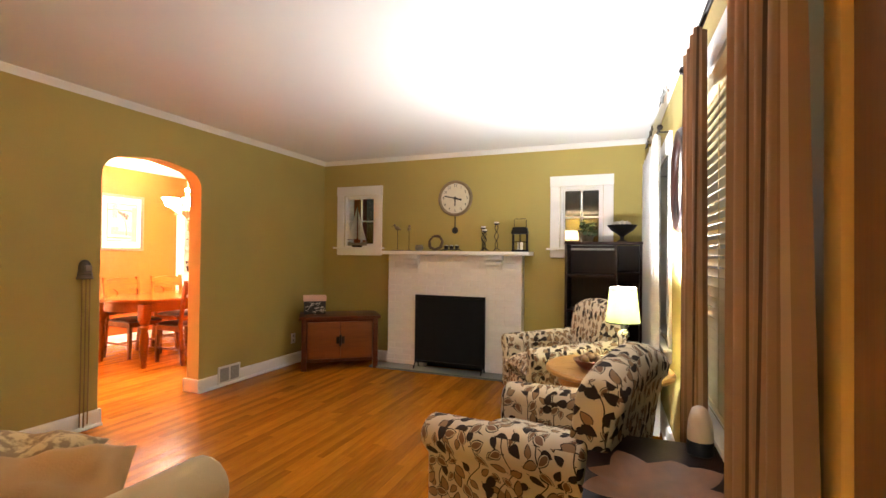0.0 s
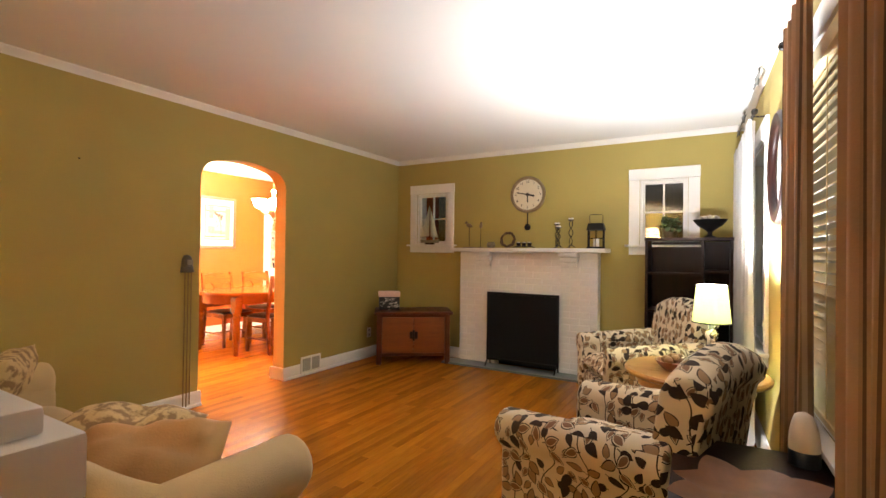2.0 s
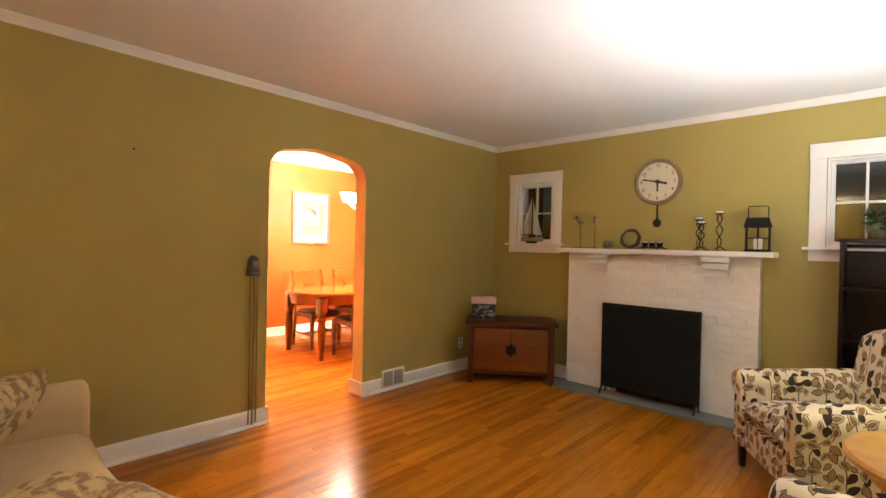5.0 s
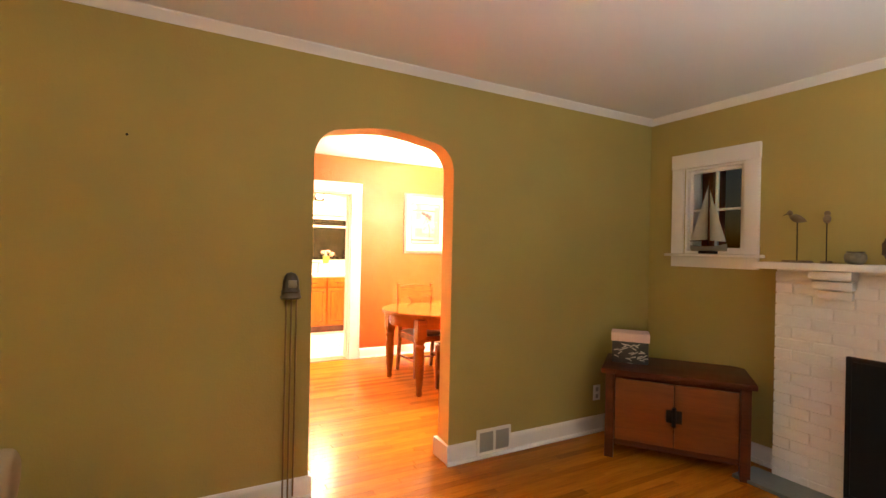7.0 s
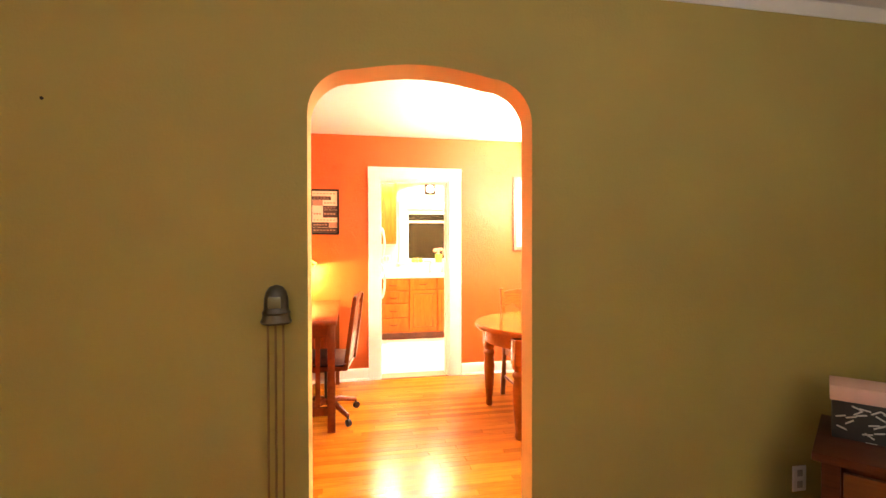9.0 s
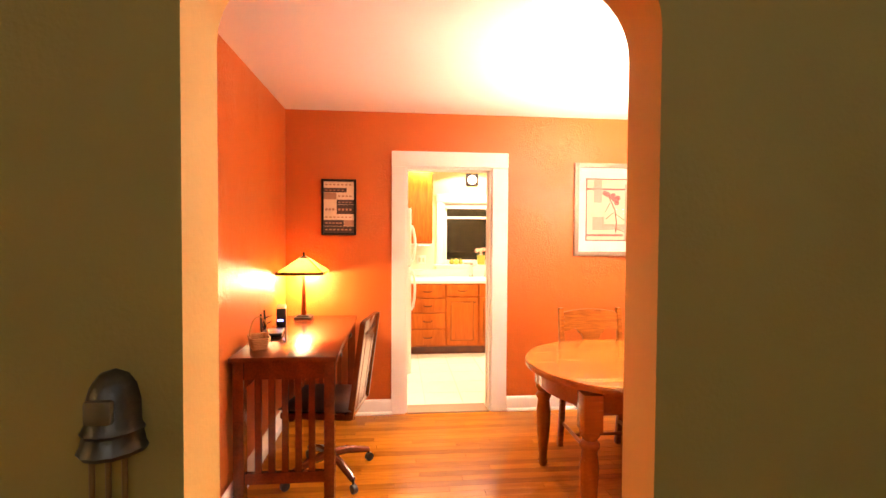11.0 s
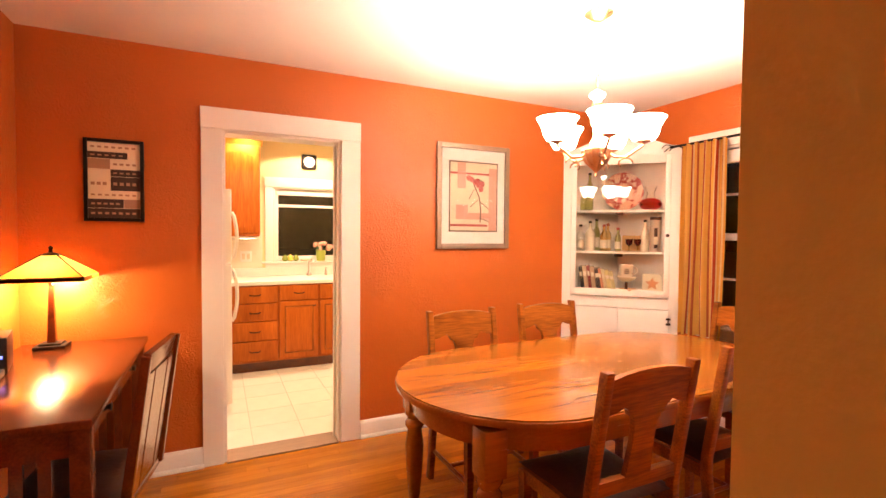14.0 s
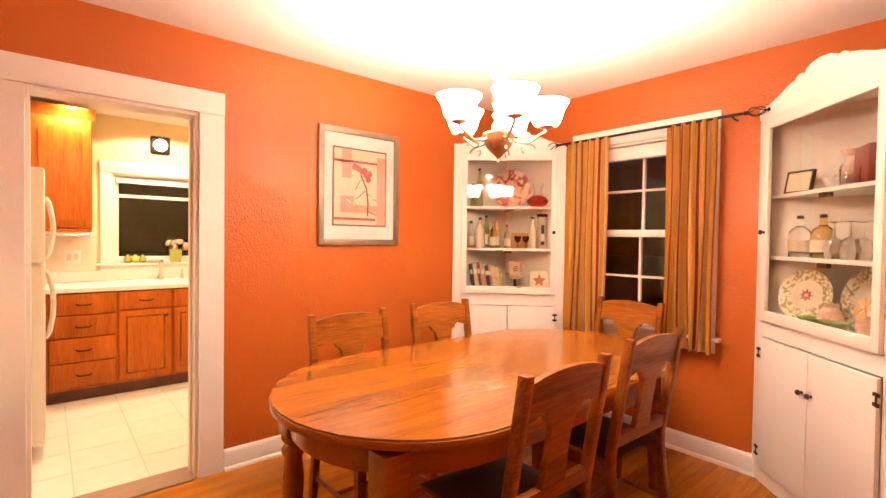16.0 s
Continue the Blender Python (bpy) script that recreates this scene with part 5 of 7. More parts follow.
mirror = thing("wall_mirror", "round wall mirror in a wide dark wooden frame", "mirror", EAST @ pose(-0.001, 2.48, 1.72, 0, -90, 0))
part("frame", lathe([(0.215, 0.001), (0.30, 0.001), (0.302, 0.018), (0.285, 0.034), (0.25, 0.036), (0.222, 0.024), (0.215, 0.014)], 56, ring_only=True), DARKWOOD, mirror)
mm = bpy.data.materials.new("mirror_silver")
mm.use_nodes = True
mm.node_tree.nodes["Principled BSDF"].inputs["Metallic"].default_value = 1.0
mm.node_tree.nodes["Principled BSDF"].inputs["Roughness"].default_value = 0.02
mm.node_tree.nodes["Principled BSDF"].inputs["Base Color"].default_value = (0.9, 0.9, 0.9, 1)
part("looking_glass", lathe([(0.217, 0.001), (0.217, 0.014), (0.001, 0.0142)], 56), mm, mirror)
# dark star shapes stand in for unidentified dark marks under the crown
for y, s in ((2.95, 1.0), (3.9, 0.8), (4.35, 0.8)):
    dark_star = thing("star_ornament", "small dark grey star shape under the crown", "ornament", EAST @ pose(-0.065, y, 2.36, 0, -80, 12))
    part("star", prism([((0.07 if i % 2 == 0 else 0.03) * s * math.cos(math.pi * i / 5), (0.07 if i % 2 == 0 else 0.03) * s * math.sin(math.pi * i / 5)) for i in range(10)], -0.004, 0.004), PEWTER, dark_star)

# brown front door in the window wall, closed
DOORW = wood("door_oak", (0.26, 0.125, 0.04), (0.16, 0.07, 0.02), 0.45, "z", 10)
front_door = thing("door_1", "closed brown wooden front door in a tan casing", "door", EAST @ pose(-0.001, -0.53, 0), kind="structure")
part("door_leaf", box(-0.022, -0.002, 0, 0.93, 0.006, 2.03, 0.003), DOORW, front_door)
for y0, y1 in ((-0.07, -0.002), (0.932, 1.0)):
    part("casing", box(-0.038, 0, y0, y1, 0, 2.04, 0.004), JAMB, front_door)
part("casing_head", box(-0.040, 0, -0.072, 1.002, 2.0405, 2.12, 0.004), JAMB, front_door)
part("knob", lathe([(0.026, 0), (0.026, 0.006), (0.011, 0.01), (0.011, 0.035), (0.026, 0.045), (0.029, 0.058), (0.02, 0.07), (0.001, 0.073)], 20, m=pose(-0.022, 0.07, 0.96, 0, -90, 0)), PEWTER, front_door)
part("deadbolt", lathe([(0.028, 0), (0.028, 0.01), (0.012, 0.014), (0.001, 0.02)], 20, m=pose(-0.022, 0.07, 1.12, 0, -90, 0)), PEWTER, front_door)

# ---- dining room ----
PINEJ = wood("table_pine_planks", (0.37, 0.130, 0.014), (0.19, 0.054, 0.006), 0.17, "y", 9, 0.16, coat=0.35, grain=0.75)
SEATM = mat("dark_brown_leather", (0.055, 0.017, 0.009), 0.4, var=0.15, scale=12, bump=0.2)
COPPER = mat("brushed_copper_bronze", (0.46, 0.23, 0.115), 0.3, 0.85, var=0.15, scale=20)
CHGLASS = glow("frosted_lit_glass", (1.0, 0.74, 0.54), CHAND_GLOW, (0.85, 0.8, 0.7))
GOLDC = striped("gold_red_striped_curtain", ((0.16, (0.80, 0.42, 0.07)), (0.05, (0.78, 0.56, 0.26)), (0.10, (0.45, 0.045, 0.012)), (0.04, (0.78, 0.56, 0.26)), (0.2, (0.76, 0.40, 0.08)), (0.07, (0.46, 0.10, 0.03)), (0.22, (0.82, 0.48, 0.11)), (0.05, (0.46, 0.07, 0.03)), (0.11, (0.80, 0.60, 0.30))), 0.15)


def racetrack(hw, hl, seg=18):
    """Oblong with round ends, long in y."""
    pts = []
    for c, a0 in ((hl - hw, 0), (-(hl - hw), math.pi)):
        for i in range(seg + 1):
            a = a0 + math.pi * i / seg
            pts.append((hw * math.cos(a), c + hw * math.sin(a)))
    return pts


dining_table = thing("dining_table", "oval honey pine dining table with turned legs", "dining table", pose(-4.93, 4.80, 0))
part("table_edge", prism(racetrack(0.552, 1.062), 0.716, 0.744, bevel=0.009), PINE, dining_table)
# planks of the top, cut to the oblong outline
for i in range(8):
    bm = prism(racetrack(0.545, 1.055), 0.7405, 0.750)
    lo, hi = -0.55 + i * 0.1375, -0.55 + (i + 1) * 0.1375
    for co, no in (((lo + 0.0004, 0, 0), (-1, 0, 0)), ((hi - 0.0004, 0, 0), (1, 0, 0))):
        r = bmesh.ops.bisect_plane(bm, geom=bm.verts[:] + bm.edges[:] + bm.faces[:], plane_co=co, plane_no=no, clear_outer=True)
        bmesh.ops.holes_fill(bm, edges=[e for e in r["geom_cut"] if isinstance(e, bmesh.types.BMEdge)])
    part("plank", bm, PINEJ, dining_table, smooth=None)
part("apron", prism(racetrack(0.475, 0.985), 0.61, 0.7165), PINE, dining_table)
LEGP = [(0.022, 0), (0.03, 0.02), (0.024, 0.05), (0.03, 0.1), (0.04, 0.22), (0.046, 0.34), (0.036, 0.42), (0.048, 0.44), (0.048, 0.455), (0.034, 0.475), (0.05, 0.50), (0.05, 0.52)]
for x in (-0.36, 0.36):
    for y in (-0.86, 0.86):
        leg = part("leg", lathe(LEGP, 24, m=pose(x, y, 0)), PINE, dining_table)
        part("leg_block", box(x - 0.047, x + 0.047, y - 0.047, y + 0.047, 0.52, 0.70, 0.004), PINE, leg)
part("knot", lathe([(0.006, 0.7492), (0.006, 0.7504)], 10, m=pose(0.05, -0.55, 0)), DARKWOOD, dining_table)
part("knot", lathe([(0.005, 0.7492), (0.005, 0.7504)], 10, m=pose(-0.12, -0.2, 0)), DARKWOOD, dining_table)


def splat_outline():
    """Crest and vase splat in x, z as one shaped board."""
    right = [(0.19, 0.80), (0.155, 0.805), (0.115, 0.82), (0.095, 0.805), (0.085, 0.785), (0.072, 0.785), (0.062, 0.765), (0.055, 0.74), (0.052, 0.68), (0.058, 0.60), (0.062, 0.545)]
    top = [(0.19, 0.925), (0.13, 0.938), (0.065, 0.946), (0.0, 0.949)]
    return top + [(-x, z) for x, z in reversed(top[:-1])] + [(-x, z) for x, z in right] + list(reversed(right))


def dining_chair(m):
    ob = thing("dining_chair", "oak dining chair with shaped splat and dark leather seat", "chair", m, "chairs round the dining table")
    rake = lambda z: 0.19 + max(0, z - 0.45) * 0.155
    pts = splat_outline()
    bm_ = bmesh.new()
    fr = [bm_.verts.new((x, rake(z) - 0.011, z)) for x, z in pts]
    bk = [bm_.verts.new((x, rake(z) + 0.011, z)) for x, z in pts]
    k = len(pts)
    f0, f1 = bm_.faces.new(fr), bm_.faces.new(list(reversed(bk)))
    for i in range(k):
        bm_.faces.new((fr[i], bk[i], bk[(i + 1) % k], fr[(i + 1) % k]))
    bmesh.ops.recalc_face_normals(bm_, faces=bm_.faces)
    bmesh.ops.triangulate(bm_, faces=[f0, f1])
    part("backrest", bm_, CHAIRWOOD, ob, smooth=None)
    part("back_rail", box(-0.19, 0.19, 0.185, 0.215, 0.50, 0.55, 0.004), CHAIRWOOD, ob)
    for s in (-1, 1):
        prof = [(0.225, 0), (0.262, 0), (0.212, 0.40), (0.212, 0.47), (0.268 + 0.02, 0.955), (0.268 - 0.018, 0.955), (0.175, 0.47), (0.175, 0.40)]
        part("back_leg", extrude(prof, s * 0.208 - 0.017, s * 0.208 + 0.017, "x", 0.004, 2), CHAIRWOOD, ob)
        part("front_leg", lathe([(0.02, 0), (0.029, 0.42)], 4, m=pose(s * 0.195, -0.19, 0, 0, 0, 45)), CHAIRWOOD, ob)
        part("side_rail", box(s * 0.2 - 0.01, s * 0.2 + 0.01, -0.185, 0.185, 0.375, 0.43), CHAIRWOOD, ob)
        part("stretcher", tube([(s * 0.197, -0.18, 0.17), (s * 0.2, 0.21, 0.17)], 0.011), CHAIRWOOD, ob)
    part("front_rail", box(-0.19, 0.19, -0.20, -0.18, 0.375, 0.43), CHAIRWOOD, ob)
    part("stretcher", tube([(-0.198, 0.02, 0.17), (0.198, 0.02, 0.17)], 0.011), CHAIRWOOD, ob)
    part("seat", cushion(0.43, 0.42, 0.055, m=pose(0, -0.005, 0.445), n=10), SEATM, ob, "dark brown leather seat", smooth=60)
    return ob


first_chair = dining_chair(pose(-5.30, 4.35, 0, 0, 0, 90))
copy_thing(first_chair, pose(-5.345, 5.005, 0, 0, 0, 90))
copy_thing(first_chair, pose(-4.525, 4.40, 0, 0, 0, -90))
copy_thing(first_chair, pose(-4.585, 5.11, 0, 0, 0, -91))
copy_thing(first_chair, pose(-4.965, 5.83, 0, 0, 0, 0))

# chandelier
chandelier = thing("chandelier", "lit bronze chandelier with five frosted bell glass shades", "chandelier", pose(CHX, CHY, 0))
part("canopy", lathe([(0.065, H - 0.001), (0.066, H - 0.008), (0.05, H - 0.02), (0.03, H - 0.034), (0.012, H - 0.04)], 28), COPPER, chandelier)
for k in range(10):
    z = H - 0.05 - k * 0.032
    ring = [(0.008 * math.cos(a), 0, z + 0.018 * math.sin(a)) for a in [2 * math.pi * i / 10 for i in range(11)]]
    part("chain_link", tube(ring if k % 2 else [(0, x, z_) for x, _, z_ in ring], 0.002, 5), COPPER, chandelier)
part("upper_ball", lathe([(0.004, 2.085), (0.014, 2.078), (0.034, 2.066), (0.036, 2.055), (0.016, 2.036), (0.014, 2.025)], 24), CHGLASS, chandelier)
part("column", lathe([(0.012, 1.80), (0.032, 1.81), (0.03, 1.84), (0.018, 1.86), (0.015, 1.90), (0.03, 1.93), (0.034, 1.955), (0.02, 1.98), (0.026, 2.0), (0.026, 2.02), (0.012, 2.03)], 24), COPPER, chandelier)
part("lower_bowl", lathe([(0.001, 1.693), (0.008, 1.698), (0.02, 1.712), (0.052, 1.745), (0.068, 1.785), (0.07, 1.80), (0.06, 1.808), (0.02, 1.812)], 36, ribs=12, depth=0.05), COPPER, chandelier)
part("drop_finial", lathe([(0.001, 1.675), (0.007, 1.682), (0.004, 1.693)], 12), COPPER, chandelier)
SHP = [(0.03, 1.872), (0.056, 1.88), (0.074, 1.91), (0.082, 1.948), (0.104, 1.985), (0.110, 1.994), (0.104, 1.993), (0.077, 1.95), (0.07, 1.914), (0.05, 1.886), (0.002, 1.878)]
for k in range(5):
    a = 2 * math.pi * k / 5 + 0.75
    c, s = math.cos(a), math.sin(a)
    arm = part("arm", tube([(0.04 * c, 0.04 * s, 1.795), (0.08 * c, 0.08 * s, 1.768), (0.13 * c, 0.13 * s, 1.762), (0.17 * c, 0.17 * s, 1.79), (0.20 * c, 0.20 * s, 1.81), (0.205 * c, 0.205 * s, 1.835)], 0.007, 8), COPPER, chandelier)
    part("scroll", tube([((0.13 + 0.03 * math.cos(q)) * c, (0.13 + 0.03 * math.cos(q)) * s, 1.735 + 0.022 * math.sin(q)) for q in [0.4 * i for i in range(11)]], 0.004, 6), COPPER, arm)
    part("cup", lathe([(0.012, 1.82), (0.034, 1.83), (0.036, 1.842), (0.026, 1.847)], 18, m=pose(0.205 * c, 0.205 * s, 0)), COPPER, arm)
    part("shade", lathe(SHP, 28, m=pose(0.205 * c, 0.205 * s, 0) @ Matrix.Translation((0, 0, 1.83)) @ Matrix.Scale(0.87, 4) @ Matrix.Translation((0, 0, -1.872))), CHGLASS, chandelier)
    lamp("chandelier_light", "POINT", (CHX + 0.205 * c, CHY + 0.205 * s, 1.905), CHAND_POWER, CHAND_COLOUR, 0.03)

# dining curtains on an iron rod
rod("curtain_rod", "bronze curtain rod with twisted cage finials", pose(-5.60, DY1 - 0.09, 2.075), 1.24, IRON, cage=True)
curtain("curtain", "gold and red striped curtain gathered beside the window", 0.34, 1.40, 5, 0.045, pose(-5.36, DY1 - 0.09, 2.075), GOLDC, "striped dining curtains", seed=4, top_pinch=0.6)
curtain("curtain", "gold and red striped curtain gathered beside the window", 0.30, 1.40, 5, 0.045, pose(-4.635, DY1 - 0.09, 2.075), GOLDC, "striped dining curtains", seed=12, top_pinch=0.6)

# framed botanical picture
picture = thing("framed_picture", "ribbed silver frame with a floral print in a wide white mat", "picture", pose(DX0 + 0.001, 4.788, 1.678, 90, 0, 90))
PW, PH = 0.309, 0.388
PEW2 = mat("ribbed_pewter_frame", (0.30, 0.22, 0.16), 0.4, 0.5, var=0.15, scale=20)
for x0, x1, y0, y1 in ((-PW, -PW + 0.038, -PH, PH), (PW - 0.038, PW, -PH, PH), (-PW + 0.038, PW - 0.038, -PH, -PH + 0.038), (-PW + 0.038, PW - 0.038, PH - 0.038, PH)):
    part("frame_side", box(x0, x1, y0, y1, 0, 0.026, 0.005), PEW2, picture)
rib = part("rib", box(-0.012, 0.012, -0.0028, 0.0028, 0.025, 0.0295), PEW2, picture)
rib.matrix_basis = pose(-PW + 0.018, -PH + 0.02, 0)
for i in range(1, 74):
    for x in (-PW + 0.018, PW - 0.018):
        share("rib", rib.data, picture, pose(x, -PH + 0.02 + i * 0.01, 0))
part("mat_board", box(-PW + 0.036, PW - 0.036, -PH + 0.036, PH - 0.036, 0.002, 0.008), mat("mat_white", (0.86, 0.85, 0.80), 0.8), picture)
part("fillet", box(-0.208, 0.208, -0.262, 0.262, 0.008, 0.0105), mat("fillet_brown", (0.10, 0.05, 0.025), 0.5), picture)
PALE = mat("print_cream", (0.72, 0.62, 0.44), 0.8, var=0.08, scale=9)
ROSE = mat("print_rose", (0.62, 0.33, 0.24), 0.8, var=0.1, scale=12)
RED = mat("print_red", (0.42, 0.07, 0.06), 0.8, var=0.15, scale=20)
STALK = mat("print_brown", (0.16, 0.08, 0.05), 0.8)
part("print", box(-0.198, 0.198, -0.252, 0.252, 0.0105, 0.0115), PALE, picture)
for nm, a, mt in (("colour_block", (-0.14, -0.07, 0.06, 0.25), ROSE), ("colour_block", (-0.15, 0.14, -0.17, -0.12), ROSE), ("colour_block", (-0.15, -0.05, -0.12, -0.06), ROSE), ("colour_block", (0.13, 0.198, -0.252, 0.22), ROSE), ("stripe", (-0.198, 0.13, 0.165, 0.18), RED), ("stripe", (-0.198, 0.12, -0.222, -0.205), RED)):
    part(nm, box(a[0], a[1], a[2], a[3], 0.0115, 0.0121), mt, picture)
part("stem", tube([(0.055, -0.19, 0.0125), (0.06, -0.1, 0.0125), (0.045, 0.0, 0.0125), (0.0, 0.09, 0.0125)], 0.005, 6), STALK, picture)
for x, y in ((-0.02, 0.13), (0.01, 0.11), (0.04, 0.09), (0.06, 0.06), (0.03, 0.12), (0.07, 0.1), (-0.045, 0.14)):
    part("petal", lathe([(0.022, 0.0121), (0.02, 0.0128), (0.001, 0.013)], 10, m=pose(x, y, 0)), RED, picture)
for x, y, a in ((0.0, -0.05, 40), (0.09, -0.06, -35), (-0.02, 0.02, 60), (0.09, -0.17, -20)):
    part("frond", box(-0.045, 0.045, -0.003, 0.003, 0.0121, 0.0127), STALK, picture).matrix_basis = pose(x, y, 0, 0, 0, a)
pane = part("glazing", box(-0.272, 0.272, -0.352, 0.352, 0.015, 0.017), glass("picture_glass"), picture, smooth=None)
pane.visible_shadow = False

# framed word art of stacked bars
sign = thing("framed_sign", "black framed print of stacked lettered strips", "picture", pose(DX0 + 0.001, 2.546, 1.674, 90, 0, 90))
for x0, x1, y0, y1 in ((-0.137, -0.119, -0.222, 0.222), (0.119, 0.137, -0.222, 0.222), (-0.119, 0.119, -0.222, -0.204), (-0.119, 0.119, 0.204, 0.222)):
    part("frame_side", box(x0, x1, y0, y1, 0, 0.022, 0.003), BLACK, sign)
DARKP = mat("sign_charcoal", (0.05, 0.03, 0.025), 0.8)
MIDP = mat("sign_taupe", (0.36, 0.22, 0.14), 0.8)
part("backing", box(-0.12, 0.12, -0.205, 0.205, 0.002, 0.008), PALE, sign)
rows_ = [(0.204, 0.155, -0.119, 0.119, PALE), (0.153, 0.118, -0.119, 0.06, DARKP), (0.116, 0.062, -0.119, -0.02, MIDP), (0.116, 0.062, -0.018, 0.119, PALE), (0.060, 0.022, -0.018, 0.119, DARKP), (0.02, -0.055, -0.119, -0.02, PALE), (0.02, -0.055, -0.018, 0.119, DARKP), (-0.057, -0.10, -0.119, 0.119, PALE), (-0.102, -0.15, -0.119, 0.04, DARKP), (-0.102, -0.15, 0.042, 0.119, MIDP), (-0.152, -0.204, -0.119, 0.119, DARKP)]
for i, (z1, z0, x0, x1, mt) in enumerate(rows_):
    part("strip", box(x0, x1, z0, z1, 0.008, 0.0088), mt, sign)
    ink = MIDP
    n_ = max(2, int((x1 - x0) / 0.03))
    for k in range(n_):
        xa = x0 + 0.012 + k * (x1 - x0 - 0.02) / n_
        part("lettering", box(xa, xa + 0.018, z0 + (z1 - z0) * 0.38, z0 + (z1 - z0) * 0.6, 0.0088, 0.0092), ink, sign)

switch = thing("light_switch", "cream double light switch plate", "light switch", pose(-4.36, DY0 + 0.001, 1.20, 90, 0, 180))
part("plate", box(-0.058, 0.058, -0.06, 0.06, 0, 0.006, 0.003), WHITE, switch)
for x in (-0.024, 0.024):
    part("toggle", box(x - 0.005, x + 0.005, -0.012, 0.012, 0.005, 0.016, 0.002), WHITE, switch)

# desk with slatted ends
DT = 0.812
desk = thing("desk", "dark cherry writing desk with slatted ends against the wall", "desk", pose(-5.555, 2.42, 0) @ Matrix.Diagonal((1.11, 1, 1, 1)))
part("desktop", box(-0.585, 0.585, -0.275, 0.275, DT - 0.03, DT, 0.006), DESKWOOD, desk)
for x in (-0.53, 0.53):
    for y in (-0.235, 0.235):
        part("leg", box(x - 0.028, x + 0.028, y - 0.028, y + 0.028, 0, DT - 0.03, 0.004), DESKWOOD, desk)
    part("end_rail", box(x - 0.012, x + 0.012, -0.207, 0.207, DT - 0.13, DT - 0.031), DESKWOOD, desk)
    part("low_rail", box(x - 0.012, x + 0.012, -0.207, 0.207, 0.12, 0.18), DESKWOOD, desk)
    for k in range(5):
        y = -0.14 + 0.07 * k
        part("slat", box(x - 0.007, x + 0.007, y - 0.017, y + 0.017, 0.178, DT - 0.128), DESKWOOD, desk)
for s in (-1, 1):
    dr = part("drawer", box(-0.245 + s * 0.255, 0.245 + s * 0.255, 0.215, 0.238, DT - 0.13, DT - 0.035, 0.003), DESKWOOD, desk)
    part("pull", lathe([(0.014, 0), (0.008, 0.012), (0.016, 0.024), (0.001, 0.028)], 14, m=pose(s * 0.255, 0.238, DT - 0.083, -90, 0, 0)), IRON, dr)
part("back_rail", box(-0.5, 0.5, -0.24, -0.225, DT - 0.2, DT - 0.031), DESKWOOD, desk)
desk_lamp = thing("desk_lamp", "lit mission style desk lamp with amber pyramid glass shade", "lamp", pose(-6.08, 2.30, DT) @ Matrix.Diagonal((1, 1, 0.88, 1)))
part("foot", box(-0.065, 0.065, -0.065, 0.065, 0, 0.02, 0.005), IRON, desk_lamp)
part("foot_step", box(-0.045, 0.045, -0.045, 0.045, 0.02, 0.032, 0.004), IRON, desk_lamp)
part("stem", lathe([(0.024, 0.032), (0.014, 0.33), (0.012, 0.42)], 4, m=pose(0, 0, 0, 0, 0, 45)), DESKWOOD, desk_lamp)
AMBER = shade_cloth("amber_shade_glass", (0.80, 0.42, 0.08), 0.5)
for k in range(4):
    bm = bmesh.new()
    q = [bm.verts.new(p) for p in ((-0.165, -0.165, 0.412), (0.165, -0.165, 0.412), (0.03, -0.03, 0.53), (-0.03, -0.03, 0.53))]
    bm.faces.new(q)
    q = [bm.verts.new(p) for p in ((-0.165, -0.166, 0.388), (0.165, -0.166, 0.388), (0.165, -0.166, 0.409), (-0.165, -0.166, 0.409))]
    bm.faces.new(q)
    bmesh.ops.solidify(bm, geom=bm.faces[:], thickness=0.003)
    p = part("shade_panel", bm, AMBER, desk_lamp)
    p.matrix_basis = pose(0, 0, 0, 0, 0, 90 * k)
    part("shade_came", tube([(0.166, -0.166, 0.388), (0.166, -0.166, 0.412), (0.03, -0.03, 0.532)], 0.0035, 6), IRON, desk_lamp).matrix_basis = pose(0, 0, 0, 0, 0, 90 * k)
    part("shade_rim", tube([(-0.166, -0.167, 0.411), (0.166, -0.167, 0.411)], 0.003, 6), IRON, desk_lamp).matrix_basis = pose(0, 0, 0, 0, 0, 90 * k)
part("cap", lathe([(0.045, 0.526), (0.03, 0.538), (0.01, 0.545), (0.008, 0.56), (0.012, 0.57), (0.001, 0.582)], 16), IRON, desk_lamp)
lamp("desk_lamp_light", "POINT", (-6.08, 2.30, DT + 0.32), DESK_POWER, (1.0, 0.68, 0.34), 0.03)
router = thing("router", "black wireless router box with blue status light", "router", pose(-5.70, 2.225, DT, 0, 0, 12) @ Matrix.Scale(1.2, 4))
PLASTIC = mat("black_plastic", (0.012, 0.012, 0.013), 0.35)
part("case", box(-0.09, 0.09, -0.025, 0.025, 0.0, 0.125, 0.006), PLASTIC, router)
part("status_light", box(0.0895, 0.092, -0.02, 0.012, 0.055, 0.064), glow("blue_led", (0.1, 0.15, 1.0), 6), router)
modem = thing("modem", "flat black modem with two short antennas", "modem", pose(-5.47, 2.23, DT, 0, 0, 8))
part("case", box(-0.10, 0.10, -0.06, 0.06, 0.004, 0.03, 0.005), PLASTIC, modem)
for x in (-0.08, 0.08):
    part("antenna", tube([(x, -0.06, 0.02), (x, -0.065, 0.15)], 0.006, 8), PLASTIC, modem)
part("cable", tube([(-0.05, -0.06, 0.02), (-0.07, -0.075, 0.05), (-0.11, -0.07, 0.09), (-0.15, -0.03, 0.10)], 0.003, 6), PLASTIC, modem)
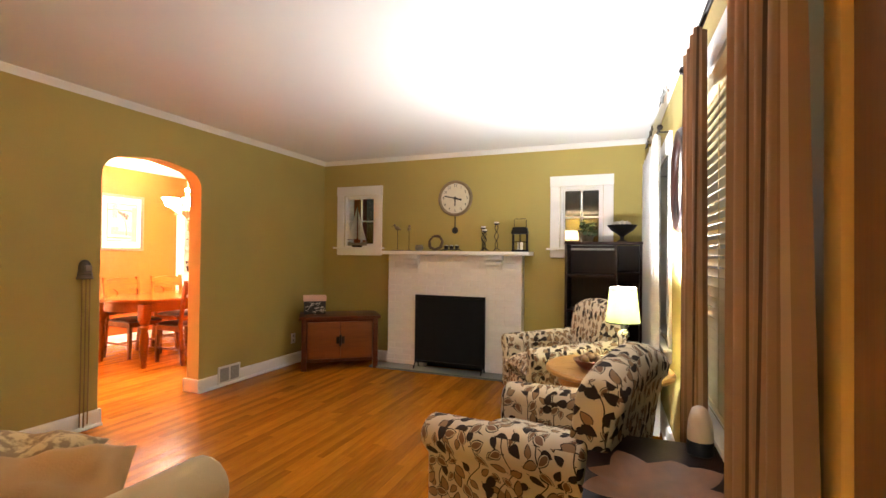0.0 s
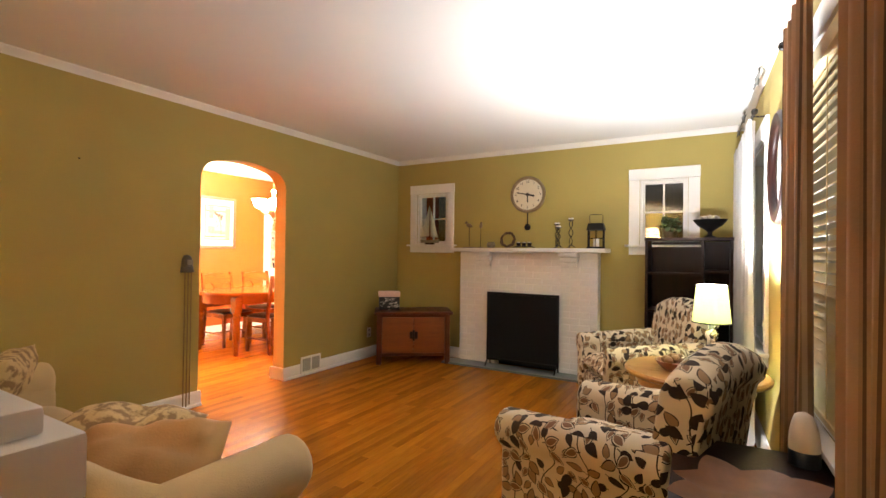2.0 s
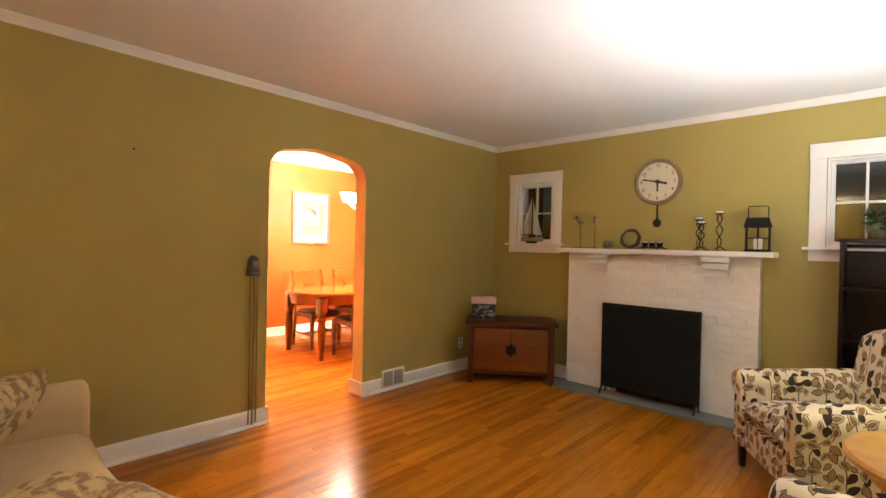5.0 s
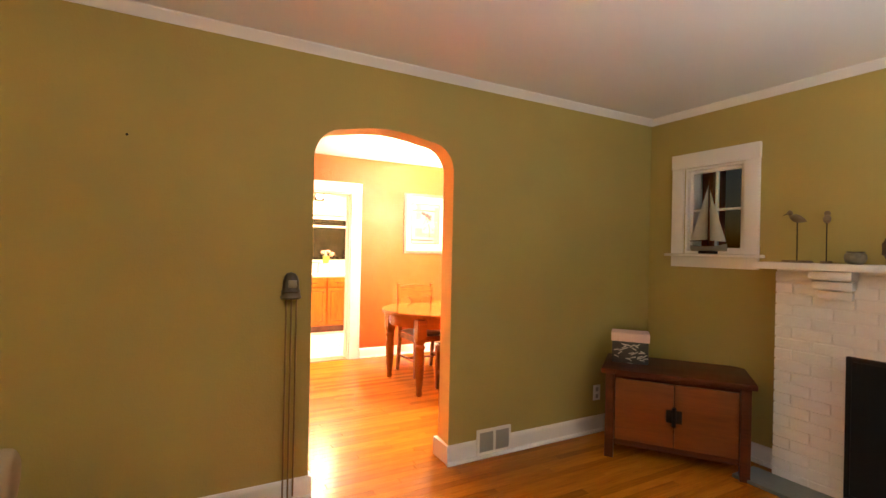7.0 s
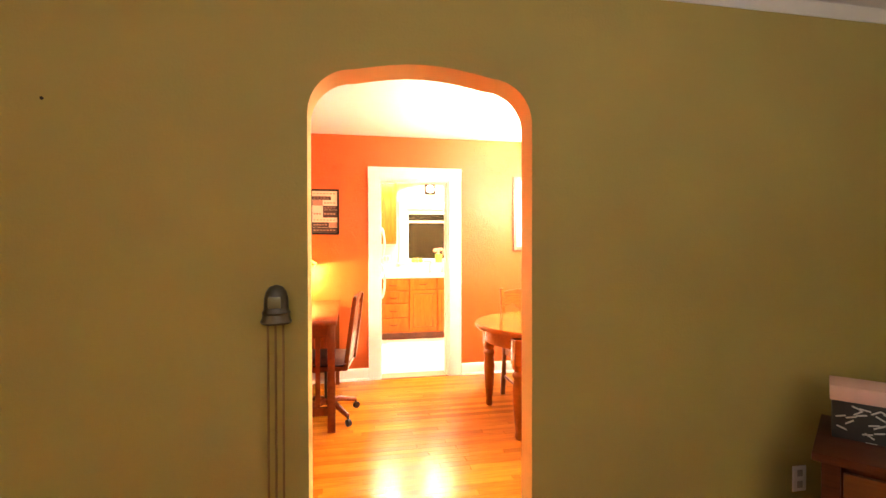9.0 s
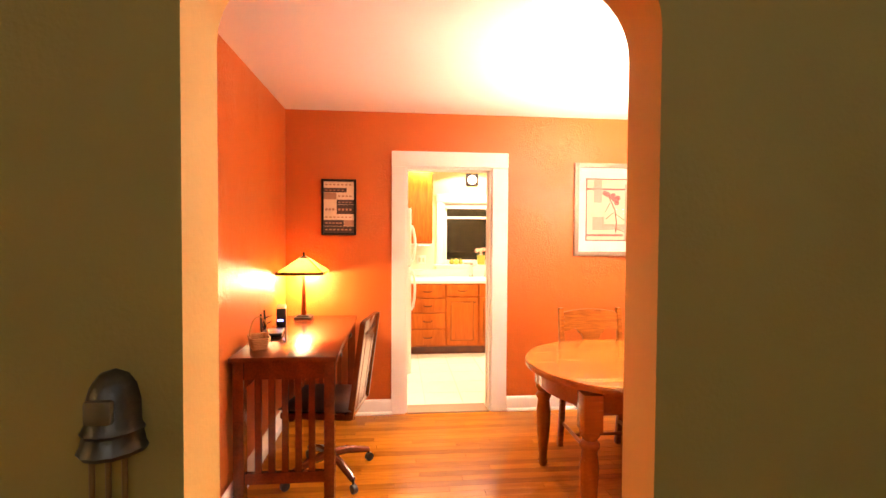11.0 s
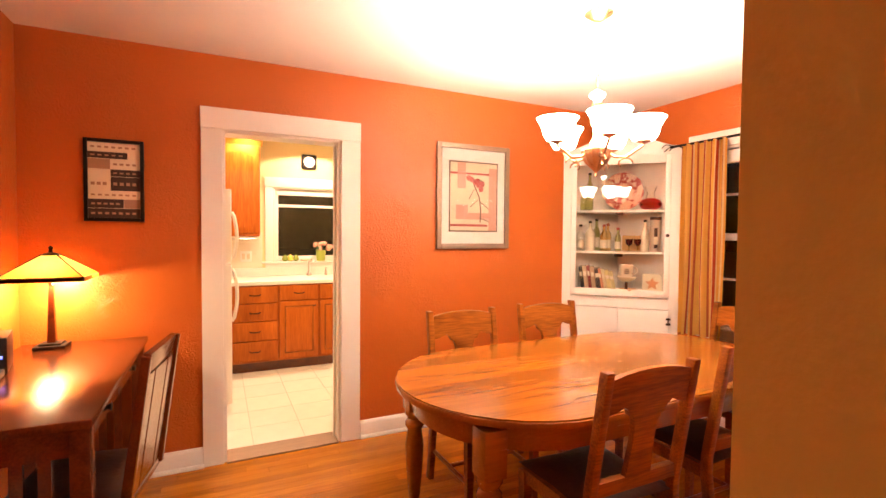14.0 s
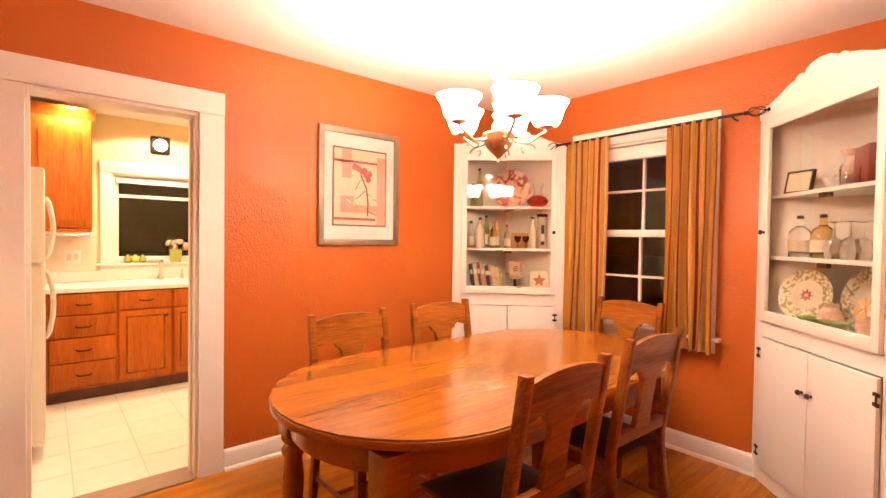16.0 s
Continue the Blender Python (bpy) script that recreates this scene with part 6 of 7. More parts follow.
part("cable", tube([(-0.03, -0.06, 0.015), (-0.07, -0.078, 0.03), (-0.12, -0.06, 0.05), (-0.16, -0.03, 0.06)], 0.003, 6), PLASTIC, modem)
basket = thing("wicker_basket", "low oblong woven basket with a tall hoop handle", "basket", pose(-5.14, 2.235, DT, 0, 0, 22))
WICK = wood("wicker", (0.55, 0.30, 0.12), (0.34, 0.17, 0.06), 0.7)
part("bottom", box(-0.07, 0.07, -0.04, 0.04, 0, 0.006), WICK, basket)
for i in range(6):
    z, w_, d_ = 0.008 + i * 0.0105, 0.072 + 0.003 * i, 0.042 + 0.002 * i
    loop = [(w_ * max(-1, min(1, 1.25 * math.cos(q))), d_ * max(-1, min(1, 1.25 * math.sin(q))), z + 0.0015 * math.sin(11 * q + 3 * i)) for q in [2 * math.pi * k / 32 for k in range(33)]]
    part("weave", tube(loop, 0.006, 6), WICK, basket)
part("handle", tube([(0, -0.05 * math.cos(q), 0.055 + 0.12 * math.sin(q)) for q in [math.pi * k / 14 for k in range(15)]], 0.004, 6), WICK, basket)

# swivel desk chair
desk_chair = thing("desk_chair", "dark wooden swivel desk chair on a caster base", "chair", pose(-5.27, 2.61, 0, 0, 0, -9))
part("seat", cushion(0.45, 0.42, 0.07, m=pose(0, -0.02, 0.47), n=10), SEATM, desk_chair, "dark padded seat", smooth=60)
part("seat_frame", box(-0.215, 0.215, -0.22, 0.19, 0.415, 0.45, 0.01), DESKWOOD, desk_chair)
for s in (-1, 1):
    part("back_post", extrude([(0.16, 0.42), (0.195, 0.42), (0.265, 0.96), (0.235, 0.965)], s * 0.195 - 0.016, s * 0.195 + 0.016, "x", 0.004, 2), DESKWOOD, desk_chair)
part("crest_rail", extrude([(0.216, 0.88), (0.24, 0.878), (0.26, 0.965), (0.236, 0.97)], -0.18, 0.18, "x", 0.005, 2), DESKWOOD, desk_chair)
for x, w_ in ((-0.125, 0.035), (0.0, 0.075), (0.125, 0.035)):
    part("back_slat", extrude([(0.175, 0.45), (0.187, 0.45), (0.247, 0.885), (0.235, 0.887)], x - w_, x + w_, "x"), DESKWOOD, desk_chair)
part("column", lathe([(0.022, 0.1), (0.022, 0.38), (0.06, 0.415)], 16), IRON, desk_chair)
for k in range(4):
    a = radians(45 + 90 * k)
    c, s = math.cos(a), math.sin(a)
    ft = part("base_arm", tube([(0, 0, 0.13), (0.12 * c, 0.12 * s, 0.12), (0.27 * c, 0.27 * s, 0.075)], 0.022, 8, taper=(1.2, 1.1, 0.8)), DESKWOOD, desk_chair)
    part("caster", lathe([(0.012, -0.014), (0.026, -0.012), (0.026, 0.012), (0.012, 0.014)], 16, m=pose(0.28 * c, 0.28 * s, 0.026, 90, 0, 45 + 90 * k)), PLASTIC, ft)
    part("caster_stem", tube([(0.275 * c, 0.275 * s, 0.03), (0.275 * c, 0.275 * s, 0.08)], 0.007), IRON, ft)

# ---- corner china cabinets ----
HINGE = mat("dark_hinge", (0.05, 0.03, 0.02), 0.4, 0.7)
CABIN = mat("cabinet_white_inside", (0.78, 0.72, 0.64), 0.5, var=0.03)


def scallop(half):
    """Top edge of the cornice board: rising curves with scrolled lobes."""
    left = [(0, 2.09), (0.07, 2.10), (0.15, 2.125), (0.22, 2.155), (0.262, 2.168), (0.272, 2.16), (0.284, 2.178), (0.308, 2.19), (0.33, 2.184), (0.34, 2.176), (0.352, 2.196), (0.385, 2.212), (0.44, 2.218)]
    left = [(-half + x * half / 0.44, z) for x, z in left]
    return left + [(-x, z) for x, z in reversed(left[:-1])]


def corner_cabinet(m, ret, hw=0.44):
    """Front along local x, facing -y, half width 0.44, back to the corner."""
    of = hw * 0.75
    ob = thing("china_cabinet", "white painted built-in corner china cabinet with glazed door", "cabinet", m, "corner china cabinets")
    fr = bmesh.new()
    boxbm(fr, -hw, -of - 0.042, 0, 0.022, 0.0, 2.10, 0.002)
    boxbm(fr, of + 0.042, hw, 0, 0.022, 0.0, 2.10, 0.002)
    boxbm(fr, -of - 0.0419, of + 0.0419, 0, 0.0218, 0.82, 0.905)
    boxbm(fr, -of - 0.0419, of + 0.0419, 0, 0.0218, 0.0, 0.09)
    part("face_frame", fr, WHITE, ob)
    top = [(-hw, 2.035), (hw, 2.035)] + list(reversed(scallop(hw)))
    bm_ = bmesh.new()
    a = [bm_.verts.new((x, -0.006, z)) for x, z in top]
    b = [bm_.verts.new((x, 0.016, z)) for x, z in top]
    f0, f1 = bm_.faces.new(a), bm_.faces.new(list(reversed(b)))
    for i in range(len(top)):
        j = (i + 1) % len(top)
        bm_.faces.new((a[i], b[i], b[j], a[j]))
    bmesh.ops.recalc_face_normals(bm_, faces=bm_.faces)
    bmesh.ops.triangulate(bm_, faces=[f0, f1])
    part("cornice", bm_, WHITE, ob, "scalloped cornice board")
    part("back_panel", prism([(-hw, 0.018), (-hw + 0.012, 0.018), (0.006, hw - 0.002), (0, hw)], 0.02, 2.09), CABIN, ob)
    part("back_panel", prism([(hw, 0.018), (0, hw), (-0.006, hw - 0.002), (hw - 0.012, 0.018)], 0.02, 2.09), CABIN, ob)
    part("cabinet_top", prism([(-hw + 0.01, 0.02), (hw - 0.01, 0.02), (0, hw - 0.012)], 2.06, 2.08), CABIN, ob)
    for z in (0.915, 1.250, 1.585):
        part("shelf", prism([(-hw + 0.03, 0.024), (hw - 0.03, 0.024), (0.02, hw - 0.03), (-0.02, hw - 0.03)], z, z + 0.019, bevel=0.003), WHITE, ob)
    for z in (1.250, 1.585):
        part("catch", box(-0.032, 0.032, 0.026, 0.05, z - 0.024, z - 0.0005, 0.002), HINGE, ob, "small dark door catch under the shelf")
    dx = of + 0.04
    for x0, x1 in ((-dx, -of), (of, dx)):
        part("door_stile", box(x0, x1, -0.021, -0.001, 0.91, 2.032, 0.003), WHITE, ob)
    for z0, z1 in ((0.91, 0.968), (1.965, 2.032)):
        part("door_rail", box(-of, of, -0.0208, -0.0012, z0, z1, 0.002), WHITE, ob)
    p = part("pane", box(-of - 0.005, of + 0.005, -0.013, -0.009, 0.96, 1.97), PANE, ob, "clear glass pane", smooth=None)
    p.visible_shadow = False
    part("knob", lathe([(0.008, 0), (0.006, 0.01), (0.014, 0.018), (0.012, 0.026), (0.001, 0.029)], 14, m=pose((of + 0.02) * (1 if not ret else -1), -0.021, 1.40, 90, 0, 0)), HINGE, ob)
    for s in (-1, 1):
        d = part("lower_door", box(min(s * 0.002, s * dx), max(s * 0.002, s * dx), -0.021, -0.001, 0.095, 0.815, 0.003), WHITE, ob)
        if ret:
            part("knob", lathe([(0.008, 0), (0.006, 0.01), (0.014, 0.018), (0.012, 0.026), (0.001, 0.029)], 14, m=pose(s * 0.032, -0.021, 0.62, 90, 0, 0)), HINGE, d)
        for z in (0.18, 0.73):
            hn = box(s * dx - 0.004, s * dx + 0.004, -0.0245, -0.0205, z - 0.03, z + 0.03, 0.001)
            for q in (-1, 1):
                boxbm(hn, s * dx - 0.017, s * dx + 0.017, -0.0235, -0.0207, z + q * 0.02 - 0.008, z + q * 0.02 + 0.008, 0.001)
            part("hinge", hn, HINGE, d)
    if ret:
        part("side_return", prism([(hw, 0), (hw + 0.02, 0.02), (hw + 0.185, 0.185), (hw + 0.17, 0.20)], 0, 2.10), WHITE, ob)
    return ob


CAB1 = pose(-5.915, 5.955, 0, 0, 0, 45)
CAB2 = pose(-3.958, 5.932, 0, 0, 0, -45)
corner_cabinet(CAB1, False)
corner_cabinet(CAB2, True, 0.472)
S1, S2, S3 = 0.934, 1.269, 1.604          # shelf tops

GREENG = glass("green_bottle_glass", (0.62, 0.66, 0.30), 0.05)
CLEARG = glass("clear_bottle_glass", (1, 1, 0.98), 0.02)
AMBERG = glass("amber_liquor_glass", (0.95, 0.62, 0.25), 0.05)
REDG = glass("red_vase_glass", (0.75, 0.03, 0.03), 0.05)
CERAM = mat("cream_ceramic", (0.72, 0.62, 0.46), 0.25, var=0.08, scale=15)
LABELM = mat("bottle_label", (0.72, 0.62, 0.45), 0.7)
PLATERIM = mat("painted_plate_rim", (0.72, 0.62, 0.44), 0.22, var=0.06, scale=60, colour2=(0.34, 0.30, 0.15), crisp=True)
SPOTTED = mat("spotted_red_plate", (0.62, 0.36, 0.24), 0.22, var=0.06, scale=24, colour2=(0.34, 0.05, 0.035), crisp=True)
PATT = mat("patterned_ceramic", (0.70, 0.56, 0.42), 0.25, var=0.3, scale=38, colour2=(0.38, 0.10, 0.06))


def bottle(name, label, m, prof, material, capm, band=None, group=""):
    ob = thing(name, label, "bottle", m, group)
    part("body", lathe(prof, 20), material, ob)
    r, z = prof[-1]
    part("cap", lathe([(r + 0.002, z), (r + 0.002, z + 0.018), (0.001, z + 0.02)], 14), capm, ob)
    if band:
        z0, z1, rr_ = band
        bm_ = lathe([(rr_ + 0.0008, z0), (rr_ + 0.0008, z1)], 20)
        part("label", bm_, LABELM, ob)
    return ob


def prof(h, r, neck=0.011, sh=0.62):
    return [(r * 0.9, 0), (r, 0.006), (r, h * sh), (r * 0.8, h * (sh + 0.08)), (neck * 1.1, h * (sh + 0.2)), (neck, h)]


def plate_at(name, label, m, r, rimm, centre, flowers=None):
    ob = thing(name, label, "plate", m)
    part("dish", lathe([(r * 0.55, 0), (r * 0.6, 0.004), (r, 0.022), (r, 0.026), (r * 0.58, 0.010), (0.001, 0.008)], 44), rimm, ob)
    part("centre", lathe([(r * 0.60, 0.0102), (r * 0.58, 0.0112), (0.001, 0.0112)], 36), centre, ob)
    if flowers:
        for k in range(8):
            a = 2 * math.pi * k / 8
            part("petal", prism([(0.006, 0), (0.018, -0.008), (0.036, 0), (0.018, 0.008)], 0.0112, 0.0122, m=pose(0, 0, 0, 0, 0, math.degrees(a))), flowers, ob)
    return ob


# shelves of the first cabinet
plate_at("serving_plate", "large red spotted plate standing on the shelf", CAB1 @ pose(0.03, 0.27, S3 + 0.165, 78, 0, 0), 0.165, SPOTTED, SPOTTED, RED)
vase = thing("vase", "red blown glass vase with clear neck", "vase", CAB1 @ pose(0.235, 0.10, S3))
part("body", lathe([(0.04, 0), (0.075, 0.02), (0.088, 0.05), (0.07, 0.08), (0.035, 0.095)], 28), REDG, vase)
part("neck", lathe([(0.034, 0.095), (0.028, 0.14), (0.048, 0.19), (0.045, 0.19), (0.025, 0.14), (0.03, 0.097)], 24), CLEARG, vase)
bottle("bottle", "tall dark green glass bottle", CAB1 @ pose(-0.235, 0.13, S3), prof(0.30, 0.03), GREENG, BLACK)
bottle("bottle", "short dark green glass bottle", CAB1 @ pose(-0.285, 0.10, S3), prof(0.17, 0.022), GREENG, BLACK)
for x, y, h_, r_, mt, cp, lab in ((-0.30, 0.07, 0.20, 0.03, CLEARG, BLACK, "clear bottle with paper label"), (-0.225, 0.10, 0.23, 0.042, CERAM, BLACK, "round cream stoneware bottle"), (-0.175, 0.18, 0.25, 0.028, GREENG, BLACK, "slim green glass bottle"), (-0.115, 0.09, 0.20, 0.03, AMBERG, RED, "amber sauce bottle with red cap"), (-0.085, 0.15, 0.21, 0.028, AMBERG, RED, "amber sauce bottle with red cap"), (-0.005, 0.10, 0.175, 0.024, GREENG, RED, "small green bottle with red cap"), (0.20, 0.13, 0.24, 0.032, CERAM, BLACK, "cream bottle with dark stopper")):
    bottle("bottle", lab, CAB1 @ pose(x, y, S2), prof(h_, r_), mt, cp, (h_ * 0.12, h_ * 0.45, r_), "bottles on the cabinet shelf")
tub = thing("gift_tin", "tall round whisky tin with printed bottle", "tin", CAB1 @ pose(0.275, 0.09, S2))
part("tin", lathe([(0.042, 0), (0.042, 0.255)], 24), mat("tin_pale", (0.5, 0.42, 0.34), 0.4, 0.3), tub)
part("lid", lathe([(0.043, 0.255), (0.043, 0.28), (0.001, 0.281)], 24), DARKWOOD, tub)
part("print_bottle", box(-0.013, 0.013, -0.0435, -0.041, 0.03, 0.19), DARKP, tub)
part("print_label", box(-0.013, 0.013, -0.0442, -0.0433, 0.06, 0.12), LABELM, tub)
for x in (0.09, 0.155):
    gob = thing("goblet", "dark ruby stemmed goblet", "goblet", CAB1 @ pose(x - 0.01, 0.09, S2), "ruby goblets")
    part("foot", lathe([(0.022, 0), (0.02, 0.004), (0.005, 0.008), (0.005, 0.045)], 18), GREENG, gob)
    part("cup", lathe([(0.006, 0.045), (0.024, 0.06), (0.029, 0.10), (0.026, 0.10), (0.02, 0.064), (0.001, 0.055)], 20), mat("ruby_dark", (0.06, 0.008, 0.008), 0.15), gob)
tray = thing("small_tray", "small tan leather tray standing behind the goblets", "tray", CAB1 @ pose(0.12, 0.19, S2))
part("board", box(-0.09, 0.09, -0.005, 0.005, 0, 0.13, 0.003), TAN, tray)
x = -0.285
for k, (w_, h_, c) in enumerate(((0.026, 0.20, (0.02, 0.015, 0.015)), (0.03, 0.205, (0.52, 0.36, 0.22)), (0.022, 0.21, (0.25, 0.03, 0.03)), (0.03, 0.20, (0.50, 0.31, 0.19)), (0.035, 0.19, (0.05, 0.03, 0.03)), (0.02, 0.19, (0.55, 0.22, 0.12)), (0.022, 0.185, (0.6, 0.5, 0.3)), (0.03, 0.175, (0.62, 0.50, 0.22)), (0.028, 0.165, (0.5, 0.42, 0.2)))):
    bk = thing("book", "worn hardback book leaning in the row", "book", CAB1 @ pose(x, 0.075, S1 + 0.004, 0, -8 if k < 5 else -12, 0), "row of books")
    part("cover", box(0, w_, -0.05, 0.10, 0, h_, 0.002), mat("book_cloth", c, 0.7, var=0.15, scale=20), bk)
    part("pages", box(0.003, w_ - 0.003, -0.045, 0.098, h_ - 0.0015, h_ + 0.0012), CERAM, bk)
    part("spine_label", box(0.003, w_ - 0.003, -0.0512, -0.0495, h_ * 0.6, h_ * 0.78), PALE, bk)
    x += w_ + 0.004
mug = thing("mug_ornament", "cream cup-shaped ornament on a small stand", "ornament", CAB1 @ pose(0.065, 0.10, S1))
part("stand", lathe([(0.035, 0), (0.03, 0.012), (0.012, 0.02), (0.012, 0.085)], 20), DARKWOOD, mug)
part("saucer", lathe([(0.03, 0.085), (0.072, 0.115), (0.078, 0.13), (0.03, 0.12)], 28), CERAM, mug)
part("cup", lathe([(0.045, 0.12), (0.05, 0.19), (0.052, 0.225), (0.048, 0.225), (0.042, 0.14), (0.001, 0.135)], 28), CERAM, mug)
part("coffee", lathe([(0.047, 0.212), (0.001, 0.2125)], 24), DARKWOOD, mug)
part("ear", tube([(0.05, 0, 0.205), (0.075, 0, 0.20), (0.078, 0, 0.165), (0.05, 0, 0.15)], 0.006), CERAM, mug)
for z, w_ in ((0.185, 0.03), (0.17, 0.04), (0.155, 0.035)):
    part("lettering", box(-w_ / 2, w_ / 2, -0.0535, -0.046, z, z + 0.007), DARKP, mug)
bask = thing("woven_bowl", "small orange woven bowl", "bowl", CAB1 @ pose(0.085, 0.05, S1))
part("bowl", lathe([(0.05, 0), (0.07, 0.02), (0.075, 0.034), (0.068, 0.034), (0.045, 0.01), (0.001, 0.008)], 24), WICK, bask)
lp = thing("leaf_picture", "small cream picture of an orange maple leaf", "picture", CAB1 @ pose(0.26, 0.105, S1, -12, 0, -10))
part("panel", box(-0.075, 0.075, -0.005, 0.005, 0, 0.155, 0.002), PALE, lp)
star = [((0.055 if i % 2 == 0 else 0.026) * math.sin(math.pi * i / 5), 0.075 + (0.055 if i % 2 == 0 else 0.026) * math.cos(math.pi * i / 5)) for i in range(10)]
part("maple_leaf", prism(star, 0.005, 0.0065, m=pose(0, 0, 0, 90, 0, 0)), mat("leaf_print_orange", (0.45, 0.16, 0.05), 0.7), lp)

# shelves of the second cabinet
pf = thing("photo_frame", "dark photo frame with pale picture", "picture frame", CAB2 @ pose(-0.275, 0.085, S3, -12, 0, 18))
part("frame", box(-0.075, 0.075, -0.008, 0.008, 0, 0.125, 0.003), DARKWOOD, pf)
part("photo", box(-0.062, 0.062, -0.0095, -0.0075, 0.013, 0.112), PALE, pf)
vs = thing("vase", "cream vase with brown painted bands and flared lip", "vase", CAB2 @ pose(-0.06, 0.20, S3))
part("body", lathe([(0.04, 0), (0.07, 0.03), (0.078, 0.06), (0.05, 0.10), (0.026, 0.13), (0.026, 0.16), (0.055, 0.19), (0.05, 0.19), (0.02, 0.155), (0.001, 0.15)], 28), PATT, vs)
tc2 = thing("tea_cup", "small blue and white painted cup", "cup", CAB2 @ pose(-0.01, 0.08, S3))
part("cup", lathe([(0.02, 0), (0.035, 0.02), (0.045, 0.05), (0.042, 0.05), (0.03, 0.02), (0.001, 0.012)], 24), mat("blue_painted_china", (0.7, 0.66, 0.6), 0.2, var=0.3, scale=40, colour2=(0.25, 0.27, 0.4)), tc2)
rb = thing("gift_box", "dark red presentation box", "box", CAB2 @ pose(0.16, 0.14, S3, 0, 0, -20))
part("box_body", box(-0.08, 0.08, -0.06, 0.06, 0, 0.17, 0.003), mat("dark_red_board", (0.22, 0.03, 0.02), 0.5), rb)
jar = thing("glass_jar", "clear squat glass jar", "jar", CAB2 @ pose(0.14, 0.04, S3))
part("jar_body", lathe([(0.035, 0), (0.038, 0.07), (0.03, 0.09), (0.028, 0.09), (0.034, 0.07), (0.031, 0.006), (0.001, 0.005)], 20), CLEARG, jar)
for x, y, mt in ((-0.255, 0.09, CLEARG), (-0.115, 0.11, AMBERG)):
    bt = bottle("bottle", "square-shouldered liquor bottle with round stopper", CAB2 @ pose(x, y, S2), [(0.045, 0), (0.05, 0.006), (0.052, 0.10), (0.045, 0.14), (0.016, 0.165), (0.014, 0.20)], mt, HINGE, (0.03, 0.09, 0.052), "liquor bottles")
for x, y in ((0.0, 0.08), (0.085, 0.09), (0.05, 0.17)):
    wg = thing("wine_glass", "clear wine glass standing upside down", "wine glass", CAB2 @ pose(x, y, S2), "upturned wine glasses")
    part("glass", lathe([(0.034, 0), (0.04, 0.05), (0.03, 0.09), (0.006, 0.105), (0.004, 0.17), (0.034, 0.176), (0.034, 0.179), (0.001, 0.18)], 20), CLEARG, wg)
plate_at("decorated_plate", "cream plate with a red flower in the middle", CAB2 @ pose(-0.235, 0.125, S1 + 0.135, 75, 0, 22), 0.135, PLATERIM, CERAM, RED)
plate_at("decorated_plate", "cream plate with green leaf border", CAB2 @ pose(0.02, 0.24, S1 + 0.15, 76, 0, 0), 0.15, PLATERIM, CERAM)
jug = thing("jug", "small white jug with red flowers", "jug", CAB2 @ pose(-0.05, 0.11, S1))
part("body", lathe([(0.035, 0), (0.055, 0.03), (0.05, 0.07), (0.03, 0.10), (0.033, 0.12), (0.03, 0.12), (0.025, 0.10), (0.001, 0.09)], 24), PATT, jug)
part("ear", tube([(-0.03, 0, 0.11), (-0.07, 0, 0.10), (-0.07, 0, 0.06), (-0.05, 0, 0.04)], 0.006), PATT, jug)
for x, y in ((-0.075, 0.045), (0.05, 0.06)):
    gb = thing("small_bowl", "green glazed small bowl", "bowl", CAB2 @ pose(x, y, S1), "green bowls")
    part("bowl", lathe([(0.03, 0), (0.055, 0.03), (0.062, 0.045), (0.057, 0.045), (0.03, 0.012), (0.001, 0.01)], 24), mat("green_glaze", (0.25, 0.36, 0.12), 0.2, var=0.1), gb)
og = thing("pinwheel_flower", "orange paper flower in a striped cup", "ornament", CAB2 @ pose(0.17, 0.10, S1))
part("cup", lathe([(0.03, 0), (0.036, 0.09), (0.032, 0.09), (0.001, 0.085)], 20), PATT, og)
for k in range(5):
    part("paper_petal", prism([(0, 0), (0.05, -0.02), (0.06, 0.015)], 0, 0.002, m=pose(0, 0, 0.13, 65, 0, 0) @ pose(0, 0, 0, 0, 0, 72 * k)), mat("orange_paper", (0.75, 0.28, 0.03), 0.7) if k == 0 else bpy.data.materials["orange_paper"], og)
part("stick", tube([(0, 0, 0.08), (0, 0, 0.13)], 0.003), WICK, og)

# ---- kitchen ----
KF = -8.10
STEEL = mat("brushed_steel", (0.55, 0.53, 0.5), 0.3, 0.95, var=0.1, scale=30)
FRIDGEM = mat("fridge_white", (0.78, 0.76, 0.70), 0.3, var=0.02, scale=8, bump=0.06, bscale=150)
COUNTER = mat("white_laminate", (0.80, 0.77, 0.70), 0.3, var=0.03, scale=20)
SPLASH = mat("cream_backsplash", (0.74, 0.68, 0.54), 0.3, var=0.03, scale=10)


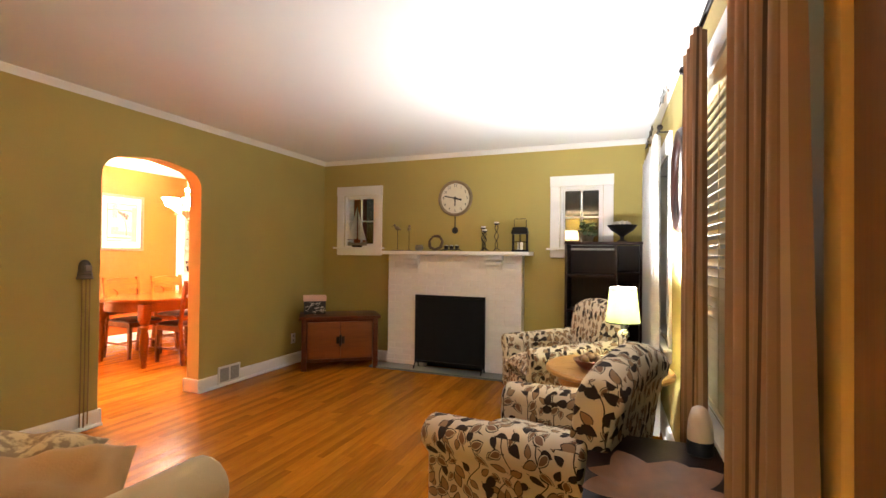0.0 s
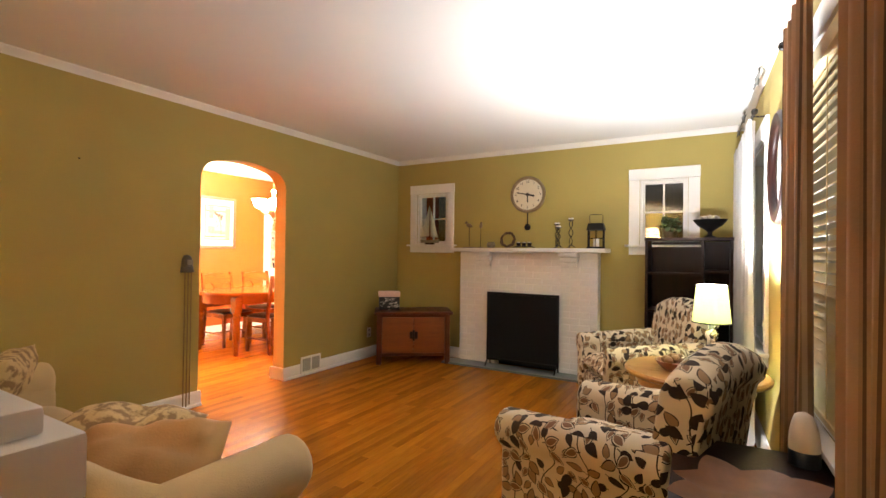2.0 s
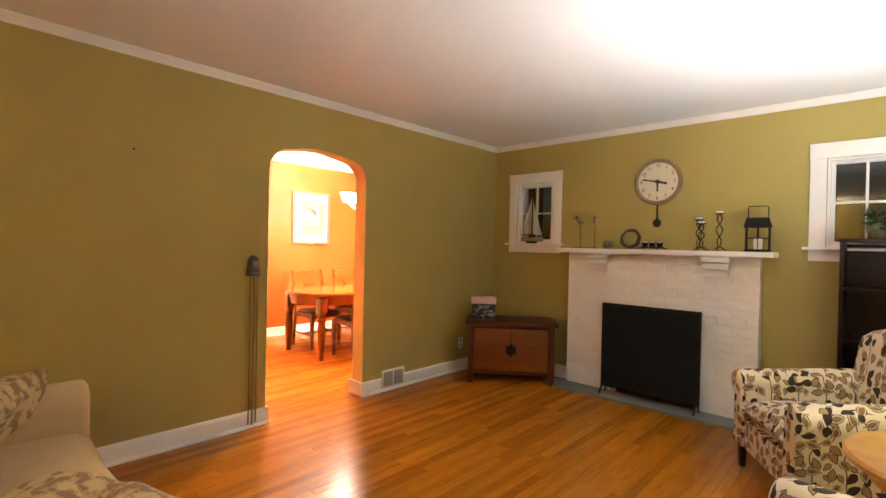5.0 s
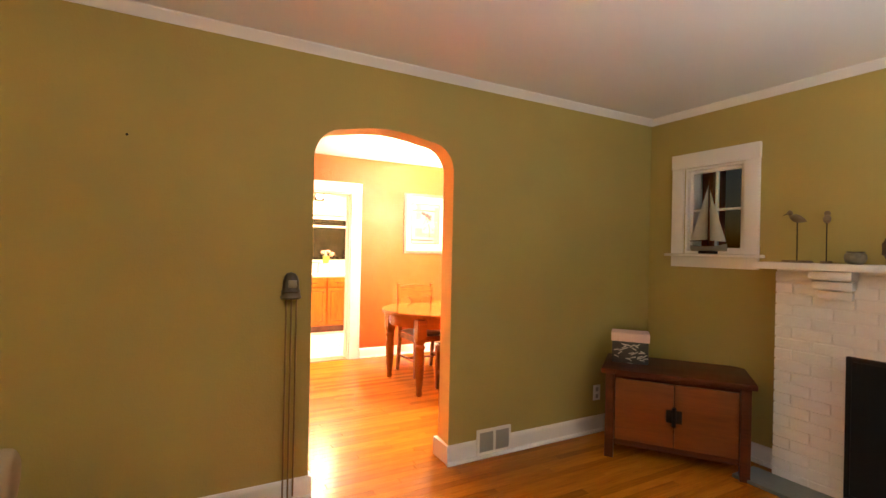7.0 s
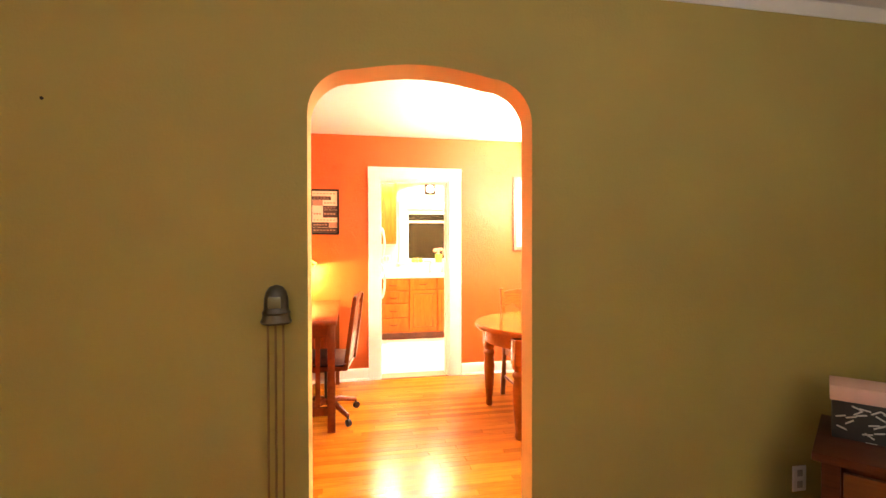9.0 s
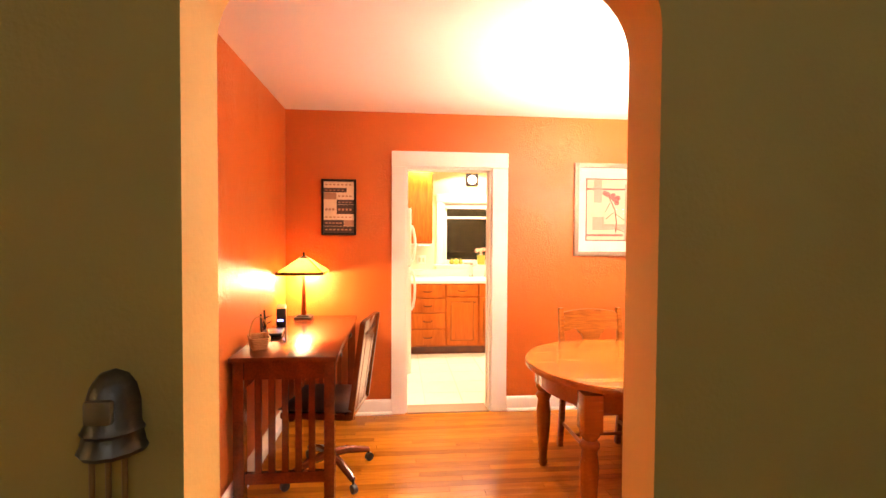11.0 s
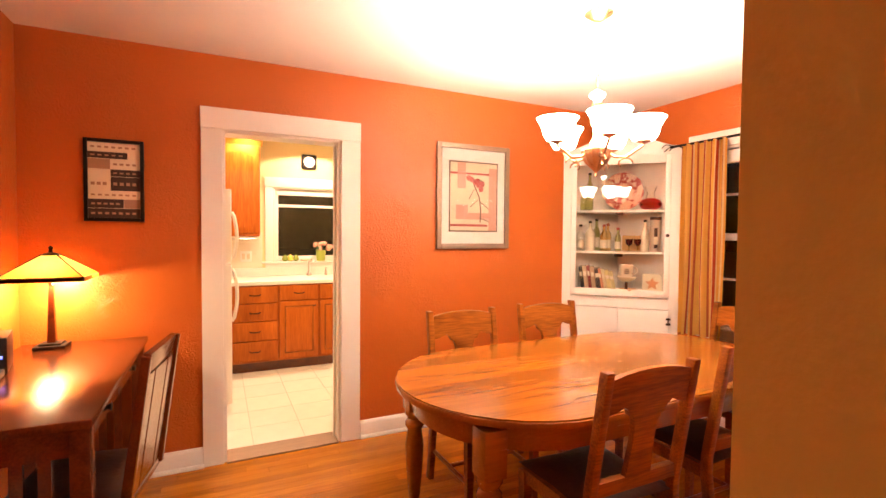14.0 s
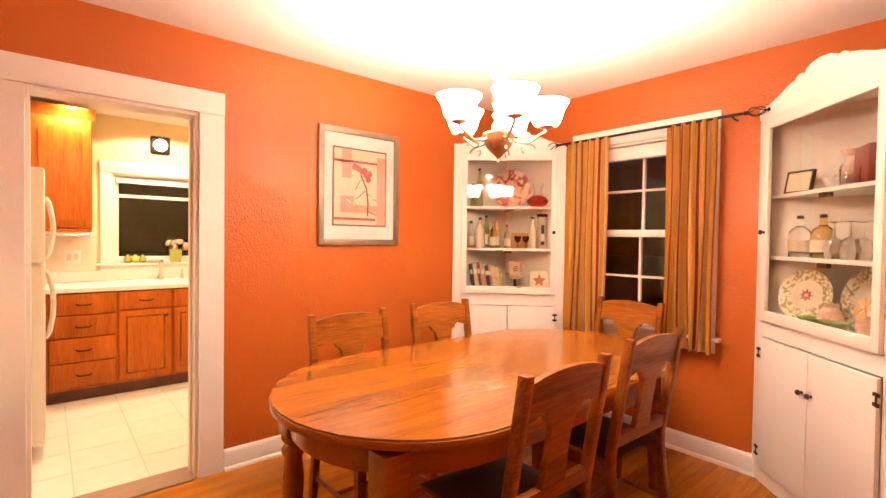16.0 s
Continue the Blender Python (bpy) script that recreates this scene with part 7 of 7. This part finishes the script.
def base_unit(y0, y1, drawers, label):
    ob = thing("base_cabinet", label, "cabinet", pose(0, 0, 0), "kitchen base cabinets")
    part("carcass", box(KX0 + 0.002, KF, y0 + 0.001, y1 - 0.001, 0.10, 0.872), KWOOD, ob)
    part("toe_kick", box(KX0 + 0.05, KF - 0.05, y0 + 0.001, y1 - 0.001, 0, 0.10), DESKWOOD, ob)
    hs = drawers
    for z0, z1, door in hs:
        fr_ = box(KF + 0.001, KF + 0.020, y0 + 0.012, y1 - 0.012, z0, z1, 0.004)
        d = part("door" if door else "drawer", fr_, KWOOD, ob)
        if door:
            part("raised_panel", box(KF + 0.019, KF + 0.026, y0 + 0.07, y1 - 0.07, z0 + 0.06, z1 - 0.06, 0.006), KWOOD, d)
            part("frame_bead", box(KF + 0.0195, KF + 0.0215, y0 + 0.055, y1 - 0.055, z0 + 0.045, z1 - 0.045, 0.001), CHAIRWOOD, d)
        zc = z1 - 0.05 if door else (z0 + z1) / 2
        yc = (y0 + y1) / 2 if not door else y1 - 0.05
        ln = 0.05 if not door else 0.012
        part("handle", tube([(KF + 0.02, yc - ln, zc), (KF + 0.042, yc - ln * 0.7, zc - 0.006), (KF + 0.044, yc, zc - 0.008), (KF + 0.042, yc + ln * 0.7, zc - 0.006), (KF + 0.02, yc + ln, zc)], 0.005, 8), IRON, d)


base_unit(2.4, 3.155, ((0.13, 0.70, True), (0.72, 0.86, False)), "cherry base cabinet beside the fridge")
base_unit(3.155, 3.60, ((0.125, 0.315, False), (0.325, 0.51, False), (0.52, 0.69, False), (0.70, 0.862, False)), "cherry base cabinet with four drawers")
base_unit(3.60, 4.00, ((0.125, 0.70, True), (0.715, 0.862, False)), "cherry base cabinet with a door below a drawer")
base_unit(4.00, 4.40, ((0.125, 0.70, True), (0.715, 0.862, False)), "cherry base cabinet with a door below a drawer")
base_unit(4.40, 5.0, ((0.125, 0.70, True), (0.715, 0.862, False)), "cherry base cabinet with a door below a drawer")
base_unit(5.0, 5.59, ((0.125, 0.70, True), (0.715, 0.862, False)), "cherry base cabinet with a door below a drawer")
worktop = thing("worktop", "white laminate kitchen worktop with upstand", "worktop", pose(0, 0, 0))
part("slab", box(KX0 + 0.002, KF + 0.03, 2.4, 5.59, 0.873, 0.910, 0.006), COUNTER, worktop)
part("upstand", box(KX0 + 0.002, KX0 + 0.02, 2.4, 5.59, 0.9105, 1.00, 0.003), COUNTER, worktop)
setting("backsplash", box(KX0 + 0.0005, KX0 + 0.004, 2.4, 3.50, 1.0005, 1.40), SPLASH, "cream backsplash above the worktop", "backsplash")

upper = thing("wall_cabinet", "cherry wall cabinet with arched raised door and crown", "cabinet", pose(0, 0, 0))
part("carcass", box(KX0 + 0.006, -8.44, 2.62, 3.455, 1.38, 2.32), KWOOD, upper)
for y0, y1 in ((2.63, 3.035), (3.045, 3.447)):
    d = part("door", box(-8.439, -8.420, y0, y1, 1.39, 2.30, 0.004), KWOOD, upper)
    pts = [(y0 + 0.06, 1.45), (y1 - 0.06, 1.45), (y1 - 0.06, 2.19)] + [(y1 - 0.06 - (y1 - y0 - 0.12) * i / 8, 2.19 + 0.045 * math.sin(math.pi * i / 8)) for i in range(1, 8)] + [(y0 + 0.06, 2.19)]
    bm = bmesh.new()
    a = [bm.verts.new((-8.421, y, z)) for y, z in pts]
    b = [bm.verts.new((-8.413, y, z)) for y, z in pts]
    bm.faces.new(b)
    for i in range(len(pts)):
        j = (i + 1) % len(pts)
        bm.faces.new((a[i], a[j], b[j], b[i]))
    bmesh.ops.recalc_face_normals(bm, faces=bm.faces)
    part("raised_panel", bm, KWOOD, d, smooth=None)
part("crown", extrude([(-8.44, 2.30), (-8.42, 2.30), (-8.41, 2.325), (-8.385, 2.36), (-8.375, 2.375), (-8.375, 2.39), (-8.44, 2.39)], 2.60, 3.475, "y"), KWOOD, upper)
part("light_rail", box(-8.46, -8.42, 2.63, 3.45, 1.355, 1.381, 0.003), KWOOD, upper)
towel = thing("paper_towel_bar", "thin steel rail under the wall cabinet", "rail", pose(0, 0, 0))
part("bar", tube([(-8.45, 3.0, 1.33), (-8.45, 3.44, 1.33)], 0.008), STEEL, towel)
for y in (3.02, 3.42):
    part("hanger", tube([(-8.45, y, 1.33), (-8.45, y, 1.3545)], 0.005), STEEL, towel)

fridge = thing("refrigerator", "white refrigerator with freezer on top and curved handles", "refrigerator", pose(0, 0.045, 0))
part("cabinet_body", box(-7.74, -7.0, 2.38, 3.03, 0.03, 1.725, 0.012), FRIDGEM, fridge)
for z0, z1, h0, h1 in ((0.09, 1.150, 0.72, 1.12), (1.165, 1.72, 1.19, 1.55)):
    d = part("door", box(-7.74, -7.0, 3.032, 3.10, z0, z1, 0.012), FRIDGEM, fridge)
    pts = [(-7.03, 3.10, h0), (-7.03, 3.118, h0 + 0.03), (-7.03, 3.134, h0 + 0.12), (-7.03, 3.138, (h0 + h1) / 2), (-7.03, 3.134, h1 - 0.12), (-7.03, 3.118, h1 - 0.03), (-7.03, 3.10, h1)]
    part("handle", tube(pts, 0.013, 10), FRIDGEM, d)
part("hinge", box(-7.72, -7.66, 3.0, 3.08, 1.7205, 1.74, 0.004), FRIDGEM, fridge)
part("kick_grille", box(-7.72, -7.02, 3.0, 3.04, 0.0, 0.085, 0.004), PLASTIC, fridge)

faucet = thing("faucet", "brushed steel single lever kitchen faucet", "faucet", pose(-8.62, 3.99, 0.910))
part("spout", tube([(0, 0, 0), (0, 0, 0.13), (0.03, 0, 0.17), (0.10, 0, 0.185), (0.17, 0, 0.165)], 0.013, 10), STEEL, faucet)
part("base", lathe([(0.03, 0), (0.028, 0.02), (0.018, 0.04)], 18), STEEL, faucet)
part("lever", tube([(0, 0, 0.13), (-0.01, 0.05, 0.155), (-0.01, 0.08, 0.16)], 0.007), STEEL, faucet)
soap = thing("soap_dispenser", "small steel soap dispenser by the faucet", "dispenser", pose(-8.62, 4.18, 0.910))
part("pump", lathe([(0.016, 0), (0.014, 0.05), (0.006, 0.06), (0.006, 0.085)], 14), STEEL, soap)
part("nozzle", tube([(0, 0, 0.085), (0.04, 0, 0.088)], 0.006), STEEL, soap)
outlet = thing("wall_outlet", "cream double outlet plate on the backsplash", "outlet", pose(KX0 + 0.0045, 3.33, 1.13, 90, 0, 90))
part("plate", box(-0.06, 0.06, -0.06, 0.06, 0, 0.006, 0.003), WHITE, outlet)
for x in (-0.025, 0.025):
    part("socket", box(x - 0.015, x + 0.015, -0.03, 0.03, 0.006, 0.008, 0.001), CERAM, outlet)
kclock = thing("kitchen_clock", "square dark framed wall clock with white dial", "clock", pose(KX0 + 0.001, 4.01, 2.215, 90, 0, 90))
part("case", box(-0.085, 0.085, -0.085, 0.085, 0, 0.03, 0.02), IRON, kclock)
part("dial", lathe([(0.062, 0.03), (0.062, 0.034), (0.001, 0.0345)], 32), WHITE, kclock)
part("hour_hand", box(-0.003, 0.003, 0, 0.032, 0.035, 0.037), INK, kclock)
part("minute_hand", box(0, 0.045, -0.002, 0.002, 0.037, 0.039), INK, kclock)
SILL = 1.071
planter = thing("flower_pot", "lime green pot with pale pink roses on the sill", "flower pot", pose(KX0 + 0.035, 4.14, SILL))
part("pot", lathe([(0.05, 0), (0.058, 0.12), (0.062, 0.125), (0.054, 0.125), (0.048, 0.02), (0.001, 0.015)], 20), mat("lime_enamel", (0.34, 0.42, 0.06), 0.3), planter)
ROSEM = mat("rose_petal", (0.72, 0.42, 0.30), 0.7, var=0.15, scale=30)
for k in range(7):
    a = 0.9 * k
    x, y, z = 0.02 * math.cos(a), 0.085 * math.sin(a * 1.3) + 0.03, 0.17 + 0.03 * math.cos(a * 2)
    st = part("rose", lathe([(0.004, -0.03), (0.026, -0.015), (0.036, 0.005), (0.028, 0.02), (0.014, 0.016), (0.01, 0.026), (0.001, 0.028)], 12, m=pose(x, y, z, 15 * k, 20, 0), ribs=5, depth=0.12), ROSEM, planter)
    part("stem", tube([(0, 0, 0.08), (x * 0.7, y * 0.7, z - 0.03)], 0.003, 5), LEAFM, planter)
for k in range(8):
    part("leaf", prism([(0, -0.012), (0.03, 0), (0, 0.012), (-0.02, 0)], 0, 0.001, m=pose(0.01, -0.05 + 0.015 * k, 0.14 + 0.008 * (k % 3), 40 * k, 30, 50 * k)), LEAFM, planter)
for k, (y, z, c, nm) in enumerate(((3.74, 0.0, (0.25, 0.32, 0.05), "green"), (3.80, 0.0, (0.62, 0.55, 0.10), "yellow"), (3.86, 0.0, (0.25, 0.32, 0.05), "green"))):
    veg = thing("pear", nm + " pear ripening on the window sill", "fruit", pose(KX0 + 0.03, y, SILL), "fruit on the sill")
    part("flesh", lathe([(0.012, 0), (0.03, 0.012), (0.034, 0.03), (0.022, 0.058), (0.012, 0.074), (0.001, 0.08)], 16), mat("pear_skin", c, 0.45, var=0.15, scale=20), veg)
    part("stalk", tube([(0, 0, 0.078), (0.004, 0, 0.095)], 0.0018, 5), DARKWOOD, veg)
dishk = thing("oval_dish", "white oval dish on the kitchen sill", "dish", pose(KX0 + 0.03, 3.96, SILL))
part("dish", lathe([(0.03, 0), (0.05, 0.012), (0.058, 0.024), (0.05, 0.024), (0.03, 0.01), (0.001, 0.008)], 24), CERAM, dishk)
# the two at x -7.2 are unseen extras that add kitchen light
for x, y in ((-8.33, 3.32), (-8.30, 4.02), (-7.2, 3.4), (-7.2, 4.6)):
    dl = thing("recessed_light", "lit recessed ceiling light with white trim", "ceiling light", pose(x, y, H), "recessed kitchen lights")
    part("trim", lathe([(0.06, -0.003), (0.082, -0.006), (0.085, -0.001)], 28, ring_only=True), WHITE, dl)
    part("lens", lathe([(0.06, -0.004), (0.001, -0.0045)], 24), glow("downlight_lens", (1, 0.72, 0.42), 14) if "downlight_lens" not in bpy.data.materials else bpy.data.materials["downlight_lens"], dl)
    lamp("recessed_light_bulb", "SPOT", (x, y, H - 0.02), KITCHEN_POWER, KITCHEN_COLOUR, 0.05, (x, y - 0.001, 0)).data.spot_size = radians(150)

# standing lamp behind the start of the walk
# out of view: inferred from warm seat light and a window reflection, form guessed
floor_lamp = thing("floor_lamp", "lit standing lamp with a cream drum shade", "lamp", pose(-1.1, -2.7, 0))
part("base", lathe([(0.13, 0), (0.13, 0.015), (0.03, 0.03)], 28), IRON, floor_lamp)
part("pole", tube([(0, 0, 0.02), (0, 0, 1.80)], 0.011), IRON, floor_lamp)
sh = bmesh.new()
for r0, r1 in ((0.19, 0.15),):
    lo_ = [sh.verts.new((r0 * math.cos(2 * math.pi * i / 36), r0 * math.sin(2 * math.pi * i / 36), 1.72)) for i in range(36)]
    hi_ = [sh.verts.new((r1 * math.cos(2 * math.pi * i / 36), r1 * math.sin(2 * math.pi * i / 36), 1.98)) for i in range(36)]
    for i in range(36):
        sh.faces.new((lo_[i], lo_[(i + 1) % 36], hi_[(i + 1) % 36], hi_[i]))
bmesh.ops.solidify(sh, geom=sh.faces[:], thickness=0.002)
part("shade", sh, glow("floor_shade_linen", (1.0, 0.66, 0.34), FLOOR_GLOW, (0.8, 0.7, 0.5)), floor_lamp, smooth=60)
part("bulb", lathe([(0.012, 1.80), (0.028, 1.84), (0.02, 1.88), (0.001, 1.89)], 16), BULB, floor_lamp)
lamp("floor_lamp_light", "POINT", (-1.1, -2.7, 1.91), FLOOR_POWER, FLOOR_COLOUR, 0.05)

# ---- floors ----


def boards(name, x0, x1, y0, y1, near, label, seed):
    """Oak strips along y; those inside the stretch near are pieces of their own."""
    sub = setting(name, box(x0, x1, y0, y1, -0.05, -0.012), FLOOR, label, "floor")
    rr = random.Random(seed)
    w, gap = 0.057, 0.0007
    lengths = (0.55, 0.8, 1.1, 1.4)
    meshes = {}
    rest_v, rest_f = [], []
    count = 0

    def shape(ln):
        a, b, c = w / 2 - gap / 2, ln / 2 - gap / 2, 0.0009
        vs = [(-a, -b, -0.012), (a, -b, -0.012), (a, b, -0.012), (-a, b, -0.012), (-a, -b, -c), (a, -b, -c), (a, b, -c), (-a, b, -c),
              (-a + c, -b + c, 0), (a - c, -b + c, 0), (a - c, b - c, 0), (-a + c, b - c, 0)]
        fs = [(8, 9, 10, 11)]
        for i in range(4):
            j = (i + 1) % 4
            fs += [(i, j, 4 + j, 4 + i), (4 + i, 4 + j, 8 + j, 8 + i)]
        return vs, fs

    n = int(round((x1 - x0) / w))
    w = (x1 - x0) / n
    for i in range(n):
        x = x0 + (i + 0.5) * w
        y = y0 - rr.uniform(0, 0.9)
        while y < y1:
            ln = rr.choice(lengths)
            lo, hi = max(y, y0), min(y + ln, y1)
            c, real = (lo + hi) / 2, hi - lo
            if real > 0.02:
                if near and near[0] < x < near[1] and near[2] < c < near[3] and abs(real - ln) < 1e-6 and count < 290:
                    if ln not in meshes:
                        vs, fs = shape(ln)
                        me = bpy.data.meshes.new("floor_board")
                        me.from_pydata(vs, [], fs)
                        me.materials.append(FLOOR)
                        meshes[ln] = me
                    share("floor_board", meshes[ln], sub, pose(x, c, 0))
                    count += 1
                else:
                    vs, fs = shape(real)
                    o = len(rest_v)
                    rest_v += [(a + x, b + c, d) for a, b, d in vs]
                    rest_f += [tuple(k + o for k in f) for f in fs]
            y += ln
    me = bpy.data.meshes.new("floor_boards")
    me.from_pydata(rest_v, [], rest_f)
    me.materials.append(FLOORJ)
    ob = new("floor_boards", me)
    ob.parent = sub
    tagged(ob, kind="stuff")


boards("floor", XW - 0.145, XE + 0.3, YS - 0.15, YN + 0.2, (-3.3, -0.2, 1.9, 5.0), "golden oak strip floor with satin varnish", 3)
boards("floor_dining", DX0, XW - 0.1455, DY0 - 0.12, DY1 + 0.2, (-6.2, -3.4, 2.2, 5.4), "golden oak strip floor with satin varnish", 7)

floor_kitchen = setting("floor_kitchen", box(KX0, DX0 - 0.001, KY0, KY1, -0.05, -0.004), GROUT, "cream square tile kitchen floor", "floor")
tm = bpy.data.meshes.new("tile")
bm = box(-0.163, 0.163, -0.163, 0.163, -0.008, 0.0, 0.0025)
bm.to_mesh(tm)
bm.free()
tm.materials.append(TILE)
for i in range(8):
    for k in range(11):
        x, y = DX0 - 0.15 - 0.165 - i * 0.33, KY0 + 0.2 + k * 0.33
        if x > KX0 + 0.1 and y < KY1 - 0.1:
            share("tile", tm, floor_kitchen, pose(x, y, 0))

# ---- bricks of the fireplace ----
bl, bh, jt = 0.2, 0.0575, 0.009
made = {}
row, z = 0, 0.004
while z + bh < FZ + 0.001:
    x = FX0 - (0.0 if row % 2 == 0 else bl / 2)
    while x < FX1 - 0.01:
        a, b = max(x, FX0), min(x + bl - jt, FX1)
        spans = [(a, b)]
        if z < OZ:
            spans = [(a, min(b, OX0)), (max(a, OX1), b)]
        for a, b in spans:
            if b - a > 0.025:
                key = round(b - a, 3)
                if key not in made:
                    me = bpy.data.meshes.new("brick")
                    bm = box(-key / 2, key / 2, -0.006, 0.02, 0, bh, 0.003)
                    bm.to_mesh(me)
                    bm.free()
                    me.materials.append(BRICKW)
                    made[key] = me
                share("brick", made[key], fireplace, pose((a + b) / 2, FY + 0.004 + rnd.uniform(-0.0015, 0.0015), z, 0, rnd.uniform(-0.4, 0.4), 0))
        x += bl
    z += bh + jt
    row += 1
